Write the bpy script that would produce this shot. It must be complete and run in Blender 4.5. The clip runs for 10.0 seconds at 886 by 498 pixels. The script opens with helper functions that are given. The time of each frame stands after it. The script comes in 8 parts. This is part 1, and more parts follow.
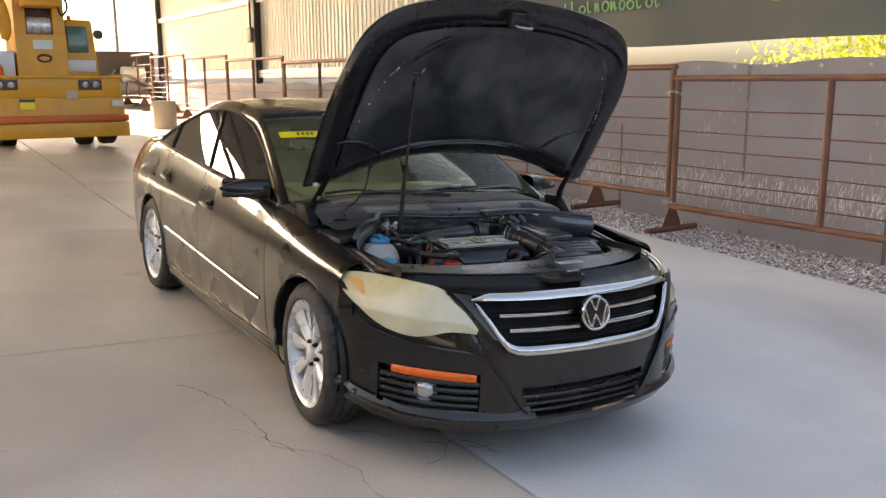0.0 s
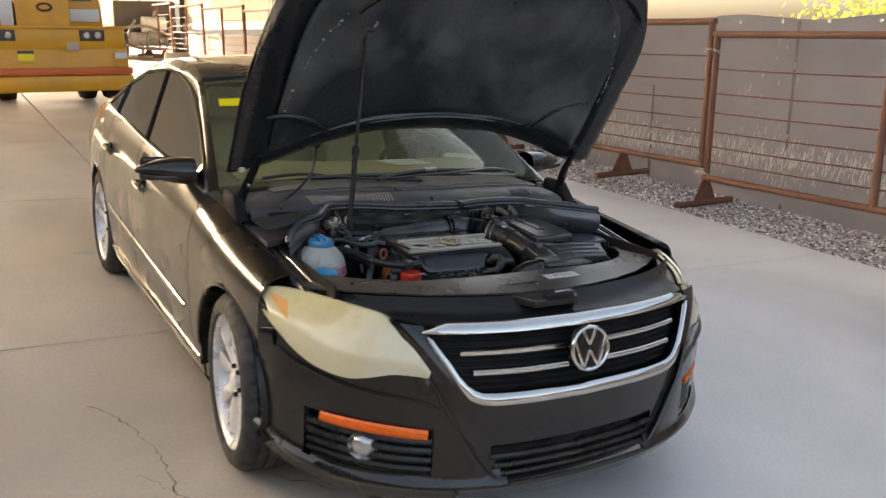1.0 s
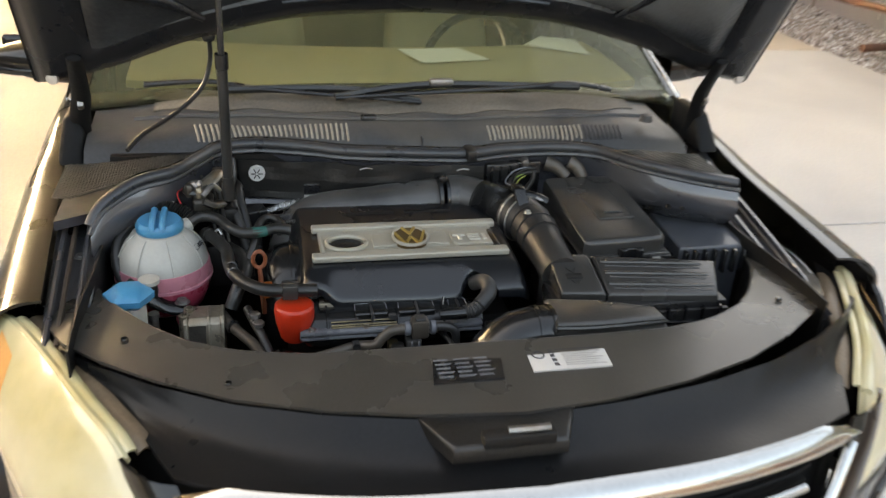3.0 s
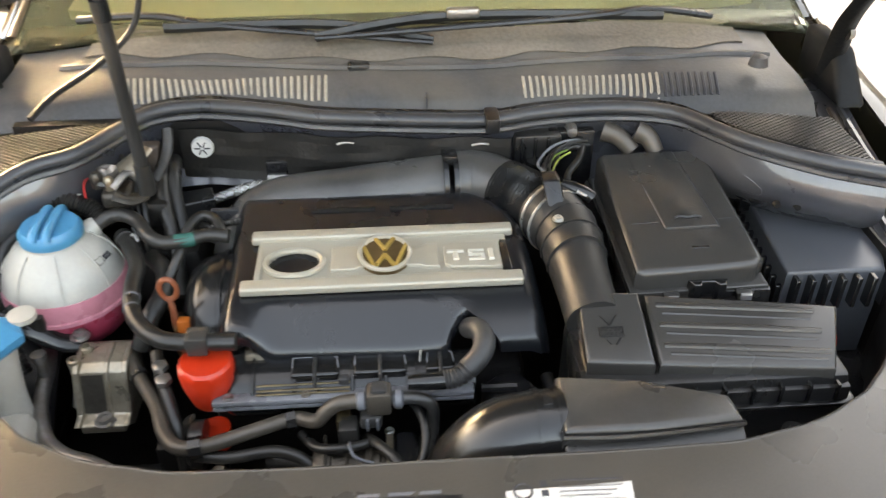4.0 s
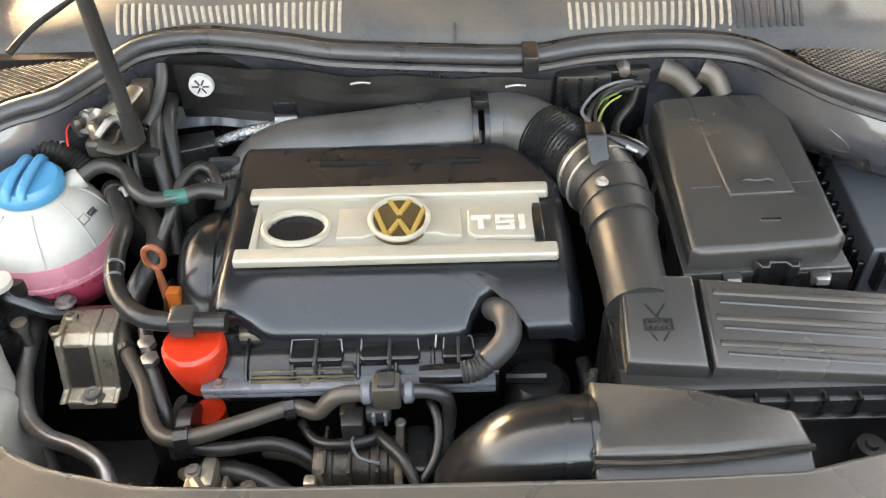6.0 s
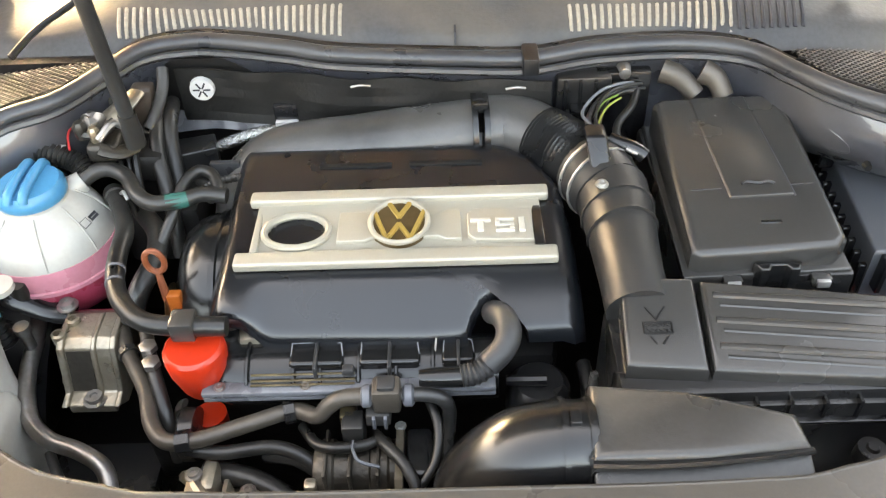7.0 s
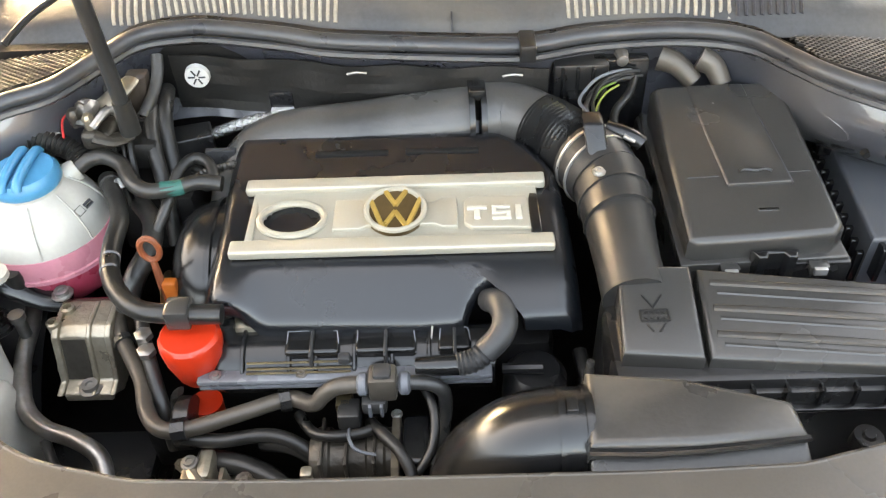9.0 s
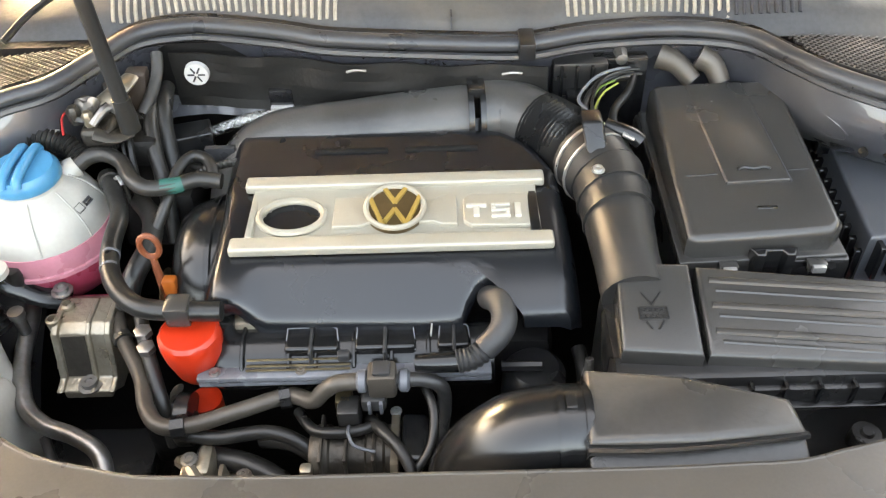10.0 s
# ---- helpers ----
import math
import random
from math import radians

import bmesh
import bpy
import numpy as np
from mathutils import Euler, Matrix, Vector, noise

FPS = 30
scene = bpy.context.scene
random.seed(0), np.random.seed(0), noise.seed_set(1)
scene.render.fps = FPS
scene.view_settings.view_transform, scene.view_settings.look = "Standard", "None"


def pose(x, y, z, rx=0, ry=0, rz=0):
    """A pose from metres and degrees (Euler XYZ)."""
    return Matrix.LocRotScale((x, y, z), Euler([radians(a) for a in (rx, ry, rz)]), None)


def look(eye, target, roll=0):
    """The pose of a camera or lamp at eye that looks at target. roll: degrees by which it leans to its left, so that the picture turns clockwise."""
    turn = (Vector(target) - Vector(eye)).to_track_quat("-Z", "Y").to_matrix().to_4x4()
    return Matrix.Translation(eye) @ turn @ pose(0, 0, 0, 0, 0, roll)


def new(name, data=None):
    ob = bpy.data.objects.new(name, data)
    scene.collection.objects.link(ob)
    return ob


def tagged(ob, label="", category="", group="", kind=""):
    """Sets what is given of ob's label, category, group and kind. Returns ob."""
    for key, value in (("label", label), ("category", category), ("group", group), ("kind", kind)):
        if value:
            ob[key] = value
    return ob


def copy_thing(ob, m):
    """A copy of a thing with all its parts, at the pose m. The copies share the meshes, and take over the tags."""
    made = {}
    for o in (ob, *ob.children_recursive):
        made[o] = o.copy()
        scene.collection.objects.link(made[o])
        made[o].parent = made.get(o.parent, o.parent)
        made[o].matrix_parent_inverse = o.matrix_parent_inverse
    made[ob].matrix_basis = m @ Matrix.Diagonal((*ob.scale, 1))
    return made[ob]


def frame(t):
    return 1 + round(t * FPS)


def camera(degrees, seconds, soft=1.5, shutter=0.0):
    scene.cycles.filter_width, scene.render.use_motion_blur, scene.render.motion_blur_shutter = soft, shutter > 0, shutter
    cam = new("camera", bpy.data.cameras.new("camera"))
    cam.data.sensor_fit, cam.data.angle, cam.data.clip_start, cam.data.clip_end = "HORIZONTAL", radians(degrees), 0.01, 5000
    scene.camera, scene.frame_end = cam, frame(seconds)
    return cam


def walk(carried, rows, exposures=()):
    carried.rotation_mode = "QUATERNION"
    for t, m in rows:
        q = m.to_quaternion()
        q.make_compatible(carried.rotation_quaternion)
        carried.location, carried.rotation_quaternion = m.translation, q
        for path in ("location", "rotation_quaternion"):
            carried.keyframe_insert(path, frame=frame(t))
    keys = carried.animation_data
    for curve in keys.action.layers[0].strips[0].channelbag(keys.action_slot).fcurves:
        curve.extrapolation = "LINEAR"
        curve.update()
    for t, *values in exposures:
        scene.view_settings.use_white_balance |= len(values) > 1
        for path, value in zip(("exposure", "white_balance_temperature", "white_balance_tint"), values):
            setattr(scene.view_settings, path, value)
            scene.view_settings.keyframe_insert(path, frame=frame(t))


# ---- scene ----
# The yard falls gently towards the fence; the car stands square on it, and its own frame is
# x to its left side, y to its tail, z off the concrete, with the front axle at y = 0.
SLOPE = pose(0, 0, 0, 1.9, 2.9, 0)
cam = camera(55.3, 10.0, 1.25, 0.5)
PATH = [
    (0, (-2.457, -3.457, 1.612), (-1.375, -1.821, 1.222), 3.4),
    (0.5, (-2.099, -3.198, 1.625), (-1.055, -1.551, 1.18), 3.5),
    (1, (-1.759, -2.872, 1.647), (-0.75, -1.219, 1.148), 3.9),
    (1.5, (-1.335, -2.609, 1.639), (-0.417, -0.928, 1.066), 4.3),
    (2, (-1.006, -2.251, 1.621), (-0.213, -0.538, 0.96), 4.6),
    (2.5, (-0.661, -2.008, 1.628), (-0.024, -0.262, 0.888), 4.8),
    (2.7, (-0.545, -1.911, 1.637), (0.017, -0.166, 0.838), 4.7),
    (3.8, (-0.134, -1.263, 1.599), (0.029, 0.39, 0.484), 0.5),
    (4, (-0.069, -1.196, 1.592), (0.051, 0.432, 0.436), 0.1),
    (4.5, (0.002, -1.097, 1.581), (0.048, 0.466, 0.333), -0.8),
    (5, (-0.009, -1.047, 1.573), (-0.004, 0.462, 0.26), -1.4),
    (5.5, (-0.017, -1.017, 1.563), (-0.026, 0.471, 0.226), -1.7),
    (7, (-0.007, -1.004, 1.568), (-0.039, 0.476, 0.223), -2.5),
    (7.5, (-0.005, -1.007, 1.569), (-0.041, 0.473, 0.223), -2.7),
    (8, (-0.007, -1.005, 1.564), (-0.041, 0.469, 0.212), -2.6),
    (8.5, (-0.006, -1.004, 1.564), (-0.037, 0.465, 0.207), -2.5),
    (9, (-0.005, -1.003, 1.563), (-0.033, 0.461, 0.201), -2.4),
    (9.5, (-0.008, -1.003, 1.564), (-0.031, 0.459, 0.199), -2.2),
    (10, (-0.007, -1.006, 1.563), (-0.03, 0.457, 0.199), -2.2),
]
EXPOSURES = [(0.0, 2.35, 8000, 9), (1.0, 2.45, 8700, 9), (2.0, 2.71, 9500, 7), (2.5, 2.86, 10000, 6), (2.7, 3.0, 10200, 6), (3.8, 4.15, 11200, 8), (4.0, 4.25, 11300, 8), (5.0, 4.6, 11400, 8), (7.0, 4.8, 11400, 8), (10.0, 4.8, 11400, 8)]
walk(cam, [(t, SLOPE @ look(eye, target, roll)) for t, eye, target, roll in PATH], EXPOSURES)

# ---- light ----
SUN_UP, SUN_TURN = 28.6, -25.0  # degrees: height, and compass turn from +y towards +x
world = bpy.data.worlds.new("sky")
scene.world = world
world.use_nodes = True
wn = world.node_tree
sky = wn.nodes.new("ShaderNodeTexSky")
sky.sky_type = "NISHITA"
sky.sun_disc = False
sky.air_density, sky.dust_density, sky.ozone_density = 0.7, 5.0, 0.5
sky.sun_elevation, sky.sun_rotation = radians(SUN_UP), radians(SUN_TURN)
wn.links.new(sky.outputs[0], wn.nodes["Background"].inputs[0])
wn.nodes["Background"].inputs[1].default_value = 0.15
sun = new("sun", bpy.data.lights.new("sun", "SUN"))
sun.data.energy, sun.data.angle, sun.data.color = 5.0, radians(0.5), (1.0, 0.95, 0.87)
sun_dir = Vector((math.sin(radians(SUN_TURN)) * math.cos(radians(SUN_UP)), math.cos(radians(SUN_TURN)) * math.cos(radians(SUN_UP)), math.sin(radians(SUN_UP))))
sun.matrix_world = look(sun_dir * 30, (0, 0, 0))

# ---- materials ----
def surf(name, color, rough=0.5, metal=0.0, var=0.15, scale=12.0, bump=0.0, coat=0.0, stain=None, stain_at=0.6, fine=140.0, spec=0.5):
    """A Principled surface with mottling at two scales, optional stains, wear in the gloss and fine relief."""
    m = bpy.data.materials.new(name)
    m.use_nodes = True
    nt = m.node_tree
    b = nt.nodes["Principled BSDF"]
    co = nt.nodes.new("ShaderNodeTexCoord")
    n1, n2 = nt.nodes.new("ShaderNodeTexNoise"), nt.nodes.new("ShaderNodeTexNoise")
    n1.inputs["Scale"].default_value, n1.inputs["Detail"].default_value = scale, 5
    n2.inputs["Scale"].default_value, n2.inputs["Detail"].default_value = fine, 3
    for n in (n1, n2):
        nt.links.new(co.outputs["Object"], n.inputs["Vector"])
    add = nt.nodes.new("ShaderNodeMath")
    add.operation = "ADD"
    nt.links.new(n1.outputs["Fac"], add.inputs[0])
    nt.links.new(n2.outputs["Fac"], add.inputs[1])
    ramp = nt.nodes.new("ShaderNodeMapRange")
    for key, v in (("From Min", 0.6), ("From Max", 1.4), ("To Min", 1 - var), ("To Max", 1 + var)):
        ramp.inputs[key].default_value = v
    nt.links.new(add.outputs[0], ramp.inputs["Value"])
    mul = nt.nodes.new("ShaderNodeVectorMath")
    mul.operation = "SCALE"
    mul.inputs[0].default_value = color
    nt.links.new(ramp.outputs[0], mul.inputs["Scale"])
    out = mul.outputs[0]
    if stain:
        n3 = nt.nodes.new("ShaderNodeTexNoise")
        n3.inputs["Scale"].default_value, n3.inputs["Detail"].default_value, n3.inputs["Distortion"].default_value = scale * 0.35, 7, 0.6
        nt.links.new(co.outputs["Object"], n3.inputs["Vector"])
        r3 = nt.nodes.new("ShaderNodeMapRange")
        r3.inputs["From Min"].default_value, r3.inputs["From Max"].default_value = stain_at - 0.14, stain_at + 0.22
        nt.links.new(n3.outputs["Fac"], r3.inputs["Value"])
        mix = nt.nodes.new("ShaderNodeMix")
        mix.data_type = "RGBA"
        mix.inputs["B"].default_value = (*stain, 1)
        nt.links.new(r3.outputs[0], mix.inputs["Factor"])
        nt.links.new(out, mix.inputs["A"])
        out = mix.outputs["Result"]
    nt.links.new(out, b.inputs["Base Color"])
    rr = nt.nodes.new("ShaderNodeMapRange")
    for key, v in (("From Min", 0.3), ("From Max", 0.7), ("To Min", max(rough * 0.75, 0.02)), ("To Max", min(rough * 1.25, 1))):
        rr.inputs[key].default_value = v
    nt.links.new(n1.outputs["Fac"], rr.inputs["Value"])
    nt.links.new(rr.outputs[0], b.inputs["Roughness"])
    b.inputs["Metallic"].default_value = metal
    b.inputs["Coat Weight"].default_value = coat
    b.inputs["Coat Roughness"].default_value = 0.03
    b.inputs["Specular IOR Level"].default_value = spec
    if bump:
        bp = nt.nodes.new("ShaderNodeBump")
        bp.inputs["Strength"].default_value, bp.inputs["Distance"].default_value = bump, 0.004
        nt.links.new(n2.outputs["Fac"], bp.inputs["Height"])
        nt.links.new(bp.outputs[0], b.inputs["Normal"])
    return m


def cloth(m, amount):
    """Lets part of the light through a woven screen."""
    nt = m.node_tree
    tl, mix = nt.nodes.new("ShaderNodeBsdfTranslucent"), nt.nodes.new("ShaderNodeMixShader")
    b = nt.nodes["Principled BSDF"]
    nt.links.new(b.inputs["Base Color"].links[0].from_socket, tl.inputs[0])
    mix.inputs[0].default_value = amount
    nt.links.new(b.outputs[0], mix.inputs[1])
    nt.links.new(tl.outputs[0], mix.inputs[2])
    nt.links.new(mix.outputs[0], nt.nodes["Material Output"].inputs[0])
    return m


def pane(name, tint, gloss=0.02, dust=0.0, dust_color=(0.5, 0.5, 0.5), ior=1.5):
    """Thin glass: tinted see-through with a Fresnel gloss, and a film of dust."""
    m = bpy.data.materials.new(name)
    m.use_nodes = True
    nt = m.node_tree
    nt.nodes.remove(nt.nodes["Principled BSDF"])
    tr, gl, mix, fr, df, film, nz = (nt.nodes.new("ShaderNode" + k) for k in ("BsdfTransparent", "BsdfGlossy", "MixShader", "Fresnel", "BsdfDiffuse", "MixShader", "TexNoise"))
    tr.inputs[0].default_value = (*tint, 1)
    df.inputs[0].default_value = (*dust_color, 1)
    gl.inputs["Roughness"].default_value = gloss
    fr.inputs["IOR"].default_value = ior
    nz.inputs["Scale"].default_value, nz.inputs["Detail"].default_value = 3.0, 6
    amount = nt.nodes.new("ShaderNodeMath")
    amount.operation, amount.inputs[1].default_value = "MULTIPLY", 2 * dust
    nt.links.new(nz.outputs["Fac"], amount.inputs[0])
    nt.links.new(amount.outputs[0], film.inputs[0])
    nt.links.new(tr.outputs[0], film.inputs[1])
    nt.links.new(df.outputs[0], film.inputs[2])
    nt.links.new(fr.outputs[0], mix.inputs[0])
    nt.links.new(film.outputs[0], mix.inputs[1])
    nt.links.new(gl.outputs[0], mix.inputs[2])
    nt.links.new(mix.outputs[0], nt.nodes["Material Output"].inputs[0])
    return m


PAINT = surf("dark_brown_paint", (0.0095, 0.0080, 0.0066), 0.30, 0.0, 0.1, 3, coat=0.75, fine=900, spec=0.2)
BLACK = surf("black_plastic", (0.010, 0.010, 0.0105), 0.30, 0, 0.25, 9, 0.08, fine=500, stain=(0.045, 0.042, 0.038), stain_at=0.66)
SATIN = surf("satin_black_plastic", (0.0070, 0.0072, 0.0076), 0.20, 0, 0.12, 14, 0.05, fine=700, stain=(0.0165, 0.016, 0.0155), stain_at=0.68)
COVERBLACK = surf("soft_black_cover", (0.0062, 0.0072, 0.0090), 0.27, 0, 0.12, 8, 0.05, fine=700, stain=(0.0115, 0.0125, 0.0140), stain_at=0.66, spec=0.58)
BOXBLACK = surf("moulded_black_plastic", (0.03162, 0.03067, 0.02925), 0.24, 0, 0.18, 6, 0.10, fine=800)
MATTE = surf("matt_black_plastic", (0.007, 0.007, 0.007), 0.65, 0, 0.2, 12, spec=0.2)
TANKPINK = surf("milky_pink_tank", (0.44, 0.165, 0.205), 0.32, 0, 0.08, 14)
GLOSS_BLACK = surf("gloss_black_plastic", (0.012, 0.012, 0.013), 0.12, 0, 0.1, 5)
DARK = surf("dark_bay_metal", (0.008, 0.0075, 0.0072), 0.5, 0.1, 0.3, 8, 0.2, spec=0.3)
SHIELD = surf("dusty_black_shield", (0.0099, 0.00945, 0.009), 0.4, 0, 0.3, 12, 0.2, stain=(0.027, 0.02475, 0.0225), stain_at=0.62)
PANEL = surf("dusty_grey_panel_plastic", (0.0432, 0.03936, 0.03456), 0.30, 0, 0.2, 7, 0.02, stain=(0.056, 0.050, 0.0425), stain_at=0.58, fine=300)
COWL = surf("dusty_cowl_plastic", (0.05632, 0.05568, 0.05632), 0.42, 0, 0.2, 9, 0.1, stain=(0.128, 0.1101, 0.0896), stain_at=0.56, spec=0.25)
RUBBER = surf("black_rubber", (0.0105, 0.0103, 0.0100), 0.36, 0, 0.25, 22, 0.12, stain=(0.040, 0.037, 0.033), stain_at=0.60, spec=0.42)
RIMGREY = surf("pale_panel_rib", (0.16, 0.155, 0.148), 0.30, 0, 0.25, 20)
SEAL = surf("grey_rubber_seal", (0.03312, 0.03384, 0.03672), 0.34, 0, 0.2, 20, 0.05, stain=(0.0684, 0.06552, 0.06336), stain_at=0.6)
BREATHER = surf("grey_rubber_hose", (0.0255, 0.0255, 0.02625), 0.46, 0, 0.2, 25, 0.1, stain=(0.045, 0.0435, 0.04125), stain_at=0.6, spec=0.4)
TYRE = surf("tyre_rubber", (0.030, 0.029, 0.028), 0.75, 0, 0.2, 25, 0.2, stain=(0.09, 0.08, 0.07), stain_at=0.62)
CHROME = surf("chrome", (0.54, 0.53, 0.50), 0.14, 1.0, 0.08, 20)
ALLOY = surf("silver_alloy", (0.72, 0.72, 0.71), 0.30, 0.35, 0.06, 15, stain=(0.40, 0.37, 0.33), stain_at=0.68)
CASTING = surf("raw_aluminium_casting", (0.31, 0.272, 0.216), 0.34, 0.70, 0.2, 25, 0.25, stain=(0.208, 0.16, 0.104), stain_at=0.60)
# A much darker copy of the casting colour.
CASTDARK = surf("dark_casting", (0.072, 0.0648, 0.0552), 0.40, 0.6, 0.3, 25, 0.3, stain=(0.03, 0.0252, 0.0204), stain_at=0.52)
STEEL = surf("dull_steel", (0.30, 0.29, 0.28), 0.38, 0.9, 0.2, 30, stain=(0.16, 0.11, 0.07), stain_at=0.6)
FOIL = surf("heat_shield_foil", (0.48, 0.48, 0.464), 0.25, 0.95, 0.1, 60, 0.9, fine=260)
FELT = surf("black_hood_felt", (0.02184, 0.0234, 0.02574), 0.36, 0, 0.3, 6, 0.5, stain=(0.1326, 0.1326, 0.1295), stain_at=0.62, fine=90, spec=0.28)
HOODBLACK = surf("hood_inner_black", (0.0126, 0.0126, 0.0138), 0.26, 0, 0.2, 6, spec=0.42)
SILVER = surf("champagne_silver_plate", (0.3256, 0.3034, 0.2516), 0.38, 0.30, 0.06, 10, 0.04, fine=600)
BAYPAINT = surf("dusty_inner_paint", (0.03959, 0.0409, 0.04882), 0.30, 0, 0.2, 8, coat=1.0, stain=(0.06597, 0.06268, 0.05938), stain_at=0.62)
FLANGEGREY = surf("pale_grey_flange", (0.135, 0.1406, 0.1547), 0.30, 0, 0.2, 20, stain=(0.03938, 0.03825, 0.03656), stain_at=0.6)
SILVERLIGHT = surf("letters_lightened_for_relief", (0.444, 0.4255, 0.37), 0.35, 0.2, 0.05, 30)
GOLD = surf("brown_gold_emblem", (0.315, 0.2063, 0.05625), 0.35, 0.3, 0.1, 50)
BLUECAP = surf("blue_cap_plastic", (0.026, 0.205, 0.36), 0.35, 0, 0.1, 20)
TANK = surf("milky_tank_plastic", (0.356, 0.3436, 0.3105), 0.4, 0, 0.07, 14, stain=(0.3146, 0.2732, 0.2194), stain_at=0.6)
COOLANT = surf("pink_coolant_tank", (0.34, 0.040, 0.075), 0.30, 0, 0.12, 14)
REDPLASTIC = surf("red_filter_cap", (0.448, 0.024, 0.008), 0.35, 0, 0.08, 20)
ORANGE = surf("orange_plastic", (0.385, 0.091, 0.014), 0.4, 0, 0.1, 30)
RUSTDIP = surf("faded_dipstick_plastic", (0.184, 0.0496, 0.0208), 0.5, 0, 0.15, 30)
AMBER = surf("amber_lens", (0.85, 0.13, 0.004), 0.15, 0, 0.2, 60, coat=0.15)
LENS = surf("hazed_yellow_lens", (0.54, 0.45, 0.21), 0.20, 0, 0.14, 6, coat=0.8, stain=(0.66, 0.62, 0.47), stain_at=0.56, fine=25)
LENSAMBER = surf("hazed_amber_lens", (0.72, 0.36, 0.12), 0.22, 0, 0.1, 12, coat=0.5)
CLEARLAMP = surf("fog_lamp_glass", (0.45, 0.45, 0.43), 0.08, 0.6, 0.2, 30, coat=1.0)
WHITE = surf("white_label", (0.4608, 0.4536, 0.4392), 0.5, 0, 0.04, 30)
YELLOW = surf("yellow_sticker", (0.85, 0.66, 0.02), 0.45, 0, 0.05, 20)
INK = surf("label_print", (0.03, 0.03, 0.035), 0.6)
PAPER = surf("paper", (0.88, 0.90, 0.84), 0.7, 0, 0.05, 10)
INTERIOR = surf("beige_interior", (0.51, 0.45, 0.3), 0.7, 0, 0.2, 8, 0.1)
DASH = surf("dash_plastic", (0.4125, 0.36, 0.21), 0.55, 0, 0.15, 8)
WSCREEN = pane("windscreen_glass", (0.84, 0.84, 0.76), 0.02, 0.09, (0.42, 0.42, 0.26), 1.09)
TINTED = pane("tinted_side_glass", (0.30, 0.30, 0.28), 0.01, 0.05)
REDWIRE = surf("red_wire", (0.5, 0.03, 0.03), 0.45)
GREENWIRE = surf("green_wire", (0.096, 0.156, 0.024), 0.45)
TAPE = surf("teal_hose_print", (0.00825, 0.088, 0.0715), 0.5)
CONCRETE = surf("worn_concrete", (0.62, 0.54, 0.44), 0.5, 0, 0.16, 1.3, 0.25, stain=(0.40, 0.345, 0.28), stain_at=0.55, fine=60)
PALECONCRETE = surf("pale_grey_concrete", (0.70, 0.675, 0.635), 0.5, 0, 0.12, 1.3, 0.2, stain=(0.47, 0.455, 0.44), stain_at=0.58, fine=60)
MESHGREY = surf("dusty_mesh", (0.03528, 0.03352, 0.03175), 0.45, 0, 0.3, 30)
COWLDUST = surf("caked_dust", (0.1496, 0.1265, 0.1006), 0.7, 0, 0.35, 7, 0.2, stain=(0.068, 0.0612, 0.0544), stain_at=0.50, spec=0.2)
JOINT = surf("joint_dirt", (0.055, 0.047, 0.040), 0.9, 0, 0.3, 8)
SOIL = surf("yard_soil", (0.42, 0.33, 0.25), 0.9, 0, 0.2, 0.8, 0.4, fine=30)
GRAVELBED = surf("gravel_bed", (0.26, 0.20, 0.17), 0.9, 0, 0.35, 12, 0.8, fine=70)
STONE = surf("gravel_stone", (0.54, 0.43, 0.37), 0.8, 0, 0.4, 9, 0.3, stain=(0.58, 0.52, 0.48), stain_at=0.58)
isl = STONE.node_tree.nodes.new("ShaderNodeNewGeometry")
shade = STONE.node_tree.nodes.new("ShaderNodeValToRGB")
for at, c in ((0.0, (0.05, 0.036, 0.028)), (0.35, (0.21, 0.15, 0.12)), (0.7, (0.36, 0.28, 0.235)), (1.0, (0.66, 0.60, 0.55))):
    el = shade.color_ramp.elements.new(at) if 0 < at < 1 else shade.color_ramp.elements[int(at)]
    el.color = (*c, 1)
STONE.node_tree.links.new(isl.outputs["Random Per Island"], shade.inputs[0])
STONE.node_tree.links.new(shade.outputs[0], STONE.node_tree.nodes["Principled BSDF"].inputs["Base Color"])
PIPE = surf("rust_red_pipe", (0.20, 0.085, 0.05), 0.6, 0.2, 0.25, 6, 0.2, stain=(0.11, 0.055, 0.04), stain_at=0.55)
SCREEN = cloth(surf("dusty_shade_screen", (0.40, 0.372, 0.378), 0.85, 0, 0.16, 1.2, 0.3, fine=220), 0.45)
BANNER = surf("dark_grey_banner", (0.10, 0.105, 0.095), 0.7, 0, 0.1, 1.0)
SHEET = surf("beige_sheet_metal", (0.60, 0.56, 0.48), 0.55, 0.1, 0.06, 0.7)
BEAM = surf("dark_steel_frame", (0.09, 0.075, 0.065), 0.6, 0.3, 0.2, 4)
WHITEMETAL = surf("white_girt", (0.66, 0.66, 0.64), 0.5, 0.1, 0.08, 2)
ROOF = surf("galvanised_roof", (0.16, 0.145, 0.125), 0.5, 0.3, 0.1, 0.6)
CRANE = surf("crane_yellow", (0.70, 0.32, 0.018), 0.4, 0, 0.14, 2.5, stain=(0.42, 0.23, 0.03), stain_at=0.62)
STRIPE = surf("crane_red_stripe", (0.60, 0.11, 0.015), 0.45)
TRUNKDARK = surf("far_dark_machinery", (0.07, 0.06, 0.055), 0.7, 0, 0.4, 3)
GALV = surf("galvanised_chain", (0.496, 0.496, 0.48), 0.35, 0.8, 0.1, 40)
LEAF = cloth(surf("yellow_green_leaves", (0.40, 0.42, 0.07), 0.6, 0, 0.4, 6), 0.55)
BUCKET = surf("tan_concrete_block", (0.48, 0.40, 0.30), 0.75, 0, 0.12, 4)
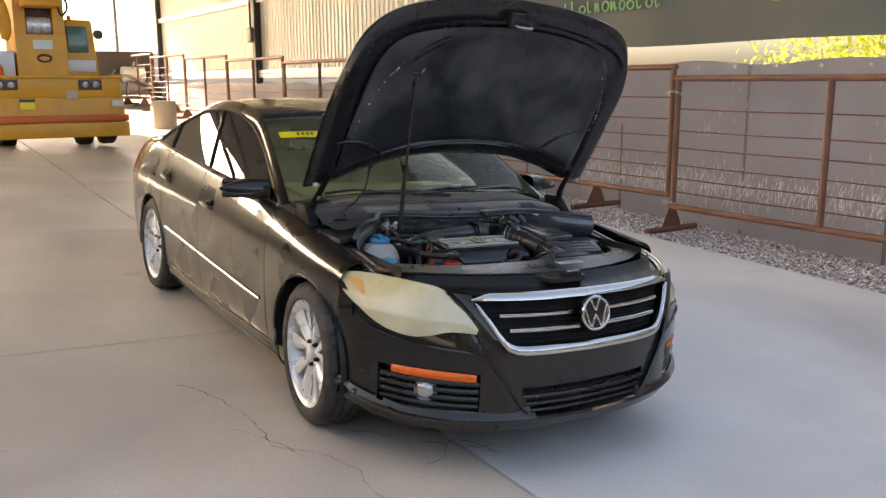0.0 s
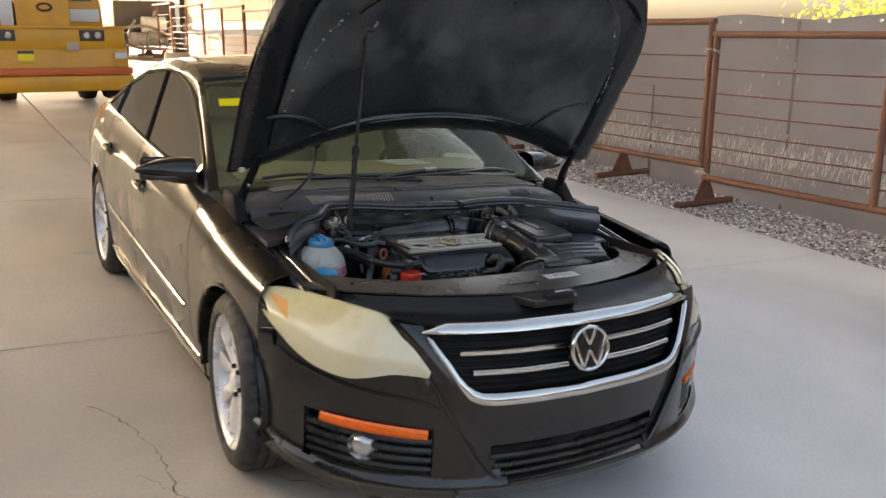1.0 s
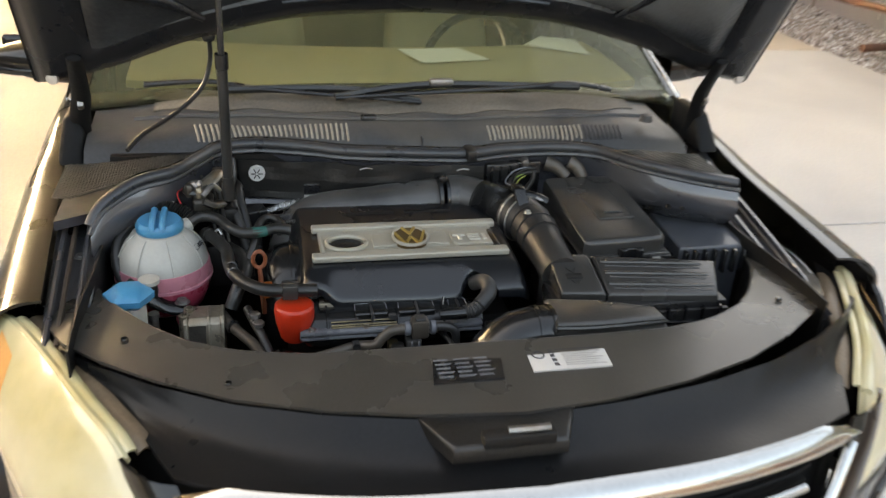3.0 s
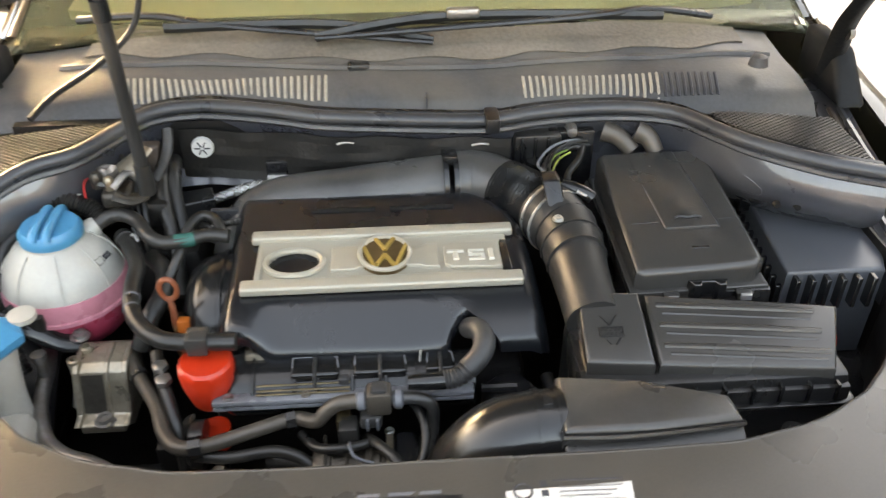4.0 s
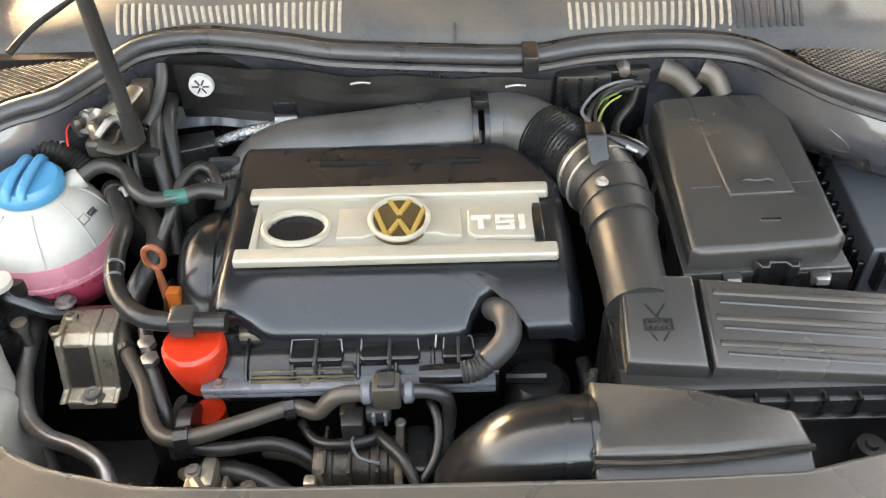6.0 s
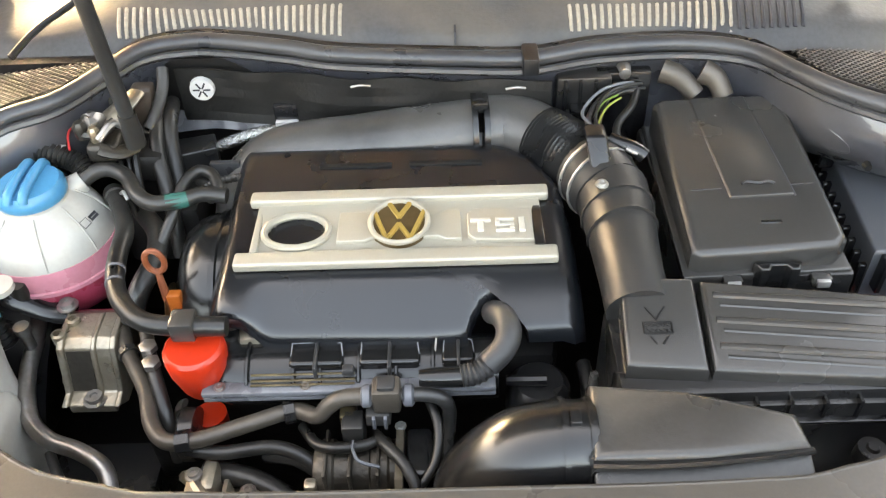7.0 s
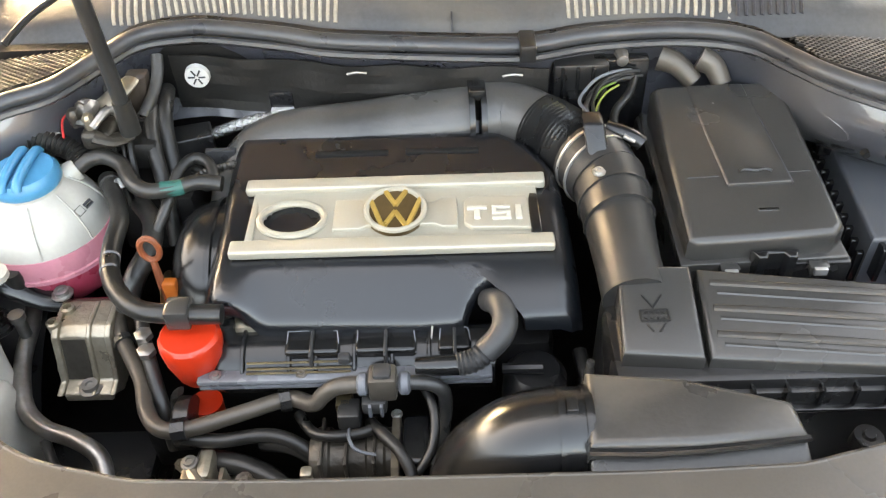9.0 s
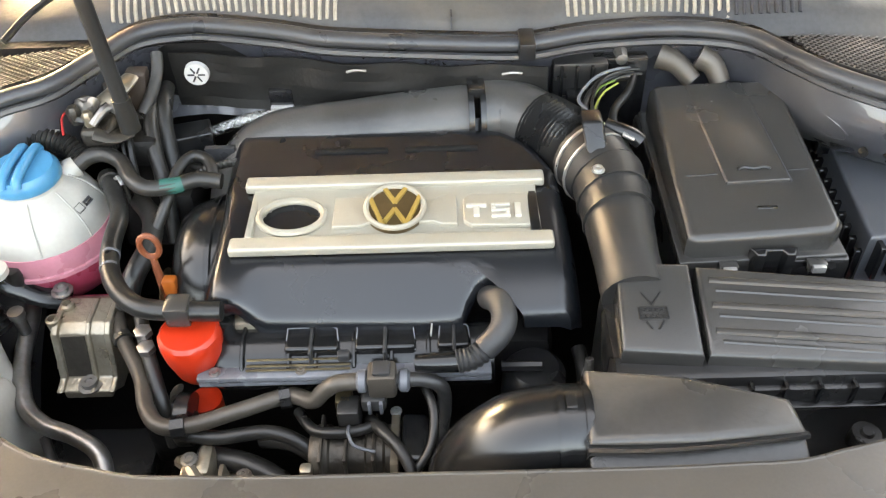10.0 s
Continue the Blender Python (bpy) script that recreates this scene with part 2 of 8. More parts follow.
GREENPAINT = surf("green_lettering", (0.30, 0.55, 0.22), 0.6)
YELLOWPAINT = surf("yellow_lettering", (0.75, 0.65, 0.03), 0.6)

BEIGE_SLOT = surf("beige_slot_bar", (0.28, 0.245, 0.196), 0.6, 0, 0.25, 30)
BRONZE_DARK = surf("dark_bronze_stroke", (0.10, 0.065, 0.03), 0.35, 0.5)
DUSTYPIPE = surf("dusty_grey_pipe", (0.027, 0.02644, 0.02588), 0.32, 0, 0.25, 11, 0.1, stain=(0.09563, 0.09165, 0.08715), stain_at=0.57)
DUSTYDUCT = surf("dusty_black_duct", (0.0315, 0.03, 0.0285), 0.32, 0, 0.2, 9, 0.08, stain=(0.15, 0.1335, 0.1125), stain_at=0.62)
RUSTBROWN = surf("rusty_brown_metal", (0.048, 0.033, 0.025), 0.6, 0.2, 0.3, 20, 0.2, stain=(0.085, 0.068, 0.052), stain_at=0.55)
BRASS = surf("yellowed_brass", (0.24, 0.18, 0.10), 0.42, 0.8, 0.25, 30, stain=(0.10, 0.08, 0.055), stain_at=0.52)
LEDGEBLACK = surf("dusty_black_ledge", (0.009, 0.009, 0.0095), 0.34, 0, 0.25, 9, 0.04, stain=(0.020, 0.018, 0.016), stain_at=0.62, spec=0.22)
TANFLANGE = surf("dusty_tan_flange", (0.15, 0.105, 0.066), 0.42, 0, 0.3, 14, 0.1, stain=(0.07, 0.052, 0.038), stain_at=0.56)
DUCTBLACK = surf("dull_black_duct", (0.01575, 0.0159, 0.01635), 0.44, 0, 0.25, 9, 0.08, stain=(0.0375, 0.03525, 0.03225), stain_at=0.60, fine=500, spec=0.38)
PIPEBROWN = surf("oxidised_brown_pipe", (0.060, 0.050, 0.041), 0.40, 0.3, 0.25, 16, 0.1, stain=(0.115, 0.098, 0.080), stain_at=0.58)
FUSELID = surf("smooth_fuse_box_lid", (0.051, 0.0555, 0.0645), 0.34, 0, 0.2, 7, 0.06, stain=(0.09, 0.087, 0.0825), stain_at=0.64, fine=500)
PLUGGREY = surf("grey_plug", (0.104, 0.1105, 0.1235), 0.45)
YELLOWGREEN = surf("yellow_green_wire", (0.238, 0.266, 0.056), 0.45)

DARKSCREEN = surf("added_dark_screen", (0.09, 0.08, 0.075), 0.85, 0, 0.12, 1.2)
SCREENSEAM = surf("screen_seam", (0.20, 0.17, 0.155), 0.85)
GAPLIGHT = surf("painted_gap_light", (0.86, 0.83, 0.76), 0.8)
CABGLASS = surf("cab_glass", (0.10, 0.17, 0.13), 0.08, 0, 0.1, 3)
STRIPE_DARK = surf("dark_red_mark", (0.10, 0.02, 0.02), 0.5)
FARWALL = surf("pale_far_wall", (0.62, 0.52, 0.42), 0.85, 0, 0.1, 0.3)

# ---- modelling tools ----
def thing(name, label, category, at=None, group="", kind=""):
    """An Empty at a thing's base; its parts are modelled in its own frame."""
    ob = new(name)
    ob.empty_display_size = 0.2
    ob.matrix_world = at if at is not None else Matrix()
    return tagged(ob, label, category, group, kind)


def part(name, bm, material, parent=None, label="", smooth=40):
    """Links a bmesh as one mesh object under a thing or a part."""
    me = bpy.data.meshes.new(name)
    bm.normal_update()
    bm.to_mesh(me)
    bm.free()
    me.materials.append(material)
    if smooth:
        me.polygons.foreach_set("use_smooth", [True] * len(me.polygons))
        me.set_sharp_from_angle(angle=radians(smooth))
    ob = new(name, me)
    ob.parent = parent
    return tagged(ob, label)


def lerp_table(table, v):
    """Smooth reading of a table of (v, a, b, ...) rows, with no overshoot."""
    if v <= table[0][0]:
        return table[0][1:]
    if v >= table[-1][0]:
        return table[-1][1:]
    i = next(k for k in range(len(table) - 1) if v <= table[k + 1][0])
    p, q = table[i], table[i + 1]
    h = q[0] - p[0]
    f = (v - p[0]) / h
    out = []
    for c in range(1, len(p)):
        mid = (q[c] - p[c]) / h
        before = (p[c] - table[i - 1][c]) / (p[0] - table[i - 1][0]) if i else mid
        after = (table[i + 2][c] - q[c]) / (table[i + 2][0] - q[0]) if i + 2 < len(table) else mid
        m0 = 0.0 if before * mid <= 0 else 2 * before * mid / (before + mid)
        m1 = 0.0 if after * mid <= 0 else 2 * after * mid / (after + mid)
        out.append(p[c] * (1 + 2 * f) * (1 - f) ** 2 + m0 * h * f * (1 - f) ** 2 + q[c] * f * f * (3 - 2 * f) + m1 * h * f * f * (f - 1))
    return tuple(out)


def curve_points(pts, steps=6, closed=False):
    """A Catmull-Rom line through pts."""
    pts = [Vector(p) for p in pts]
    n = len(pts)
    out = []
    for i in range(n if closed else n - 1):
        if closed:
            a, b, c, d = (pts[(i + k) % n] for k in (-1, 0, 1, 2))
        else:
            a, b, c, d = pts[max(i - 1, 0)], pts[i], pts[i + 1], pts[min(i + 2, n - 1)]
        for s in range(steps):
            t = s / steps
            out.append(0.5 * (2 * b + (c - a) * t + (2 * a - 5 * b + 4 * c - d) * t * t + (3 * b - a - 3 * c + d) * t ** 3))
    if not closed:
        out.append(pts[-1])
    return out


def tube(pts, r, seg=10, steps=6, closed=False, caps=True, bm=None, ridges=0.0, squash=1.0):
    """A round tube along a smooth line; r is a radius, or one for each point given."""
    bm = bm or bmesh.new()
    n = len(pts)
    line = curve_points(pts, steps, closed) if steps > 1 else [Vector(p) for p in pts]
    radii = r if isinstance(r, (list, tuple)) else [r] * n
    rings, side = [], None
    for i, p in enumerate(line):
        a, b = line[i - 1 if (i or closed) else 0], line[(i + 1) % len(line) if closed else min(i + 1, len(line) - 1)]
        d = (b - a).normalized()
        if side is None:
            side = d.cross(Vector((0, 0, 1))) if abs(d.z) < 0.9 else d.cross(Vector((0, 1, 0)))
        side = (side - d * side.dot(d)).normalized()
        up = d.cross(side)
        f = min(i / max(steps, 1), n - 1)
        k = int(f)
        rad = radii[k] + (radii[min(k + 1, n - 1)] - radii[k]) * (f - k)
        if ridges:
            rad += ridges * (i % 2)
        rings.append([bm.verts.new(p + side * math.cos(t) * rad + up * math.sin(t) * rad * squash) for t in (2 * math.pi * j / seg for j in range(seg))])
    for i in range(len(rings) if closed else len(rings) - 1):
        p, q = rings[i], rings[(i + 1) % len(rings)]
        for j in range(seg):
            bm.faces.new((p[j], p[(j + 1) % seg], q[(j + 1) % seg], q[j]))
    if caps and not closed:
        bm.faces.new(rings[0][::-1])
        bm.faces.new(rings[-1])
    return bm


def sheet(f, nu, nv, bm=None, closed_u=False, keep=None):
    """A grid of faces over f(u, v), u and v from 0 to 1; keep(u, v) says which cells stay."""
    bm = bm or bmesh.new()
    rows = [[bm.verts.new(f(i / nu, j / nv)) for j in range(nv + 1)] for i in range(nu + (0 if closed_u else 1))]
    for i in range(nu):
        for j in range(nv):
            if keep is None or keep((i + 0.5) / nu, (j + 0.5) / nv):
                bm.faces.new((rows[i][j], rows[(i + 1) % len(rows)][j], rows[(i + 1) % len(rows)][j + 1], rows[i][j + 1]))
    return bm


def solid(bm, t):
    """Gives an open sheet a thickness t against its normals."""
    bm.normal_update()
    bmesh.ops.solidify(bm, geom=bm.faces[:], thickness=t)
    return bm


def block(x0, x1, y0, y1, z0, z1, bevel=0.004, seg=2, bm=None, top=(0, 0), shift=(0, 0)):
    """A bevelled box whose upper face is drawn in by top and moved by shift."""
    own = bmesh.new()
    g = bmesh.ops.create_cube(own, size=1)["verts"]
    for v in g:
        up = v.co.z > 0
        x = (x0 + x1) / 2 + v.co.x * (x1 - x0 - (2 * top[0] if up else 0)) + (shift[0] if up else 0)
        y = (y0 + y1) / 2 + v.co.y * (y1 - y0 - (2 * top[1] if up else 0)) + (shift[1] if up else 0)
        v.co = (x, y, z1 if up else z0)
    if bevel:
        bmesh.ops.bevel(own, geom=own.edges[:], offset=bevel, segments=seg, affect="EDGES", profile=0.5)
    return join(bm, own)


def join(bm, own):
    if bm is None:
        return own
    me = bpy.data.meshes.new("tmp")
    own.to_mesh(me)
    own.free()
    bm.from_mesh(me)
    bpy.data.meshes.remove(me)
    return bm


def prism(outline, z0, z1, bevel=0.0, seg=3, tilt=None, only_top=True, bm=None):
    """An outline of (x, y) pulled up from z0 to z1; tilt(x, y) lifts the top."""
    own = bmesh.new()
    lo = [own.verts.new((x, y, z0)) for x, y in outline]
    hi = [own.verts.new((x, y, z1 + (tilt(x, y) if tilt else 0))) for x, y in outline]
    n = len(lo)
    own.faces.new(lo[::-1])
    cap = own.faces.new(hi)
    for i in range(n):
        own.faces.new((lo[i], lo[(i + 1) % n], hi[(i + 1) % n], hi[i]))
    bmesh.ops.recalc_face_normals(own, faces=own.faces[:])
    if bevel:
        es = cap.edges[:] if only_top else own.edges[:]
        bmesh.ops.bevel(own, geom=es, offset=bevel, segments=seg, affect="EDGES", profile=0.5)
    return join(bm, own)


def lathe(profile, seg=32, axis="z", at=(0, 0, 0), bm=None, squash=1.0, bump=None, caps=True):
    """Turns (radius, height) pairs about an axis through at."""
    own = bmesh.new()
    at = Vector(at)
    rings = []
    for k, (r, h) in enumerate(profile):
        ring = []
        for j in range(seg):
            t = 2 * math.pi * j / seg
            rr = r + (bump(k, j) if bump else 0)
            a, b = rr * math.cos(t), rr * math.sin(t) * squash
            ring.append(own.verts.new(at + Vector({"z": (a, b, h), "x": (h, a, b), "y": (a, h, b)}[axis])))
        rings.append(ring)
    for p, q in zip(rings, rings[1:]):
        for j in range(seg):
            own.faces.new((p[j], p[(j + 1) % seg], q[(j + 1) % seg], q[j]))
    if caps and profile[0][0] > 1e-5:
        own.faces.new(rings[0][::-1])
    if caps and profile[-1][0] > 1e-5:
        own.faces.new(rings[-1])
    bmesh.ops.remove_doubles(own, verts=own.verts[:], dist=1e-5)
    bmesh.ops.recalc_face_normals(own, faces=own.faces[:])
    return join(bm, own)


def bolt(at, r, parent, material=None, name="bolt", h=None, axis="z"):
    h = h or r * 0.9
    return part(name, lathe([(r * 1.5, 0), (r * 1.5, h * 0.25), (r, h * 0.3), (r, h), (r * 0.5, h), (r * 0.45, h * 0.7), (0, h * 0.7)], 10, axis, at), material or STEEL, parent)


def mirrored(bm):
    """The same mesh on the other side of the car."""
    bmesh.ops.scale(bm, vec=(-1, 1, 1), verts=bm.verts[:])
    bmesh.ops.reverse_faces(bm, faces=bm.faces[:])
    return bm


def stand(x, y, turn=0.0, z=0.0):
    """An upright frame whose foot is on the sloping yard at (x, y)."""
    return Matrix.Translation(SLOPE @ Vector((x, y, z))) @ pose(0, 0, 0, 0, 0, turn)

# ---- the car: body ----
car = thing("car", "dark brown four-door coupe parked with its hood propped open", "car", SLOPE.copy())
R_ARCH, HUB_Z, WHEELBASE = 0.368, 0.335, 2.711
HALF = [(-0.47, 0.868), (-0.28, 0.890), (0, 0.912), (0.5, 0.925), (1.5, 0.928), (2.5, 0.926), (3.0, 0.905), (3.4, 0.862), (3.7, 0.80), (3.86, 0.72)]
TOP = [(-0.47, 0.765, 0.795), (-0.3, 0.778, 0.826), (-0.1, 0.790, 0.858), (0.1, 0.80, 0.888), (0.25, 0.81, 0.915), (0.47, 0.835, 0.945), (1.0, 0.852, 0.985), (1.5, 0.855, 1.01),
       (2.0, 0.85, 1.035), (2.5, 0.835, 1.05), (2.9, 0.80, 1.055), (3.3, 0.73, 1.045), (3.7, 0.64, 1.02), (3.86, 0.60, 1.0)]
LOW = [(0.18, 0.945), (0.28, 0.968), (0.42, 0.988), (0.55, 0.997), (0.66, 1.0), (0.74, 1.0)]


def arch_z(y, low):
    for c in (0, WHEELBASE):
        d = R_ARCH ** 2 - (y - c) ** 2
        if d > 0:
            return max(low, HUB_Z + math.sqrt(d))
    return low


def side_point(y, v):
    """The flank of the body on its left side: y along the car, v from the sill or arch to the belt."""
    (w,), (xt, zt) = lerp_table(HALF, y), lerp_table(TOP, y)
    low = arch_z(y, 0.20)
    knee = 0.72
    if v < 0.55:
        z = low + (knee - low) * v / 0.55
        return Vector((w * lerp_table(LOW, z)[0], y, z))
    a = (v - 0.55) / 0.45 * math.pi / 2
    e = 0.85 + (0.5 * min(max((y - 0.2) / 0.5, 0), 1))
    base = max(low, knee)
    return Vector((xt + (w * lerp_table(LOW, knee)[0] - xt) * max(math.cos(a), 0) ** e, y, base + (zt - base) * math.sin(a) ** e))


def flank(y0, y1, n):
    return solid(sheet(lambda u, v: side_point(y0 + (y1 - y0) * u, v), n, 22), 0.006)


PANELS = [("front_fender", -0.300, 0.468, 40), ("front_door", 0.474, 1.560, 26), ("rear_door", 1.566, 2.400, 26), ("quarter_panel", 2.406, 3.86, 52)]
for name, y0, y1, n in PANELS:
    for side in (1, -1):
        bm = flank(y0, y1, n)
        part(name, bm if side > 0 else mirrored(bm), PAINT, car)
# flank trim: bright side moulding and sill edge, handles
for side in (1, -1):
    for y0, y1, z0, z1 in ((0.545, 1.545, 0.462, 0.502), (1.58, 2.28, 0.503, 0.532)):
        def mould(u, v):
            y = y0 + (y1 - y0) * u
            z = z0 + (z1 - z0) * u + 0.022 * (v - 0.5)
            w = lerp_table(HALF, y)[0] * lerp_table(LOW, z)[0]
            return Vector(((w + 0.004 + 0.007 * math.sin(math.pi * v)), y, z))
        bm = sheet(mould, 12, 6)
        part("side_moulding", bm if side > 0 else mirrored(bm), CHROME, car, "bright side moulding strip")
    bm = tube([(0.893, 0.42, 0.275), (0.905, 1.2, 0.27), (0.905, 2.0, 0.27), (0.897, 2.33, 0.275)], 0.009, 8)
    part("sill_strip", bm if side > 0 else mirrored(bm), CHROME, car)
    bm = solid(sheet(lambda u, v: Vector((0.845 + 0.04 * v, 0.38 + 1.96 * u, 0.15 + 0.06 * v)), 10, 3), 0.01)
    part("sill", bm if side > 0 else mirrored(bm), PAINT, car)
    for y, z in ((1.36, 0.815), (2.235, 0.87)):
        bm = lathe([(0.0, -0.012), (0.05, -0.010), (0.055, 0.004), (0.047, 0.004), (0.04, -0.008), (0, -0.012)], 20, "x", (0, 0, 0), squash=0.72)
        bmesh.ops.translate(bm, verts=bm.verts[:], vec=(side_point(y, 0.70).x + 0.004, y, z))
        part("handle_recess", bm if side > 0 else mirrored(bm), GLOSS_BLACK, car)
        x = side_point(y, 0.70).x + 0.022
        bm = tube([(x - 0.014, y - 0.085, z), (x + 0.004, y - 0.07, z + 0.002), (x + 0.010, y, z + 0.006), (x + 0.004, y + 0.08, z + 0.008), (x - 0.014, y + 0.095, z + 0.008)], 0.014, 10, squash=0.8)
        part("door_handle", bm if side > 0 else mirrored(bm), PAINT, car)
    # wheel arch liners and lips
    for c in (0, WHEELBASE):
        bm = sheet(lambda u, v: Vector((0.60 + 0.30 * v, c + 0.375 * math.cos(math.pi * (1.12 * u - 0.06)), HUB_Z + 0.375 * math.sin(math.pi * (1.12 * u - 0.06)))), 24, 3)
        part("wheel_arch_liner", bm if side > 0 else mirrored(bm), BLACK, car)
        lip = []
        for k in range(25):
            a = math.pi * (0.02 + 0.96 * k / 24)
            y, z = c + R_ARCH * math.cos(a), HUB_Z + R_ARCH * math.sin(a)
            lip.append((lerp_table(HALF, y)[0] * lerp_table(LOW, min(z, 0.74))[0] - 0.002, y, z))
        bm = tube(lip, 0.008, 8, 1)
        part("wheel_arch_lip", bm if side > 0 else mirrored(bm), PAINT, car)

# ---- glasshouse ----
ARCH = [(0.50, 0.952), (0.75, 1.085), (1.0, 1.205), (1.25, 1.295), (1.5, 1.34), (1.8, 1.352), (2.1, 1.325), (2.4, 1.245), (2.65, 1.155), (2.88, 1.072), (3.3, 1.046)]
RAIL = [(0.47, 0.795, 0.965), (0.75, 0.745, 1.13), (1.0, 0.70, 1.262), (1.22, 0.662, 1.355), (1.5, 0.63, 1.395), (1.8, 0.62, 1.408), (2.1, 0.62, 1.39), (2.45, 0.63, 1.315), (2.75, 0.655, 1.20), (3.05, 0.685, 1.10), (3.3, 0.715, 1.052)]
CROWN = [(0.47, 0.33, 1.035), (0.75, 0.61, 1.168), (1.0, 0.88, 1.292), (1.22, 1.12, 1.398), (1.5, 1.45, 1.440), (1.8, 1.8, 1.452), (2.1, 2.1, 1.438), (2.45, 2.48, 1.365), (2.75, 2.8, 1.255), (3.05, 3.1, 1.135), (3.3, 3.35, 1.07)]


def glass_x(y, z):
    xt, zt = lerp_table(TOP, y)
    return xt - 0.004 - max(z - zt, 0) * 0.52


def over_point(y, s):
    """The top of the cabin: y along its edge, s from one rail (-1) to the other (1)."""
    (xe, ze), (yc, zc) = lerp_table(RAIL, y), lerp_table(CROWN, y)
    k = abs(s) ** 2.2
    return Vector((xe * s, yc + (y - yc) * k, zc + (ze - zc) * k))


def over(y0, y1, n, lift=0.0, s0=-1.0, s1=1.0):
    def f(u, v):
        p = over_point(y0 + (y1 - y0) * u, s0 + (s1 - s0) * v)
        return p + Vector((0, 0, lift))
    return sheet(lambda u, v: f(v, u), 28, n)


def arch_point(y):
    z = lerp_table(ARCH, y)[0]
    return Vector((glass_x(y, z), y, z))


part("roof", solid(over(1.215, 2.45, 20), 0.008), PAINT, car)
wind = part("windscreen", solid(over(0.40, 1.21, 16, -0.003), 0.005), WSCREEN, car, "greenish windscreen glass")
wind.visible_shadow = False
part("rear_window", solid(over(2.455, 3.05, 12, -0.003), 0.005), TINTED, car)
part("windscreen_band", over(0.404, 0.50, 4, -0.012), GLOSS_BLACK, wind, "black band along the foot of the glass")
part("windscreen_header", tube([over_point(1.212, s / 8) for s in range(-8, 9)], 0.010, 6, 1), GLOSS_BLACK, car)
part("boot_lid", solid(sheet(lambda u, v: Vector(((v * 2 - 1) * lerp_table(TOP, 3.06 + 0.8 * u)[0], 3.06 + 0.8 * u, lerp_table(TOP, 3.06 + 0.8 * u)[1] + 0.035 * (1 - (v * 2 - 1) ** 2))), 14, 20), 0.008), PAINT, car)


def tail(u, v):
    x = (v * 2 - 1)
    k = 1 - abs(x) ** 3
    y = 3.50 + 0.36 * k + 0.05 * math.sin(math.pi * u)
    return Vector((x * 0.78, y, 0.25 + (0.76 - 0.22 * abs(x) ** 4) * u))


part("rear_bumper", solid(sheet(tail, 10, 20), 0.01), PAINT, car)
for side in (1, -1):
    def pillar(u, v):
        y = 0.47 + 2.83 * u
        a, (xr, zr) = arch_point(max(y, 0.5)), lerp_table(RAIL, y)
        b = Vector((xr, y, zr))
        m = (a + b) / 2 + Vector((0.012, 0, 0.008))
        return (1 - v) ** 2 * a + 2 * v * (1 - v) * m + v * v * b
    bm = solid(sheet(pillar, 44, 5), 0.006)
    part("roof_side_frame", bm if side > 0 else mirrored(bm), PAINT, car)

    def glass(y0, y1, lean0, lean1):
        def f(u, v):
            base = y0 + (y1 - y0) * u
            y = base + (lean0 + (lean1 - lean0) * u) * v
            zt = lerp_table(ARCH, y)[0]
            zb = lerp_table(TOP, base)[1] + 0.006
            z = zb + max(zt - zb, 0.001) * v
            return Vector((glass_x(y, z), y, z))
        return solid(sheet(f, 20, 8), 0.004)
    for y0, y1, l0, l1 in ((0.52, 1.55, 0.0, 0.24), (1.565, 2.42, 0.24, 0.06), (2.432, 2.86, 0.06, 0.0)):
        bm = glass(y0, y1, l0, l1)
        g = part("side_window", bm if side > 0 else mirrored(bm), TINTED, car, "dark tinted door glass")
        g.visible_shadow = False
    for y, l in ((1.557, 0.24), (2.426, 0.06)):
        zb, zt = lerp_table(TOP, y)[1], lerp_table(ARCH, y + l)[0]
        bm = tube([(glass_x(y, zb) + 0.002, y, zb), (glass_x(y + l / 2, (zb + zt) / 2) + 0.002, y + l / 2, (zb + zt) / 2), (glass_x(y + l, zt) + 0.002, y + l, zt)], 0.011, 6)
        part("window_pillar", bm if side > 0 else mirrored(bm), GLOSS_BLACK, car)
    ring = [arch_point(y) + Vector((0.004, 0, 0.0)) for y in (0.50, 0.62, 0.75, 0.9, 1.05, 1.25, 1.5, 1.8, 2.1, 2.3, 2.5, 2.65, 2.8, 2.9)]
    ring += [Vector((lerp_table(TOP, y)[0] + 0.004, y, lerp_table(TOP, y)[1] + 0.004)) for y in (2.94, 2.7, 2.3, 1.9, 1.5, 1.1, 0.8, 0.6)]
    bm = tube(ring, 0.0095, 8, 3, closed=True)
    part("window_chrome_trim", bm if side > 0 else mirrored(bm), CHROME, car, "chrome strip round the side windows")
    # door mirror
    prof = [(0.0, 0.0, 0.0), (0.25, 0.030, 0.026), (0.55, 0.078, 0.052), (0.85, 0.098, 0.066), (1.0, 0.094, 0.063)]

    def shell(u, v):
        f, t = u, 2 * math.pi * v
        g = 1 - (1 - min(f / 0.85, 1)) ** 1.9
        ry, rz = 0.010 + 0.065 * g, 0.010 + 0.052 * g
        ct, st = math.cos(t), math.sin(t)
        ct, st = math.copysign(abs(ct) ** 0.75, ct), math.copysign(abs(st) ** (0.8 if st > 0 else 0.55), st)
        return Vector((1.075 - 0.225 * f, 0.70 - 0.03 * f + ry * ct, 1.012 - 0.008 * f + rz * st * (1.0 if st > 0 else 0.75)))
    bm = sheet(shell, 16, 20)
    bmesh.ops.remove_doubles(bm, verts=bm.verts[:], dist=1e-4)
    mir = part("door_mirror", bm if side > 0 else mirrored(bm), PAINT, car)
    bm = block(0.86, 1.04, 0.765, 0.785, 0.955, 1.055, 0.012, 3)
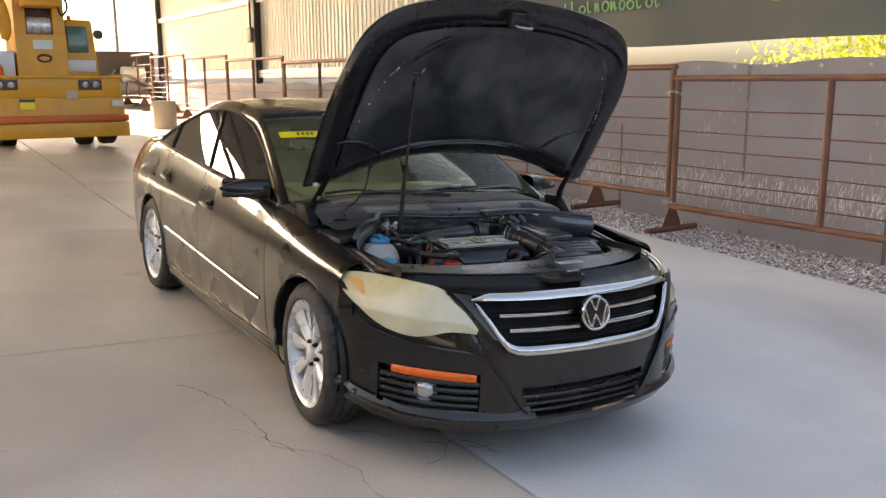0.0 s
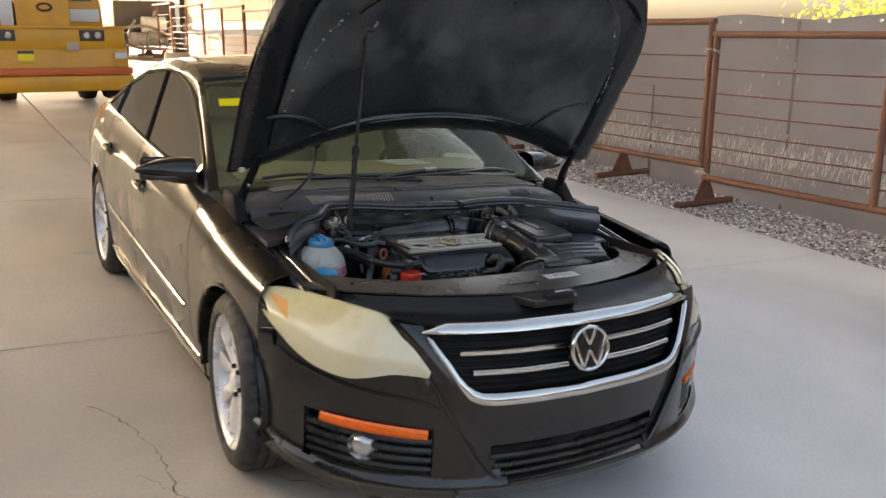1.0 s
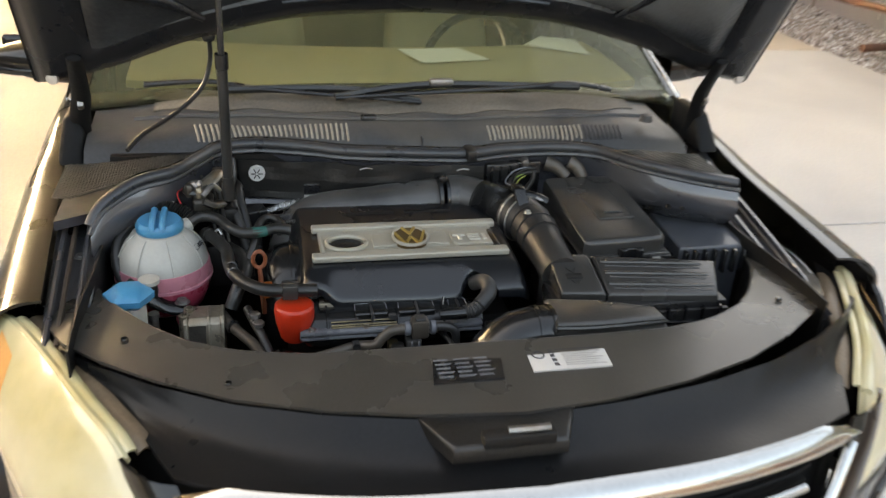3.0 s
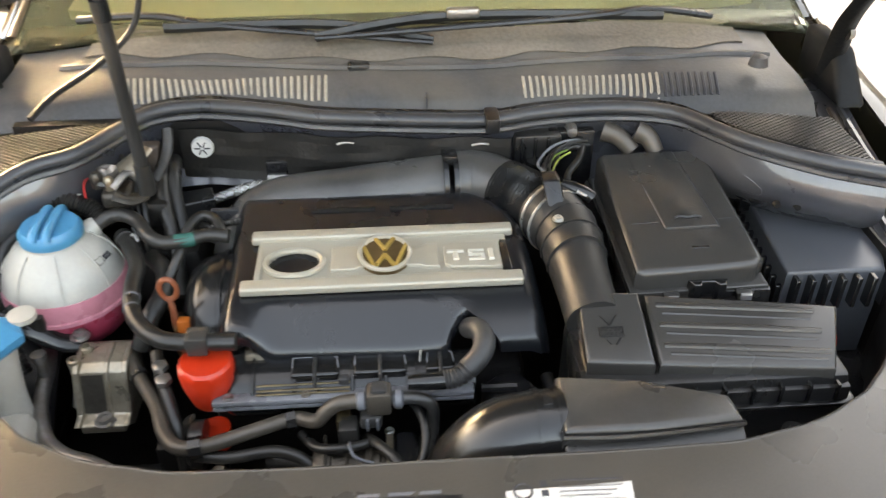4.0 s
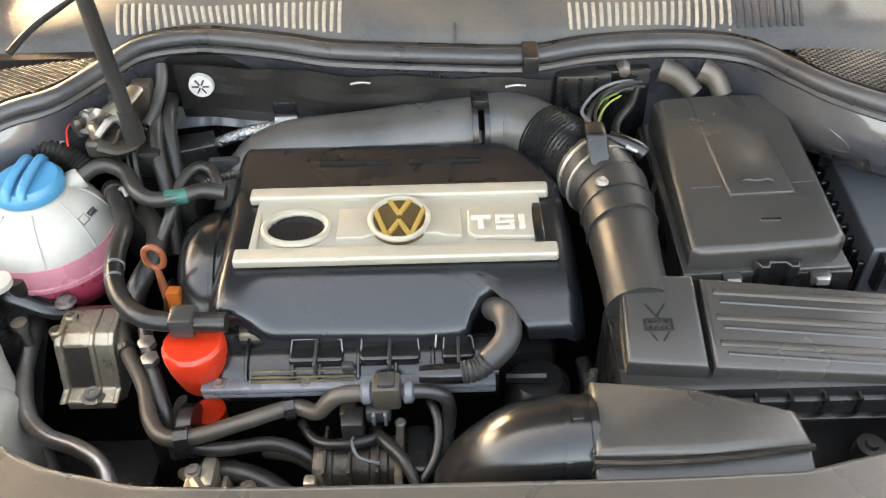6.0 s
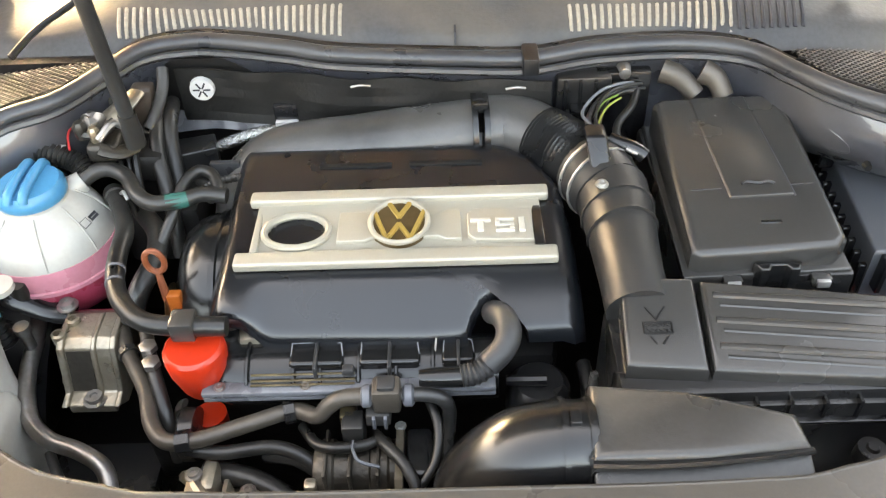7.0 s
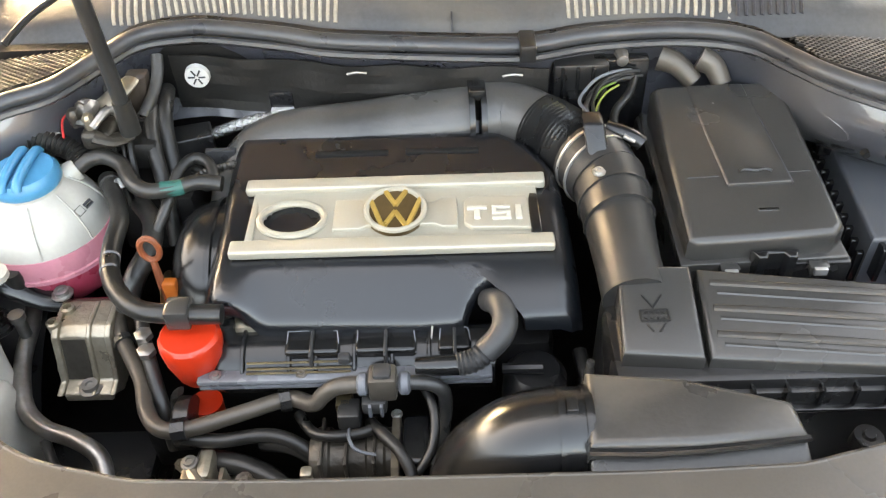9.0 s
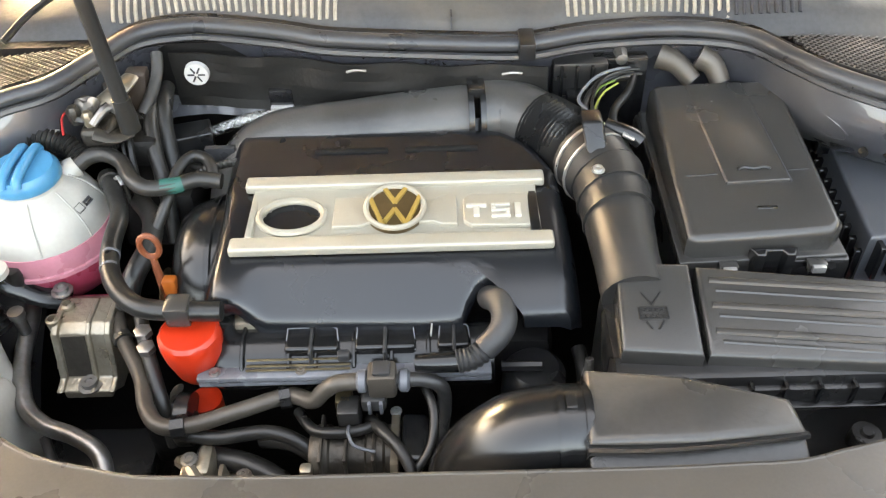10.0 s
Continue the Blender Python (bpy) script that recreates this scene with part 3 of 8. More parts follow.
    part("mirror_glass", bm if side > 0 else mirrored(bm), GLOSS_BLACK, mir)
    bm = tube([(1.066, 0.66, 0.995), (0.99, 0.625, 0.992), (0.88, 0.612, 0.99)], 0.006, 6, squash=1.6)
    part("mirror_indicator", bm if side > 0 else mirrored(bm), GLOSS_BLACK, mir)
    bm = tube([(0.90, 0.72, 0.965), (0.85, 0.69, 0.958), (0.815, 0.66, 0.952)], [0.028, 0.022, 0.03], 8, 4, squash=0.6)
    part("mirror_foot", bm if side > 0 else mirrored(bm), BLACK, mir)
    bm = solid(sheet(lambda u, v: side_point(3.56 + 0.24 * u, 0.60 + 0.28 * v) + Vector((0.006, 0, 0)), 10, 6), 0.01)
    part("tail_lamp", bm if side > 0 else mirrored(bm), REDPLASTIC, car, "red tail lamp")

# yellow price sticker inside the screen, papers on the dash
stick = sheet(lambda u, v: over_point(0.965 + 0.055 * v, -0.93 + 0.30 * u) + Vector((0, 0, 0.003)), 10, 2)
stk = part("windscreen_sticker", solid(stick, 0.001), YELLOW, car, "yellow paper sticker with writing strokes")
for k in range(4):
    part("sticker_mark", sheet(lambda u, v: over_point(0.98 + 0.025 * v, -0.80 + 0.035 * k + 0.018 * u) + Vector((0, 0, 0.006)), 2, 2), INK, stk)
# cabin
part("dashboard", solid(sheet(lambda u, v: Vector(((u * 2 - 1) * 0.70, 0.42 + 0.55 * v + 0.10 * (u * 2 - 1) ** 2, 1.0 + 0.012 * math.sin(math.pi * v) - 0.22 * max(v - 0.8, 0))), 20, 10), 0.02), DASH, car)
part("cabin_floor", block(-0.80, 0.80, 0.55, 3.2, 0.22, 0.26, 0.0), INTERIOR, car)
part("headliner", solid(over(1.25, 2.4, 10, -0.03), 0.01), INTERIOR, car)
for x in (-0.37, 0.37):
    seat = part("front_seat", block(x - 0.25, x + 0.25, 1.05, 1.55, 0.35, 0.55, 0.05, 3), INTERIOR, car)
    part("seat_back", block(x - 0.24, x + 0.24, 1.52, 1.68, 0.5, 1.08, 0.06, 3, shift=(0, 0.18), top=(0.05, 0.02)), INTERIOR, seat)
    part("headrest", block(x - 0.12, x + 0.12, 1.74, 1.85, 1.1, 1.27, 0.04, 3), INTERIOR, seat)
part("rear_seat", block(-0.66, 0.66, 2.15, 2.45, 0.35, 1.02, 0.07, 3, shift=(0, 0.2)), INTERIOR, car)
wheel_ring = tube([(0.37 + 0.18 * math.cos(a), 1.02 + 0.05 * math.sin(a), 0.90 + 0.17 * math.sin(a)) for a in (k * math.pi / 8 for k in range(16))], 0.014, 8, 2, closed=True)
part("steering_wheel", wheel_ring, BLACK, car)
for pts in (((0.054, 0.785), (0.243, 0.807), (0.305, 0.671), (0.099, 0.631)), ((0.47, 0.86), (0.56, 0.98), (0.665, 0.93), (0.645, 0.745))):
    part("paper_sheet", prism(pts, 1.018, 1.020), PAPER, car, "white paper lying on the dashboard", 0)

# ---- front: bumper, grille, lamps ----
NOSE = [(0, 0, -0.945), (0.22, 0.20, -0.932), (0.44, 0.40, -0.888), (0.60, 0.54, -0.822), (0.72, 0.64, -0.750), (0.84, 0.74, -0.640), (0.93, 0.815, -0.515), (1.02, 0.862, -0.41), (1.12, 0.888, -0.312)]
SET_BACK = [(0.17, 0.075), (0.20, 0.03), (0.24, 0.0), (0.34, 0.0), (0.50, 0.006), (0.60, 0.022), (0.70, 0.052), (0.765, 0.083), (0.80, 0.12)]


def nose_point(s, z, out=0.0):
    """The front's skin: s round from the car's middle (0) to the arch (1.12), height z."""
    x, y = lerp_table(NOSE, abs(s))
    x2, y2 = lerp_table(NOSE, min(abs(s) + 0.02, 1.12))
    x1, y1 = lerp_table(NOSE, max(abs(s) - 0.02, 0.0))
    n = Vector((-(y2 - y1), (x2 - x1), 0)).normalized() * -1
    b = lerp_table(SET_BACK, z)[0] * (1 - 0.55 * min(abs(s) / 1.12, 1) ** 2)
    p = Vector((x, y + b, z)) + Vector((abs(n.x), -abs(n.y), 0)) * out
    return Vector((p.x if s >= 0 else -p.x, p.y, p.z))


UPPER = [(0, 0.535), (0.36, 0.54), (0.44, 0.556), (0.47, 0.582), (0.50, 0.608), (0.575, 0.622), (0.69, 0.622), (0.76, 0.603), (0.82, 0.590), (0.88, 0.600), (0.93, 0.626), (0.98, 0.662), (1.03, 0.703), (1.06, 0.733), (1.12, 0.765)]
Z_ROWS = [0.17 + 0.015 * k for k in range(20)]


def bumper_skin():
    bm = bmesh.new()
    half = [0.02 * k for k in range(57)]
    cols = [-s for s in half[:0:-1]] + half
    grid = []
    for s in cols:
        top = lerp_table(UPPER, abs(s))[0]
        low = 0.205 + max(abs(s) - 0.85, 0) * 0.22
        zs = [low + (z - 0.17) * (0.455 - low) / 0.285 for z in Z_ROWS] + [0.455 + (top - 0.455) * k / 6 for k in range(1, 7)]
        col = []
        for z in zs:
            t = min(max((abs(s) - (0.325 + (z - 0.26) * 0.70)) / 0.022, 0), 1)
            ridge = 0.020 * math.exp(-((z - low - 0.057) / 0.018) ** 2) - 0.016 * (1 - t * t * (3 - 2 * t)) * min(max((z - 0.27) / 0.04, 0), 1)
            col.append(bm.verts.new(nose_point(s, z, ridge)))
        grid.append(col)
    for i in range(len(cols) - 1):
        s = abs(cols[i] + cols[i + 1]) / 2
        for j in range(len(grid[0]) - 1):
            z = (grid[i][j].co.z + grid[i + 1][j + 1].co.z) / 2
            intake = s < 0.30 + (z - 0.26) * 0.55 and 0.268 < z < 0.385
            fog = 0.565 < s < 0.92 and 0.298 < z < 0.452
            if not (intake or fog):
                bm.faces.new((grid[i][j], grid[i + 1][j], grid[i + 1][j + 1], grid[i][j + 1]))
    return solid(bm, 0.01)


bumper = part("front_bumper", bumper_skin(), PAINT, car)
for sgn in (1, -1):
    # strip between grille and headlamp
    def strip(u, v):
        a = (0.462 + 0.120 * u, 0.590 + 0.180 * u)
        b = (0.578 + 0.104 * u, 0.618 + 0.162 * u)
        return nose_point(sgn * (a[0] + (b[0] - a[0]) * v), a[1] + (b[1] - a[1]) * v, 0.012 * math.sin(math.pi * v))
    part("headlamp_strip", solid(sheet(strip, 10, 5), 0.008), PAINT, bumper)
    # raised blade from the grille down to the lip
    blade = [nose_point(sgn * a, z, -0.001) for a, z in ((0.572, 0.615), (0.555, 0.585), (0.54, 0.555), (0.52, 0.52), (0.50, 0.488), (0.45, 0.42), (0.40, 0.35), (0.35, 0.292), (0.31, 0.258))]
    part("bumper_blade", tube(blade, [0.003, 0.006, 0.008, 0.009, 0.009, 0.008, 0.007, 0.006, 0.004], 8, 4), PAINT, bumper)
    part("bumper_crease", tube([nose_point(sgn * s, z, 0.0) for s, z in ((1.08, 0.655), (0.95, 0.600), (0.84, 0.568), (0.76, 0.557), (0.68, 0.550), (0.60, 0.541), (0.545, 0.520))], [0.002, 0.007, 0.009, 0.009, 0.009, 0.008, 0.005], 8, 4), PAINT, bumper)
    # fog lamp pocket
    pocket = part("fog_lamp_pocket", solid(sheet(lambda u, v: nose_point(sgn * (0.55 + 0.38 * u), 0.295 + 0.17 * v, -0.045), 14, 5), 0.005), BLACK, bumper)
    for k in range(4):
        z = 0.312 + 0.032 * k
        part("pocket_slat", tube([nose_point(sgn * (0.565 + 0.35 * j / 8), z, -0.017) for j in range(9)], 0.0135, 8, 2), BLACK, pocket)
    part("indicator_lamp", solid(sheet(lambda u, v: nose_point(sgn * (0.578 + 0.30 * u), 0.426 + 0.006 * u + (0.012 + 0.016 * math.sin(math.pi * min(u * 0.5 + 0.25, 1))) * v, 0.001 + 0.006 * math.sin(math.pi * v)), 24, 6), 0.008), AMBER, bumper, "amber front indicator")
    c = nose_point(sgn * 0.775, 0.368, -0.012)
    lamp = lathe([(0.0, 0.022), (0.022, 0.018), (0.036, 0.006), (0.040, -0.004), (0.048, 0.004), (0.050, -0.02)], 28, "y")
    bmesh.ops.rotate(lamp, verts=lamp.verts[:], cent=(0, 0, 0), matrix=Matrix.Rotation(math.pi, 3, "Z"))
    bmesh.ops.rotate(lamp, verts=lamp.verts[:], cent=(0, 0, 0), matrix=Matrix.Rotation(radians(42 * sgn), 3, "Z"))
    bmesh.ops.translate(lamp, verts=lamp.verts[:], vec=c)
    part("fog_lamp", lamp, CLEARLAMP, bumper, "round glass fog lamp")
    # headlamp: hazed lens, bright rim, amber corner
    LAMP = [(0.575, 0.622, 0.634), (0.60, 0.624, 0.672), (0.635, 0.626, 0.722), (0.67, 0.626, 0.760), (0.70, 0.622, 0.777), (0.76, 0.604, 0.783), (0.82, 0.592, 0.786), (0.88, 0.602, 0.787), (0.93, 0.628, 0.786), (0.98, 0.664, 0.782), (1.03, 0.705, 0.774), (1.06, 0.733, 0.766), (1.09, 0.748, 0.758)]

    def lens(u, v, out=0.0):
        s = 0.575 + 0.515 * u
        z0, z1 = lerp_table(LAMP, s)
        z = z0 + (z1 - z0) * v
        p = nose_point(sgn * min(s, 1.12), z, out + 0.012 * math.sin(math.pi * v) * math.sin(math.pi * min(u * 1.5, 1) * 0.9 + 0.15))
        back = max(z - 0.66, 0) * 0.75 * min(max((s - 0.55) / 0.3, 0), 1)
        p.y += back + max(s - 1.12, 0) * 1.0
        p.x -= sgn * max(z - 0.72, 0) * 0.35 * min(max((s - 0.7) / 0.2, 0), 1)
        return p
    head = part("headlamp", solid(sheet(lens, 36, 14), 0.012), LENS, car, "yellowed hazy headlamp lens")
    part("headlamp_corner", sheet(lambda u, v: lens(0.70 + 0.12 * u, 0.52 + 0.30 * u + (0.36 - 0.24 * u) * v, 0.0165), 10, 6), LENSAMBER, head, "amber corner of the lens")
    rim = [lens(u, 1.0, 0.002) for u in (0.19, 0.26, 0.36, 0.5, 0.65, 0.8, 0.95)]
    part("headlamp_top_edge", tube(rim, 0.010, 8, 3), LENS, head)
    for name, a, b, drop, mat in (("headlamp_rim", 0.004, 0.020, 0.002, LENS), ("headlamp_flange", 0.024, 0.050, 0.012, TANFLANGE)):
        def top_strip(u, v, a=a, b=b, drop=drop):
            p = lens(0.20 + 0.62 * u, 1.0)
            w = a + (b - a) * v
            return p + Vector((-sgn * 0.8 * w, 0.6 * w, -drop - 0.004 * math.sin(math.pi * v) * -1))
        part(name, solid(sheet(top_strip, 20, 4), 0.005), mat, head)
    part("headlamp_gasket", tube([lens(u, 0.0, 0.0) for u in (0.0, 0.15, 0.3, 0.5, 0.7, 0.9, 1.0)], 0.005, 6, 3), BLACK, head)
    part("side_marker", solid(sheet(lambda u, v: nose_point(sgn * (1.02 + 0.08 * u), 0.62 + 0.055 * v - 0.02 * u, 0.001 + 0.006 * math.sin(math.pi * v)), 6, 4), 0.004), GLOSS_BLACK, bumper)

# grille opening, slats, chrome frame
GR_TOP, GR_BOT, GR_W0, GR_W1 = 0.752, 0.556, 0.45, 0.575


def grille_s(z):
    return GR_W0 + (GR_W1 - GR_W0) * (z - GR_BOT) / (GR_TOP - GR_BOT)


grille = part("grille", solid(sheet(lambda u, v: nose_point((u * 2 - 1) * (grille_s(GR_BOT + (GR_TOP - GR_BOT) * v) + 0.045), GR_BOT + (GR_TOP - GR_BOT) * v, -0.045), 30, 5), 0.006), MATTE, car, "black grille with chrome slats")
for z, w in ((0.690, 0.47), (0.630, 0.43)):
    for lo, hi in ((-1, -0.14), (0.14, 1)):
        pts = [nose_point(w * (lo + (hi - lo) * k / 14), z, -0.010) for k in range(15)]
        part("grille_slat", tube(pts, 0.0075, 8, 2, squash=1.2), CHROME, grille)
for k in range(9):
    z = 0.572 + k * 0.021
    part("grille_bar", tube([nose_point((j / 10 - 1) * (grille_s(z) - 0.02), z, -0.036) for j in range(21)], 0.004, 5, 1), MATTE, grille)
def chrome_ribbon(bm, line):
    """A lens-section bar laid on the nose: (s, z, half width) along its middle."""
    rings = []
    for i, (s, z, wide) in enumerate(line):
        s0, z0, _ = line[max(i - 1, 0)]
        s1, z1, _ = line[min(i + 1, len(line) - 1)]
        d = Vector((s1 - s0, z1 - z0)).normalized()
        ring = []
        for k in range(8):
            a = 2 * math.pi * k / 8
            off = math.cos(a) * wide
            ring.append(bm.verts.new(nose_point(s + d.y * off, z - d.x * off, 0.004 + 0.012 * math.sin(a))))
        rings.append(ring)
    for p, q in zip(rings, rings[1:]):
        for j in range(8):
            bm.faces.new((p[j], p[(j + 1) % 8], q[(j + 1) % 8], q[j]))
    bm.faces.new(rings[0])
    bm.faces.new(rings[-1][::-1])


bm = bmesh.new()
SIDE = [(0.570, 0.742, 0.004), (0.560, 0.728, 0.011), (0.536, 0.692, 0.011), (0.510, 0.655, 0.012), (0.485, 0.617, 0.013), (0.463, 0.588, 0.015), (0.440, 0.566, 0.018), (0.405, 0.553, 0.019)]
chrome_ribbon(bm, [(-s, z, w) for s, z, w in SIDE] + [(-0.36 + 0.72 * k / 18, 0.549, 0.020) for k in range(19)] + SIDE[::-1])
chrome_ribbon(bm, [(-0.585 + 1.17 * k / 40, 0.764 - 0.010 * max(abs(k - 20) - 17, 0) / 3, min(0.017, 0.004 + 0.005 * min(k, 40 - k))) for k in range(41)])
bmesh.ops.recalc_face_normals(bm, faces=bm.faces[:])
part("grille_frame", bm, CHROME, grille, "broad chrome grille surround")


def emblem(centre, radius, axis_m, ring_mat, disc_mat, stroke_mat, parent, label, deep=0.014):
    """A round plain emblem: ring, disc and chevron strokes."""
    place = Matrix.Translation(centre) @ axis_m

    def put(bm):
        bmesh.ops.transform(bm, matrix=place, verts=bm.verts[:])
        return bm
    disc = part("emblem", put(lathe([(0, deep * 0.3), (radius * 0.95, deep * 0.3), (radius * 0.97, -deep), (0, -deep)], 36)), disc_mat, parent, label)
    ring = [(radius * 0.93 * math.cos(a), radius * 0.93 * math.sin(a), deep * 0.4) for a in (k * math.pi / 18 for k in range(36))]
    part("emblem_ring", put(tube(ring, radius * 0.095, 8, 1, closed=True)), ring_mat, disc)
    w = radius * 0.078
    for n, pts in enumerate((((-0.37, 0.86), (0, 0.18), (0.37, 0.86)), ((-0.82, 0.44), (-0.38, -0.80), (0, -0.12), (0.38, -0.80), (0.82, 0.44)))):
        bars = bmesh.new()
        for m, (a, b) in enumerate(zip(pts, pts[1:])):
            a, b = Vector(a) * radius, Vector(b) * radius
            d = (b - a).normalized() * w * 0.25
            q = Vector((-d.y, d.x)).normalized() * w
            bars = prism([tuple(v) for v in (a - d - q, b + d - q, b + d + q, a - d + q)], deep * 0.2, deep * (0.72 + 0.03 * m), deep * 0.12, 2, bm=bars)
        part("emblem_stroke", put(bars), stroke_mat, disc)
    return disc


emblem((0.0, -0.930, 0.688), 0.074, pose(0, 0, 0, 78, 0, 0), CHROME, GLOSS_BLACK, CHROME, grille, "round chrome emblem on black")
# Added black sheet, stops bright ground showing through the hollow nose.
part("bumper_core", solid(sheet(lambda u, v: nose_point((u * 2 - 1) * 0.78, 0.30 + 0.44 * v, -0.085), 30, 6), 0.006), MATTE, bumper)
intake = part("lower_intake", solid(sheet(lambda u, v: nose_point((u * 2 - 1) * 0.42, 0.23 + 0.19 * v, -0.055), 20, 4), 0.005), BLACK, bumper)
for z in (0.285, 0.315, 0.348):
    part("intake_slat", tube([nose_point((j / 10 - 1) * (0.33 + (z - 0.285) * 0.5), z, -0.022) for j in range(21)], 0.012, 8, 1), BLACK, intake)

# slam panel over the radiator: dusty grey cover, latch tray, black ledge behind the chrome
INNER = [(0.0, -0.551), (0.20, -0.551), (0.33, -0.546), (0.44, -0.520), (0.52, -0.473), (0.575, -0.420), (0.63, -0.345), (0.675, -0.27), (0.70, -0.20)]
OUTER = [(0.0, -0.735), (0.16, -0.720), (0.30, -0.690), (0.44, -0.640), (0.56, -0.570), (0.655, -0.495), (0.725, -0.420), (0.765, -0.34), (0.785, -0.20)]


def panel(u, v):
    """u across the car from -1 to 1, v from the bay's rim to the front edge."""
    k = abs(u) * 8
    i = min(int(k), 7)
    f = k - i
    a = Vector(INNER[i]).lerp(Vector(INNER[i + 1]), f)
    b = Vector(OUTER[i]).lerp(Vector(OUTER[i + 1]), f)
    p = a.lerp(b, v)
    z = 0.832 - 0.010 * v - 0.045 * abs(u) ** 3
    return Vector((p.x * (1 + 0.05 * v * u) if u >= 0 else -p.x, p.y, z))


slam = part("slam_panel", solid(sheet(lambda u, v: panel(u * 2 - 1, v), 64, 14), 0.006), PANEL, car, "dusty grey plastic radiator cover")
part("slam_panel_rim", tube([panel(k / 20 - 1, 0.0) + Vector((0, 0, 0.002)) for k in range(41)], 0.0045, 8, 2), PANEL, slam)
# Both ribs are paler than the panel they stand on.
for v in (0.072, 0.150):
    part("slam_panel_rib", tube([panel(k / 20 - 1, v) + Vector((0, 0, 0.0008)) for k in range(41)], 0.0024, 6, 2), RIMGREY, slam)
part("slam_panel_wall", sheet(lambda u, v: panel(u * 2 - 1, 0.0) + Vector((0, 0.004 * v, -0.004 - 0.16 * v)), 48, 2), DARK, slam)


def ledge(u, v):
    a = panel(u, 1.0) + Vector((0, 0.004, -0.008))
    s = abs(u) * 0.60
    b = nose_point(s if u >= 0 else -s, 0.766, -0.012)
    p = a.lerp(b, v)
    p.z = a.z + (b.z - a.z) * v - 0.020 * math.sin(math.pi * v) * (1 - 0.4 * abs(u))
    return p


part("front_ledge", solid(sheet(lambda u, v: ledge((u * 2 - 1) * 0.99, v), 60, 10), 0.006), LEDGEBLACK, car, "dusty black ledge behind the grille")
part("latch_tray", prism([(-0.17, -0.715), (0.09, -0.715), (0.05, -0.80), (-0.13, -0.80)], 0.795, 0.822, 0.008), SHIELD, slam)
latch = part("hood_latch", block(-0.085, 0.03, -0.800, -0.775, 0.812, 0.835, 0.004), DARK, slam)
part("latch_bar", tube([(-0.045, -0.787, 0.838), (-0.005, -0.79, 0.840), (0.02, -0.787, 0.838)], 0.006, 6), STEEL, latch)
for x, y in ((-0.62, -0.45), (-0.45, -0.60), (0.44, -0.575), (0.62, -0.455), (-0.30, -0.56), (0.33, -0.56)):
    part("panel_clip", lathe([(0.0, 0.003), (0.005, 0.0025), (0.0065, 0), (0.0065, -0.012)], 12, "z", (x, y, 0.828)), SATIN, slam)
lab = part("paper_label", prism([(0.046, -0.579), (0.188, -0.582), (0.182, -0.643), (0.042, -0.643)], 0.8325, 0.8355), WHITE, slam, "white information label", 0)
part("label_bar", prism([(0.098, -0.584), (0.178, -0.586), (0.178, -0.589), (0.098, -0.587)], 0.8356, 0.8361), INK, lab, "", 0)
for k in range(7):
    part("label_bar", prism([(0.104, -0.594 - 0.0062 * k), (0.176 - 0.008 * (k % 3), -0.595 - 0.0062 * k), (0.176 - 0.008 * (k % 3), -0.5965 - 0.0062 * k), (0.104, -0.5955 - 0.0062 * k)], 0.8356, 0.8360), STEEL, lab, "", 0)
for k in range(4):
    part("label_icon", prism([(0.084, -0.585 - 0.013 * k), (0.092, -0.585 - 0.013 * k), (0.092, -0.593 - 0.013 * k), (0.084, -0.593 - 0.013 * k)], 0.8356, 0.8361), INK, lab, "", 0)
part("label_seal", tube([(0.064 + 0.010 * math.cos(a), -0.598 + 0.010 * math.sin(a), 0.8356) for a in (k * math.pi / 10 for k in range(20))], 0.0014, 5, 1, closed=True), INK, lab)
lab2 = part("printed_label", prism([(-0.118, -0.582), (0.0, -0.580), (-0.012, -0.655), (-0.130, -0.655)], 0.8325, 0.8355), BLACK, slam, "black label with rows of white print", 0)
for r in range(5):
    for c in range(3):
        part("label_mark", prism([(-0.118 + 0.034 * c, -0.590 - 0.012 * r), (-0.094 + 0.034 * c + 0.006 * ((r * 5 + c * 3) % 2), -0.590 - 0.012 * r), (-0.094 + 0.034 * c, -0.5945 - 0.012 * r), (-0.118 + 0.034 * c, -0.5945 - 0.012 * r)], 0.8356, 0.8361), PLUGGREY, lab2, "", 0)

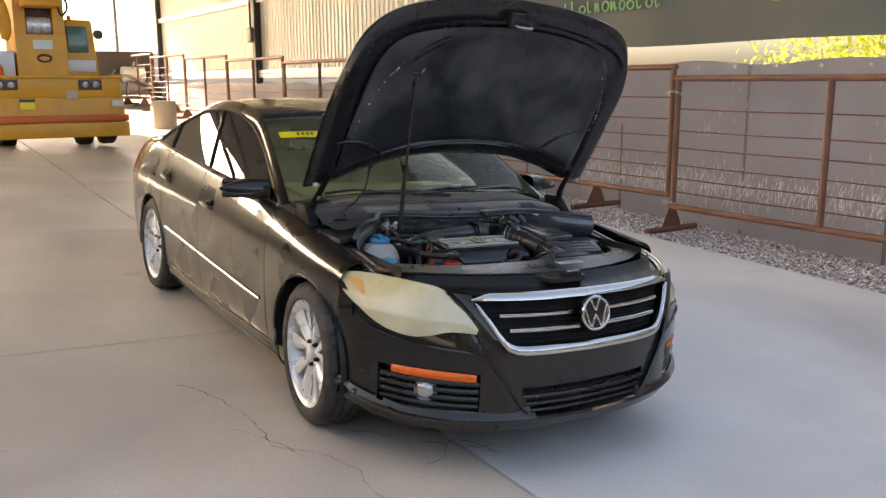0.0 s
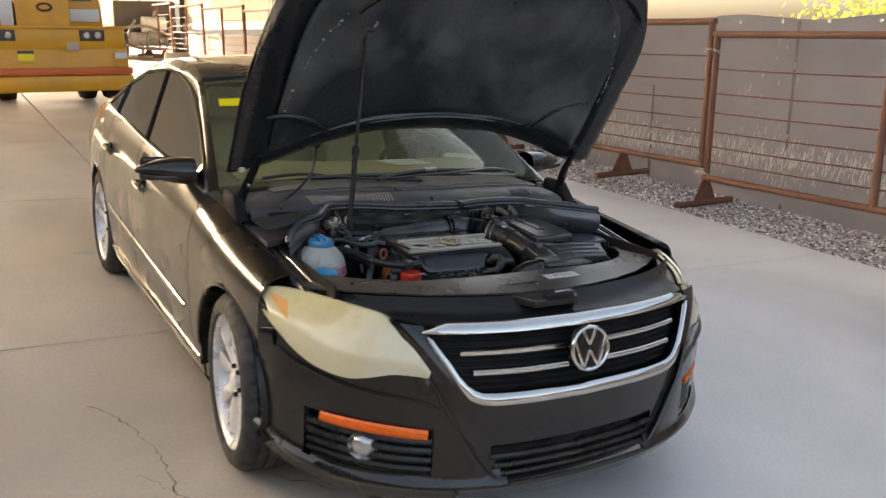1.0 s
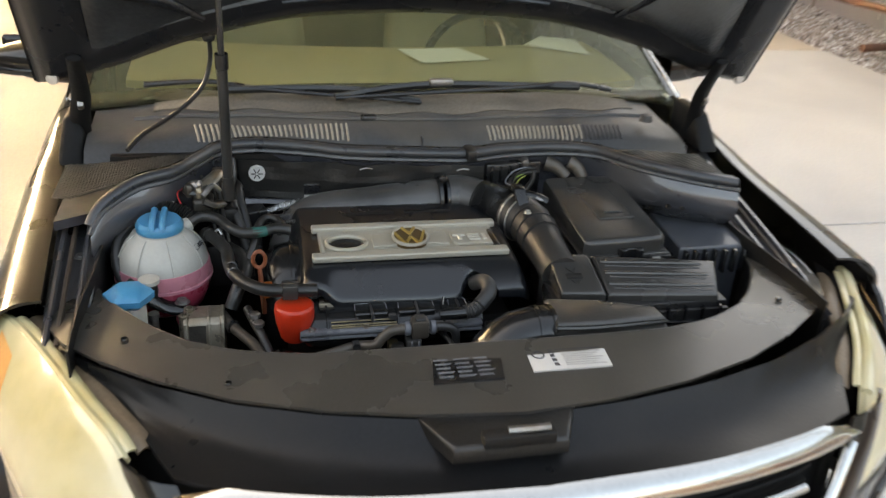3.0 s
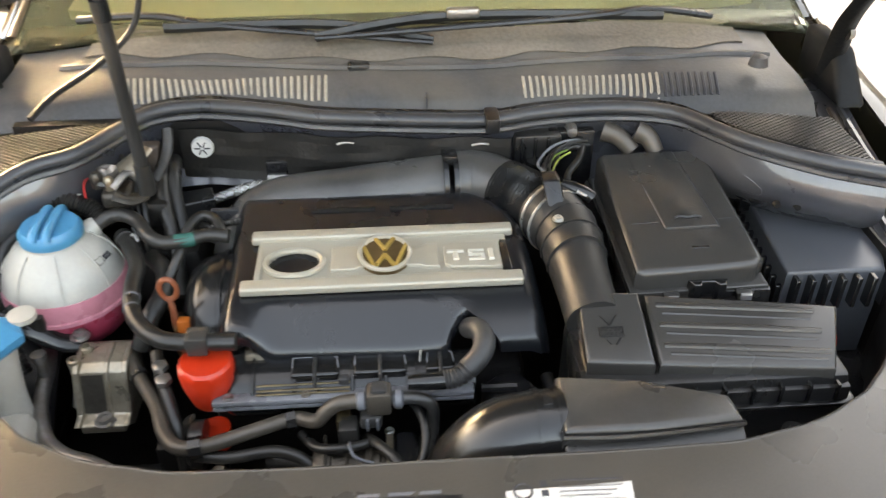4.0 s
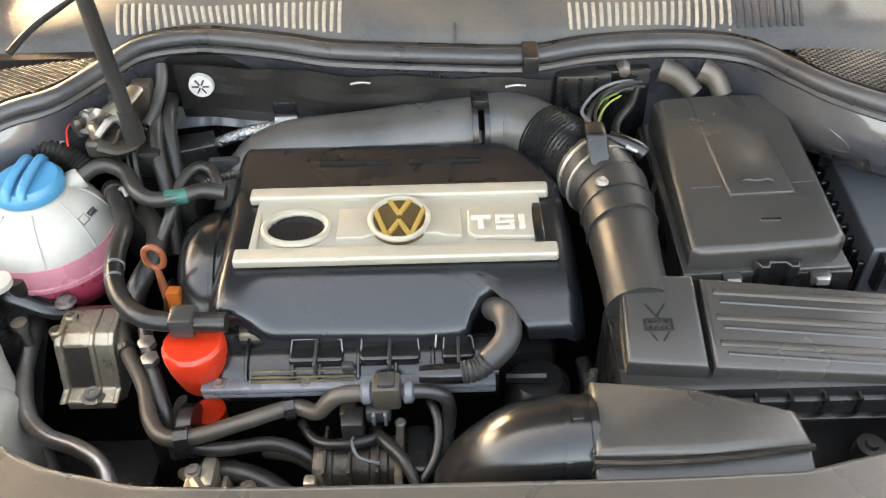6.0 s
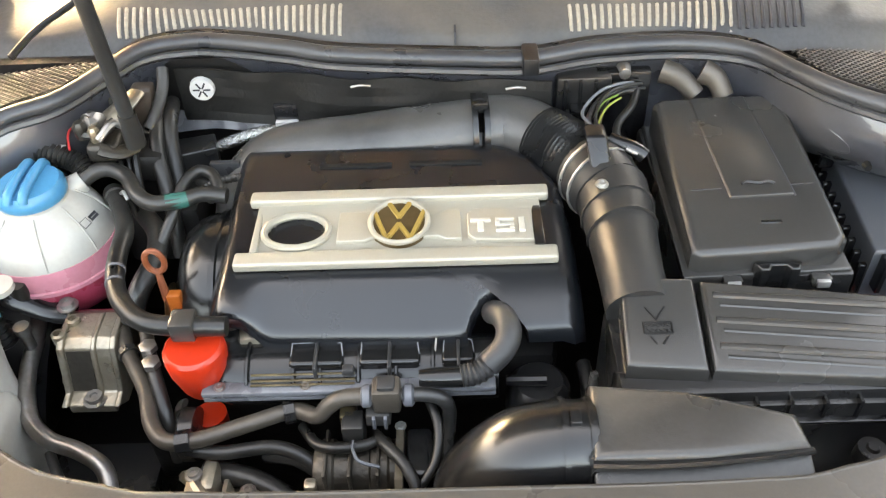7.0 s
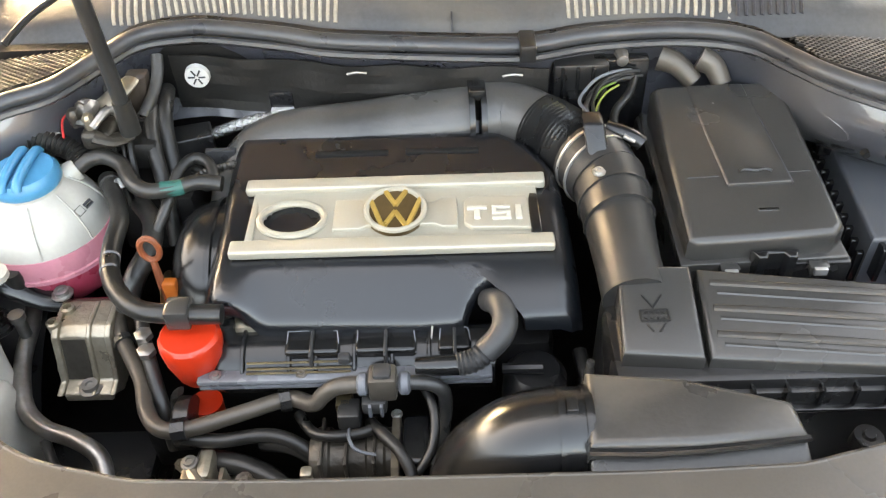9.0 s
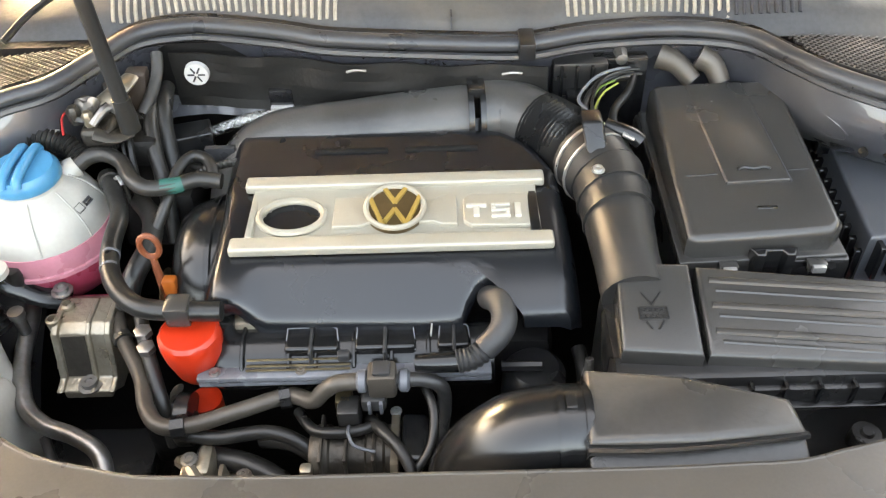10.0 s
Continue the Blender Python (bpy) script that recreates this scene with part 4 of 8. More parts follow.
# ---- wheels ----
def wheel(at, turn, side):
    w = new("wheel")
    w.parent = car
    w.matrix_local = Matrix.Translation(at) @ pose(0, 0, 0, 0, 0, turn) @ (Matrix() if side > 0 else pose(0, 0, 0, 0, 0, 180))
    R, B = 0.335, 0.112
    prof = [(0.246, -B + 0.02), (0.256, -B + 0.004), (0.282, -B), (0.308, -B + 0.008), (0.325, -B + 0.024)]
    for g in (-0.062, -0.022, 0.022, 0.062):
        prof += [(R - 0.002, g - 0.007), (R - 0.010, g - 0.0055), (R - 0.010, g + 0.0055), (R - 0.002, g + 0.007)]
    prof += [(0.325, B - 0.024), (0.308, B - 0.008), (0.282, B), (0.256, B - 0.004), (0.246, B - 0.02)]
    n = len(prof)

    def lug(k, j):
        return -0.010 if (j % 4 == 0 and (4 <= k <= 6 or n - 7 <= k <= n - 5)) else 0.0
    tyre = bmesh.new()
    tyre = lathe(prof, 144, "x", bump=lug, caps=False)
    part("tyre", tyre, TYRE, w, "worn black tyre")
    rim = part("rim", lathe([(0.248, -0.10), (0.228, -0.095), (0.216, -0.02), (0.227, 0.075), (0.238, 0.095), (0.250, 0.100), (0.252, 0.090), (0.238, 0.070), (0.226, 0.02)], 64, "x", caps=False), ALLOY, w, "silver alloy rim")
    part("wheel_back", lathe([(0.0, -0.01), (0.21, -0.01), (0.217, -0.03), (0.0, -0.03)], 40, "x"), DARK, rim)
    part("brake_disc", lathe([(0.0, 0.012), (0.07, 0.012), (0.075, 0.0), (0.155, 0.0), (0.155, -0.02), (0, -0.02)], 40, "x"), STEEL, w)
    for k in range(5):
        for lean in (-1, 1):
            def spoke(u, v):
                r = 0.035 + 0.202 * u
                half = 0.017 + 0.029 * u ** 1.3
                a = radians(72 * k + 90) + lean * (0.25 + 0.10 * u)
                t = (v * 2 - 1)
                h = 0.070 + 0.020 * u - 0.018 * (lean * t + 1) * 0.5 - 0.012 * t * t
                return Vector((h, r * math.cos(a) - half * t * math.sin(a), r * math.sin(a) + half * t * math.cos(a)))
            part("spoke", solid(sheet(spoke, 8, 6), 0.016), ALLOY, rim)
    part("hub_cap", lathe([(0.0, 0.088), (0.026, 0.086), (0.033, 0.080), (0.036, 0.06), (0.036, 0.02)], 28, "x"), ALLOY, rim)
    for k in range(5):
        a = radians(72 * k + 54)
        part("wheel_bolt", lathe([(0.0, 0.076), (0.009, 0.075), (0.011, 0.05)], 8, "x", (0, 0.056 * math.cos(a), 0.056 * math.sin(a))), DARK, rim)
    return w


for side in (1, -1):
    wheel((side * 0.80, 0, HUB_Z), -4.0, side)
    wheel((side * 0.80, WHEELBASE, HUB_Z), 0.0, side)
part("underbody", block(-0.78, 0.78, -0.45, 3.45, 0.18, 0.22, 0.0), DARK, car)

# the body's left half stands a little wider than its right
for ob in car.children_recursive:
    if ob.type == "MESH" and ob.parent.name.split(".")[0] not in ("wheel", "rim", "slam_panel", "hood_latch", "paper_label", "printed_label") and ob.name.split(".")[0] not in ("slam_panel", "underbody"):
        for v in ob.data.vertices:
            if v.co.x > 0:
                f = min(max((0.3 - v.co.y) / 0.9, 0), 1)
                v.co.x *= 1.02 + 0.095 * f * f * (3 - 2 * f)
                if ob.name.split(".")[0] in ("front_bumper", "bumper_crease", "side_marker", "front_fender", "wheel_arch_lip"):
                    k = min(max((v.co.x - 0.72) / 0.2, 0), 1)
                    v.co.x += 0.045 * k * f
    elif ob.name.split(".")[0] == "wheel" and ob.location.x > 0:
        ob.location.x += 0.025
# ---- hood, propped open ----
REAR = [(0, 0.168), (0.25, 0.156), (0.5, 0.100), (0.7, 0.026), (0.80, 0.004), (0.845, 0.0)]
FRONT = [(0, 1.03), (0.25, 1.015), (0.5, 0.975), (0.62, 0.935), (0.70, 0.88), (0.76, 0.80), (0.80, 0.68), (0.825, 0.52), (0.845, 0.36)]
ALONG, OUT = Vector((0, -0.5, 0.8660)), Vector((0, 0.8660, 0.5))


def hood_at(x, d, n):
    return Vector((x, 0.21, 1.09)) + ALONG * d + OUT * n


def hood_sheet(inset, n_of, nu, nv, rear_in=0.0, front_in=0.0):
    def f(u, v):
        k = math.sin((u * 2 - 1) * math.pi / 2)
        x = k * (0.845 - inset)
        a, b = lerp_table(REAR, min(abs(x) + inset * abs(k) ** 3, 0.845))[0] + rear_in, lerp_table(FRONT, min(abs(x) + inset * abs(k) ** 6, 0.845))[0] - front_in
        d = a + (b - a) * v
        return hood_at(x, d, n_of(x, d, abs(k), v))
    return sheet(f, nu, nv)


def crown(x, d):
    return 0.055 * (1 - (x / 0.86) ** 2) - 0.06 * max(d - 0.75, 0) ** 2 * 6


hood = part("hood", solid(hood_sheet(0.0, lambda x, d, k, v: crown(x, d) - 0.01, 40, 24), 0.006), PAINT, car, "open hood with black inner frame and felt liner")


def frame_relief(x, d, k, v):
    edge = min(v, 1 - v, (1 - k) * 1.2)
    return crown(x, d) - 0.045 + 0.030 * math.exp(-(edge / 0.03) ** 2) + 0.020 * (1 if 0.12 < v < 0.88 and k < 0.86 else 0)


part("hood_inner_frame", solid(hood_sheet(0.006, frame_relief, 60, 40), 0.005), HOODBLACK, hood, "black pressed inner frame")


def felt_relief(x, d, k, v):
    p = Vector((x * 2.2, d * 2.2, 0.3))
    wave = noise.noise(p) * 0.020 + noise.noise(p * 2.7) * 0.010 + noise.noise(p * 6.0) * 0.003
    puff = min(min(v, 1 - v) / 0.07, (1 - k) / 0.07, 1.0)
    return crown(x, d) - 0.040 - 0.014 * math.sin(puff * math.pi / 2) + wave * puff


felt = part("hood_liner", hood_sheet(0.135, felt_relief, 80, 60, 0.10, 0.135), FELT, hood, "creased black felt liner with worn edges")
random.seed(17)
for pts in (((-0.690, 0.30), (-0.672, 0.41), (-0.645, 0.51), (-0.605, 0.60), (-0.535, 0.70)), ((0.705, 0.37), (0.70, 0.45), (0.69, 0.53), (0.66, 0.62), (0.61, 0.72))):
    line = curve_points([(x, d, 0) for x, d in pts], 9)
    for a, b in zip(line, line[1:]):
        if random.random() < 0.62:
            w = random.uniform(0.0012, 0.0045)
            a2, b2 = a + Vector((random.uniform(-0.006, 0.006), 0, 0)), b + Vector((random.uniform(-0.006, 0.006), 0, 0))
            part("liner_torn_edge", tube([hood_at(q.x, q.y, crown(q.x, q.y) - 0.058) for q in (a2, a2.lerp(b2, 0.5), b2)], [w * 0.4, w, w * 0.3], 5, 2), FOIL, felt)
# pressed swages at the rear corners and the middle
for s in (1, -1):
    arc = ((0.42, 0.206), (0.47, 0.262), (0.52, 0.315), (0.60, 0.352), (0.66, 0.362)) if s > 0 else ((0.48, 0.185), (0.55, 0.235), (0.62, 0.262), (0.69, 0.275), (0.75, 0.268))
    part("frame_swage", tube([hood_at(s * x, d, crown(x, d) - 0.050) for x, d in arc], [0.006, 0.015, 0.018, 0.014, 0.005], 10, 5), HOODBLACK, hood)
    part("hood_bolt", lathe([(0.0, -0.006), (0.011, -0.005), (0.014, 0.002)], 10, "y", hood_at(s * 0.80, 0.035, -0.035)), GALV, hood)
    arm = part("hood_hinge", tube([hood_at(s * 0.745, 0.10, -0.04), (s * 0.755, 0.205, 1.06), (s * 0.77, 0.245, 0.99), (s * 0.775, 0.27, 0.93)], [0.016, 0.020, 0.022, 0.02], 8, 5, squash=0.5), DARK, car, "folded hood hinge arm")
    part("hinge_bolt", lathe([(0.0, 0.012), (0.010, 0.011), (0.013, 0.0)], 8, "x", (s * 0.765, 0.215, 1.03)), STEEL, arm)
    part("hinge_cover", block(s * 0.79 - 0.03, s * 0.79 + 0.03, 0.17, 0.36, 0.90, 0.99, 0.012, 2, shift=(0, 0.05), top=(0.01, 0.03)), MATTE, car)
part("rear_swage", tube([hood_at(x, 0.246 - 0.022 * (x / 0.3) ** 2, crown(x, 0.25) - 0.046) for x in (-0.32, -0.16, 0, 0.14, 0.26)], [0.004, 0.011, 0.013, 0.011, 0.004], 8, 6), SATIN, hood)
part("striker", tube([hood_at(-0.06, 0.93, -0.03), hood_at(-0.06, 0.945, -0.085), hood_at(-0.02, 0.95, -0.10), hood_at(0.02, 0.945, -0.085), hood_at(0.02, 0.93, -0.03)], 0.007, 6, 4), STEEL, hood)
part("striker_plate", block(-0.09, 0.05, -0.315, -0.275, 1.86, 1.93, 0.01, shift=(0, -0.02)), HOODBLACK, hood)
for pts in (((-0.50, 0.70), (-0.47, 0.74), (-0.40, 0.79), (-0.33, 0.83)),):
    part("frame_channel", tube([hood_at(x, d, crown(x, d) - 0.050) for x, d in pts], [0.012, 0.018, 0.018, 0.012], 8, 4), SATIN, hood)

for ob in (hood, *hood.children_recursive):
    for v in ob.data.vertices:
        if v.co.x > 0:
            v.co.x *= 1.03
# prop rod with its socket on the hood
rod = part("prop_rod", tube([(-0.446, -0.036, 0.945), (-0.445, -0.06, 1.20)], 0.0105, 10, 1), BLACK, car, "thin black prop rod holding the hood")
part("rod_upper", tube([(-0.445, -0.06, 1.19), (-0.444, -0.105, 1.645)], 0.0065, 8, 1), BLACK, rod)
part("rod_collar", tube([(-0.445, -0.058, 1.185), (-0.445, -0.061, 1.215)], 0.013, 10, 1), SATIN, rod)
part("rod_base", lathe([(0.014, 0.900), (0.014, 0.925), (0.0125, 0.940), (0.0125, 0.950), (0.0, 0.952)], 14, "z", (-0.446, -0.036, 0)), RUBBER, rod)
sock = part("rod_socket", block(-0.475, -0.415, -0.125, -0.085, 1.625, 1.675, 0.012), BLACK, hood)
for dx in (-0.03, 0.03):
    part("socket_clip", tube([(-0.444, -0.115, 1.63), (-0.444 + dx, -0.125, 1.655), (-0.444 + dx * 0.6, -0.13, 1.69)], 0.005, 6, 4), STEEL, sock)
part("washer_hose", tube([(-0.477, 0.236, 1.178), (-0.478, 0.25, 1.12), (-0.50, 0.24, 1.06), (-0.56, 0.21, 1.01), (-0.63, 0.17, 0.975), (-0.66, 0.12, 0.955)], 0.0055, 8), RUBBER, car, "thin black washer hose")
part("washer_nozzle", lathe([(0.0, 0.016), (0.012, 0.012), (0.016, 0.0), (0.012, -0.012)], 12, "z", (-0.477, 0.232, 1.182)), SATIN, hood)

# ---- engine bay: tub, bulkhead, cowl ----
SEAL_LINE = [(-0.715, -0.105, 0.880), (-0.69, -0.075, 0.915), (-0.627, -0.023, 0.940), (-0.559, 0.012, 0.946), (-0.508, 0.082, 0.950), (-0.466, 0.138, 0.953), (-0.40, 0.155, 0.954), (-0.347, 0.150, 0.954), (-0.25, 0.130, 0.951),
             (-0.172, 0.110, 0.948), (0, 0.090, 0.947), (0.105, 0.083, 0.947), (0.202, 0.105, 0.948), (0.326, 0.110, 0.949), (0.418, 0.084, 0.950), (0.463, 0.024, 0.952), (0.497, -0.028, 0.954), (0.545, -0.072, 0.954), (0.61, -0.108, 0.950), (0.69, -0.125, 0.940)]
seal_pts = curve_points(SEAL_LINE, 5)
bay_seal = part("bay_seal", tube(seal_pts, 0.013, 10, 1, squash=0.9), SEAL, car, "thick grey rubber bulkhead seal")
part("seal_lip", tube([p + Vector((0, -0.016, -0.012)) for p in seal_pts], 0.0055, 6, 1), SEAL, bay_seal)
part("seal_bead", tube([p + Vector((0, 0.016, 0.004)) for p in seal_pts], 0.0065, 6, 1), BLACK, bay_seal)
part("seal_clip", block(0.095, 0.118, 0.052, 0.102, 0.935, 0.962, 0.003), BLACK, bay_seal)


def seal_at(f):
    k = f * (len(seal_pts) - 1)
    i = min(int(k), len(seal_pts) - 2)
    return seal_pts[i].lerp(seal_pts[i + 1], k - i)


def flare(x):
    t = min(max((abs(x) - (0.42 if x > 0 else 0.52)) / 0.10, 0), 1)
    return t * t * (3 - 2 * t)


def bulkhead_point(u, v):
    p = seal_at(u)
    t = flare(p.x)
    y = (-0.012 - 0.035 * v + 0.03 * math.sin(v * 2.6)) * (1 - t) + (-0.012 + 0.05 * v - 0.034 * math.sin(math.pi * v)) * t
    return p + Vector((0, y, -0.018 - (0.12 - 0.015 * t) * v))


part("bulkhead_panel", solid(sheet(bulkhead_point, 90, 8), 0.004), BAYPAINT, car, "dusty painted bulkhead pressing")


emboss = [(0.795, 0.18), (0.815, 0.22), (0.850, 0.30), (0.872, 0.42), (0.872, 0.55), (0.850, 0.58), (0.815, 0.52)]
part("bulkhead_swage", tube([bulkhead_point(u, v) + Vector((0, -0.003, 0)) for u, v in emboss], 0.0022, 6, 4), BAYPAINT, car)


def cowl_front(x):
    base = min((p for p in seal_pts), key=lambda p: abs(p.x - x)).y + 0.022
    return max(base, 0.155 if x < -0.44 else 0.108 if x > 0.40 else base)


def end_drop(x):
    t = min(max((abs(x) - 0.50) / 0.26, 0), 1)
    return 0.020 * t * t * (3 - 2 * t)


def cowl_point(x, v):
    y0 = cowl_front(x)
    p = over_point(0.40, max(min(x / 0.80, 1), -1))
    y1, z1 = 0.30 + 0.20 * (abs(x) / 0.72) ** 2.2, 1.022 - 0.030 * (abs(x) / 0.72) ** 2
    z0 = 0.952
    z0, z1 = z0 - end_drop(x), z1 - end_drop(x)
    return Vector((x, y0 + (y1 - y0) * v, z0 + (z1 - z0) * v ** 0.85 + 0.006 * math.sin(math.pi * min(v * 2.2, 1)) - 0.020 * (1 - min(v / 0.10, 1)) ** 2))


cowl = part("cowl", solid(sheet(lambda u, v: cowl_point(-0.76 + 1.45 * u, v), 104, 14), 0.006), COWL, car, "dusty grey plastic windscreen cowl with air slots")
part("cowl_step", tube([cowl_point(-0.66 + 1.32 * k / 30, 0.50) for k in range(31)], 0.009, 6, 1, squash=0.7), COWL, cowl)
part("cowl_dust", solid(sheet(lambda u, v: cowl_point((u * 2 - 1) * 0.62, 0.60 + 0.03 * math.sin(u * 40) * (1 - v) + 0.40 * v) + Vector((0, 0, 0.003)), 90, 6), 0.002), COWLDUST, cowl, "dust caked along the windscreen edge")
part("cowl_seam", block(-0.0012, 0.0012, 0.115, 0.29, 0.955, 0.9725, 0.0, bm=None, shift=(0, 0.004)), INK, cowl)


def on_cowl(x, y, lift=0.0):
    y0, y1 = cowl_front(x), 0.30 + 0.20 * (abs(x) / 0.72) ** 2.2
    p = cowl_point(x, min(max((y - y0) / (y1 - y0), 0), 1))
    return p + Vector((0, 0, lift))


for s in (-1, 1):
    for k in range(30):
        f = k / 29
        x = s * (0.172 + 0.338 * f)
        lo, hi = ((0.137 + 0.031 * f, 0.196 + 0.028 * f) if s < 0 else (0.118 + 0.010 * f, 0.176 + 0.008 * f))
        lo = max(lo, cowl_front(x) + 0.012)
        bm = tube([on_cowl(x + s * 0.010 * f * q, lo + (hi - lo) * q, 0.0006) for q in (0, 0.2, 0.4, 0.6, 0.8, 1)], 0.0030, 6, 1, squash=0.7)
        # Bars are beige, and ink black past 72% of the left run.
        part("cowl_slot", bm, BEIGE_SLOT if s < 0 or f < 0.72 else INK, cowl)
part("cowl_notch", block(-0.135, -0.095, 0.205, 0.228, 0.985, 0.999, 0.005), BLACK, cowl)


def lattice(poly, z, cell):
    """A diamond mesh cut to an outline."""
    def inside(x, y):
        hit = False
        for (x0, y0), (x1, y1) in zip(poly, poly[1:] + poly[:1]):
            if (y0 > y) != (y1 > y) and x < (x1 - x0) * (y - y0) / (y1 - y0) + x0:
                hit = not hit
        return hit
    bm = bmesh.new()
    xs, ys = [p[0] for p in poly], [p[1] for p in poly]
    c = cell
    w = c * 0.13
    i0, i1 = int(min(xs) / c) - 1, int(max(xs) / c) + 1
    j0, j1 = int(min(ys) / c) - 1, int(max(ys) / c) + 1
    for i in range(i0, i1):
        for j in range(j0, j1):
            if (i + j) % 2:
                continue
            x, y = i * c, j * c * 0.7
            for dx, dy in ((c, c * 0.7), (c, -c * 0.7)):
                if inside(x + dx / 2, y + dy / 2):
                    d = Vector((dx, dy, 0)).normalized()
                    n = Vector((-d.y, d.x, 0)) * w
                    a, b = Vector((x, y, z - end_drop(x))), Vector((x + dx, y + dy, z - end_drop(x + dx)))
                    lo = Vector((0, 0, -0.004))
                    vs = [bm.verts.new(p) for p in (a - n, b - n, b + n, a + n, a - n + lo, b - n + lo, b + n + lo, a + n + lo)]
                    for q in ((0, 1, 2, 3), (0, 4, 5, 1), (2, 6, 7, 3)):
                        bm.faces.new([vs[m] for m in q])
    return bm


for poly in ([(-0.785, -0.09), (-0.62, 0.005), (-0.56, 0.04), (-0.515, 0.10), (-0.485, 0.16), (-0.785, 0.16)], [(0.47, 0.115), (0.70, 0.112), (0.70, -0.095), (0.60, -0.075), (0.535, -0.03), (0.495, 0.04)]):
    # Dark plate under the lattice paints its openings as shaded.
    base = part("corner_mesh_tray", prism(poly, 0.865, 0.885), INK, cowl, "black mesh corner of the cowl")
    tagged(part("mesh_lattice", lattice(poly, 0.949, 0.0060), MESHGREY, base, "", 0), kind="stuff")
# wipers
for a, b, c, side in (((-0.64, 0.40, 1.022), (-0.34, 0.31, 1.035), (0.02, 0.245, 1.022), 1), ((0.55, 0.33, 1.028), (0.28, 0.275, 1.05), (-0.19, 0.252, 1.032), 1)):
    arm = part("wiper", tube([a, ((a[0] + b[0]) / 2, (a[1] + b[1]) / 2, (a[2] + b[2]) / 2 + 0.014), b, c], [0.012, 0.009, 0.008, 0.006], 8, 6, squash=0.7), BLACK, car, "black wiper arm and blade")
    part("wiper_blade", tube([(b[0] + (b[0] - c[0]) * 0.35, b[1] + 0.012, b[2] - 0.004), ((b[0] + c[0]) / 2, (b[1] + c[1]) / 2 + 0.022, b[2] + 0.004), (c[0], c[1] + 0.016, c[2] - 0.004)], 0.007, 6, 6, squash=1.4), RUBBER, arm)
part("wiper_nut", block(0.045, 0.105, 0.272, 0.292, 1.052, 1.070, 0.005), STEEL, car)
part("wiper_end_cap", lathe([(0.0, 0.02), (0.014, 0.016), (0.018, 0.0)], 14, "z", (0.60, 0.19, 0.985)), COWL, cowl)

# tub
part("bay_floor", block(-0.70, 0.70, -0.60, 0.14, 0.36, 0.40, 0.0), DARK, car)
part("firewall", block(-0.70, 0.70, 0.135, 0.155, 0.36, 0.935, 0.0), DARK, car)
for s in (1, -1):
    part("inner_wing", solid(sheet(lambda u, v: Vector((s * (0.70 + 0.0 * u + 0.005 * math.sin(9 * u)), -0.50 + 0.66 * u, 0.38 + 0.46 * v)), 10, 5), 0.004), DARK, car)
    ledge_bm = sheet(lambda u, v: Vector((s * (0.700 + (lerp_table(TOP, -0.45 + 0.78 * u)[0] - 0.705) * v), -0.45 + 0.78 * u, lerp_table(TOP, -0.45 + 0.78 * u)[1] - 0.020 - 0.022 * math.sin(math.pi * v))), 24, 6)
    wing = part("wing_ledge", solid(ledge_bm, 0.004), BAYPAINT, car, "dusty painted flange beside the engine bay")
    for off, r in ((0.725, 0.006), (0.752, 0.005), (0.772, 0.006)):
        part("wing_rail", tube([(s * (off + (lerp_table(TOP, y)[0] - 0.79) * 0.6), y, lerp_table(TOP, y)[1] - 0.018) for y in (-0.40, -0.30, -0.17, -0.05, 0.08, 0.2)], r, 6, 4), RUSTBROWN if off == 0.752 else BAYPAINT, wing)
    for y in (-0.12, 0.1):
        bolt((s * 0.738, y, lerp_table(TOP, y)[1] - 0.036), 0.008, wing)

# ---- engine: cover and plate ----
engine = part("engine_block", block(-0.34, 0.12, -0.30, 0.06, 0.40, 0.74, 0.02), DARK, car, "dark engine under its plastic cover")


def cover_top(x, y):
    """Height of the cover's skin."""
    z = 0.846 + (y + 0.17) * 0.10
    z -= 3.2 * max(y + 0.01, 0) ** 1.3
    z -= 7.0 * max(-0.300 - x, 0) ** 1.4 + 7.0 * max(x - 0.128, 0) ** 1.4
    # scooped shelf along the front
    t = min(max((x + 0.275) / 0.03, 0), 1) * min(max((0.050 - x) / 0.045, 0), 1)
    t = t * t * (3 - 2 * t)
    d = max(-0.244 - y, 0)
    scoop = 0.74 * d * d / (d + 0.012)
    plain = 2.4 * max(-0.240 - y, 0) ** 1.8
    return z - scoop * t - plain * (1 - t)


C_OUT = [(-0.285, 0.030), (-0.18, 0.034), (0.045, 0.008), (0.105, -0.035), (0.138, -0.090), (0.150, -0.150), (0.152, -0.298), (0.135, -0.318), (0.078, -0.318), (0.072, -0.298), (0.060, -0.276), (0.040, -0.268), (0.022, -0.276), (0.010, -0.294), (0.004, -0.310),
         (-0.05, -0.312), (-0.24, -0.308), (-0.275, -0.296), (-0.315, -0.290), (-0.330, -0.268), (-0.328, -0.15), (-0.322, -0.02), (-0.310, 0.015)]


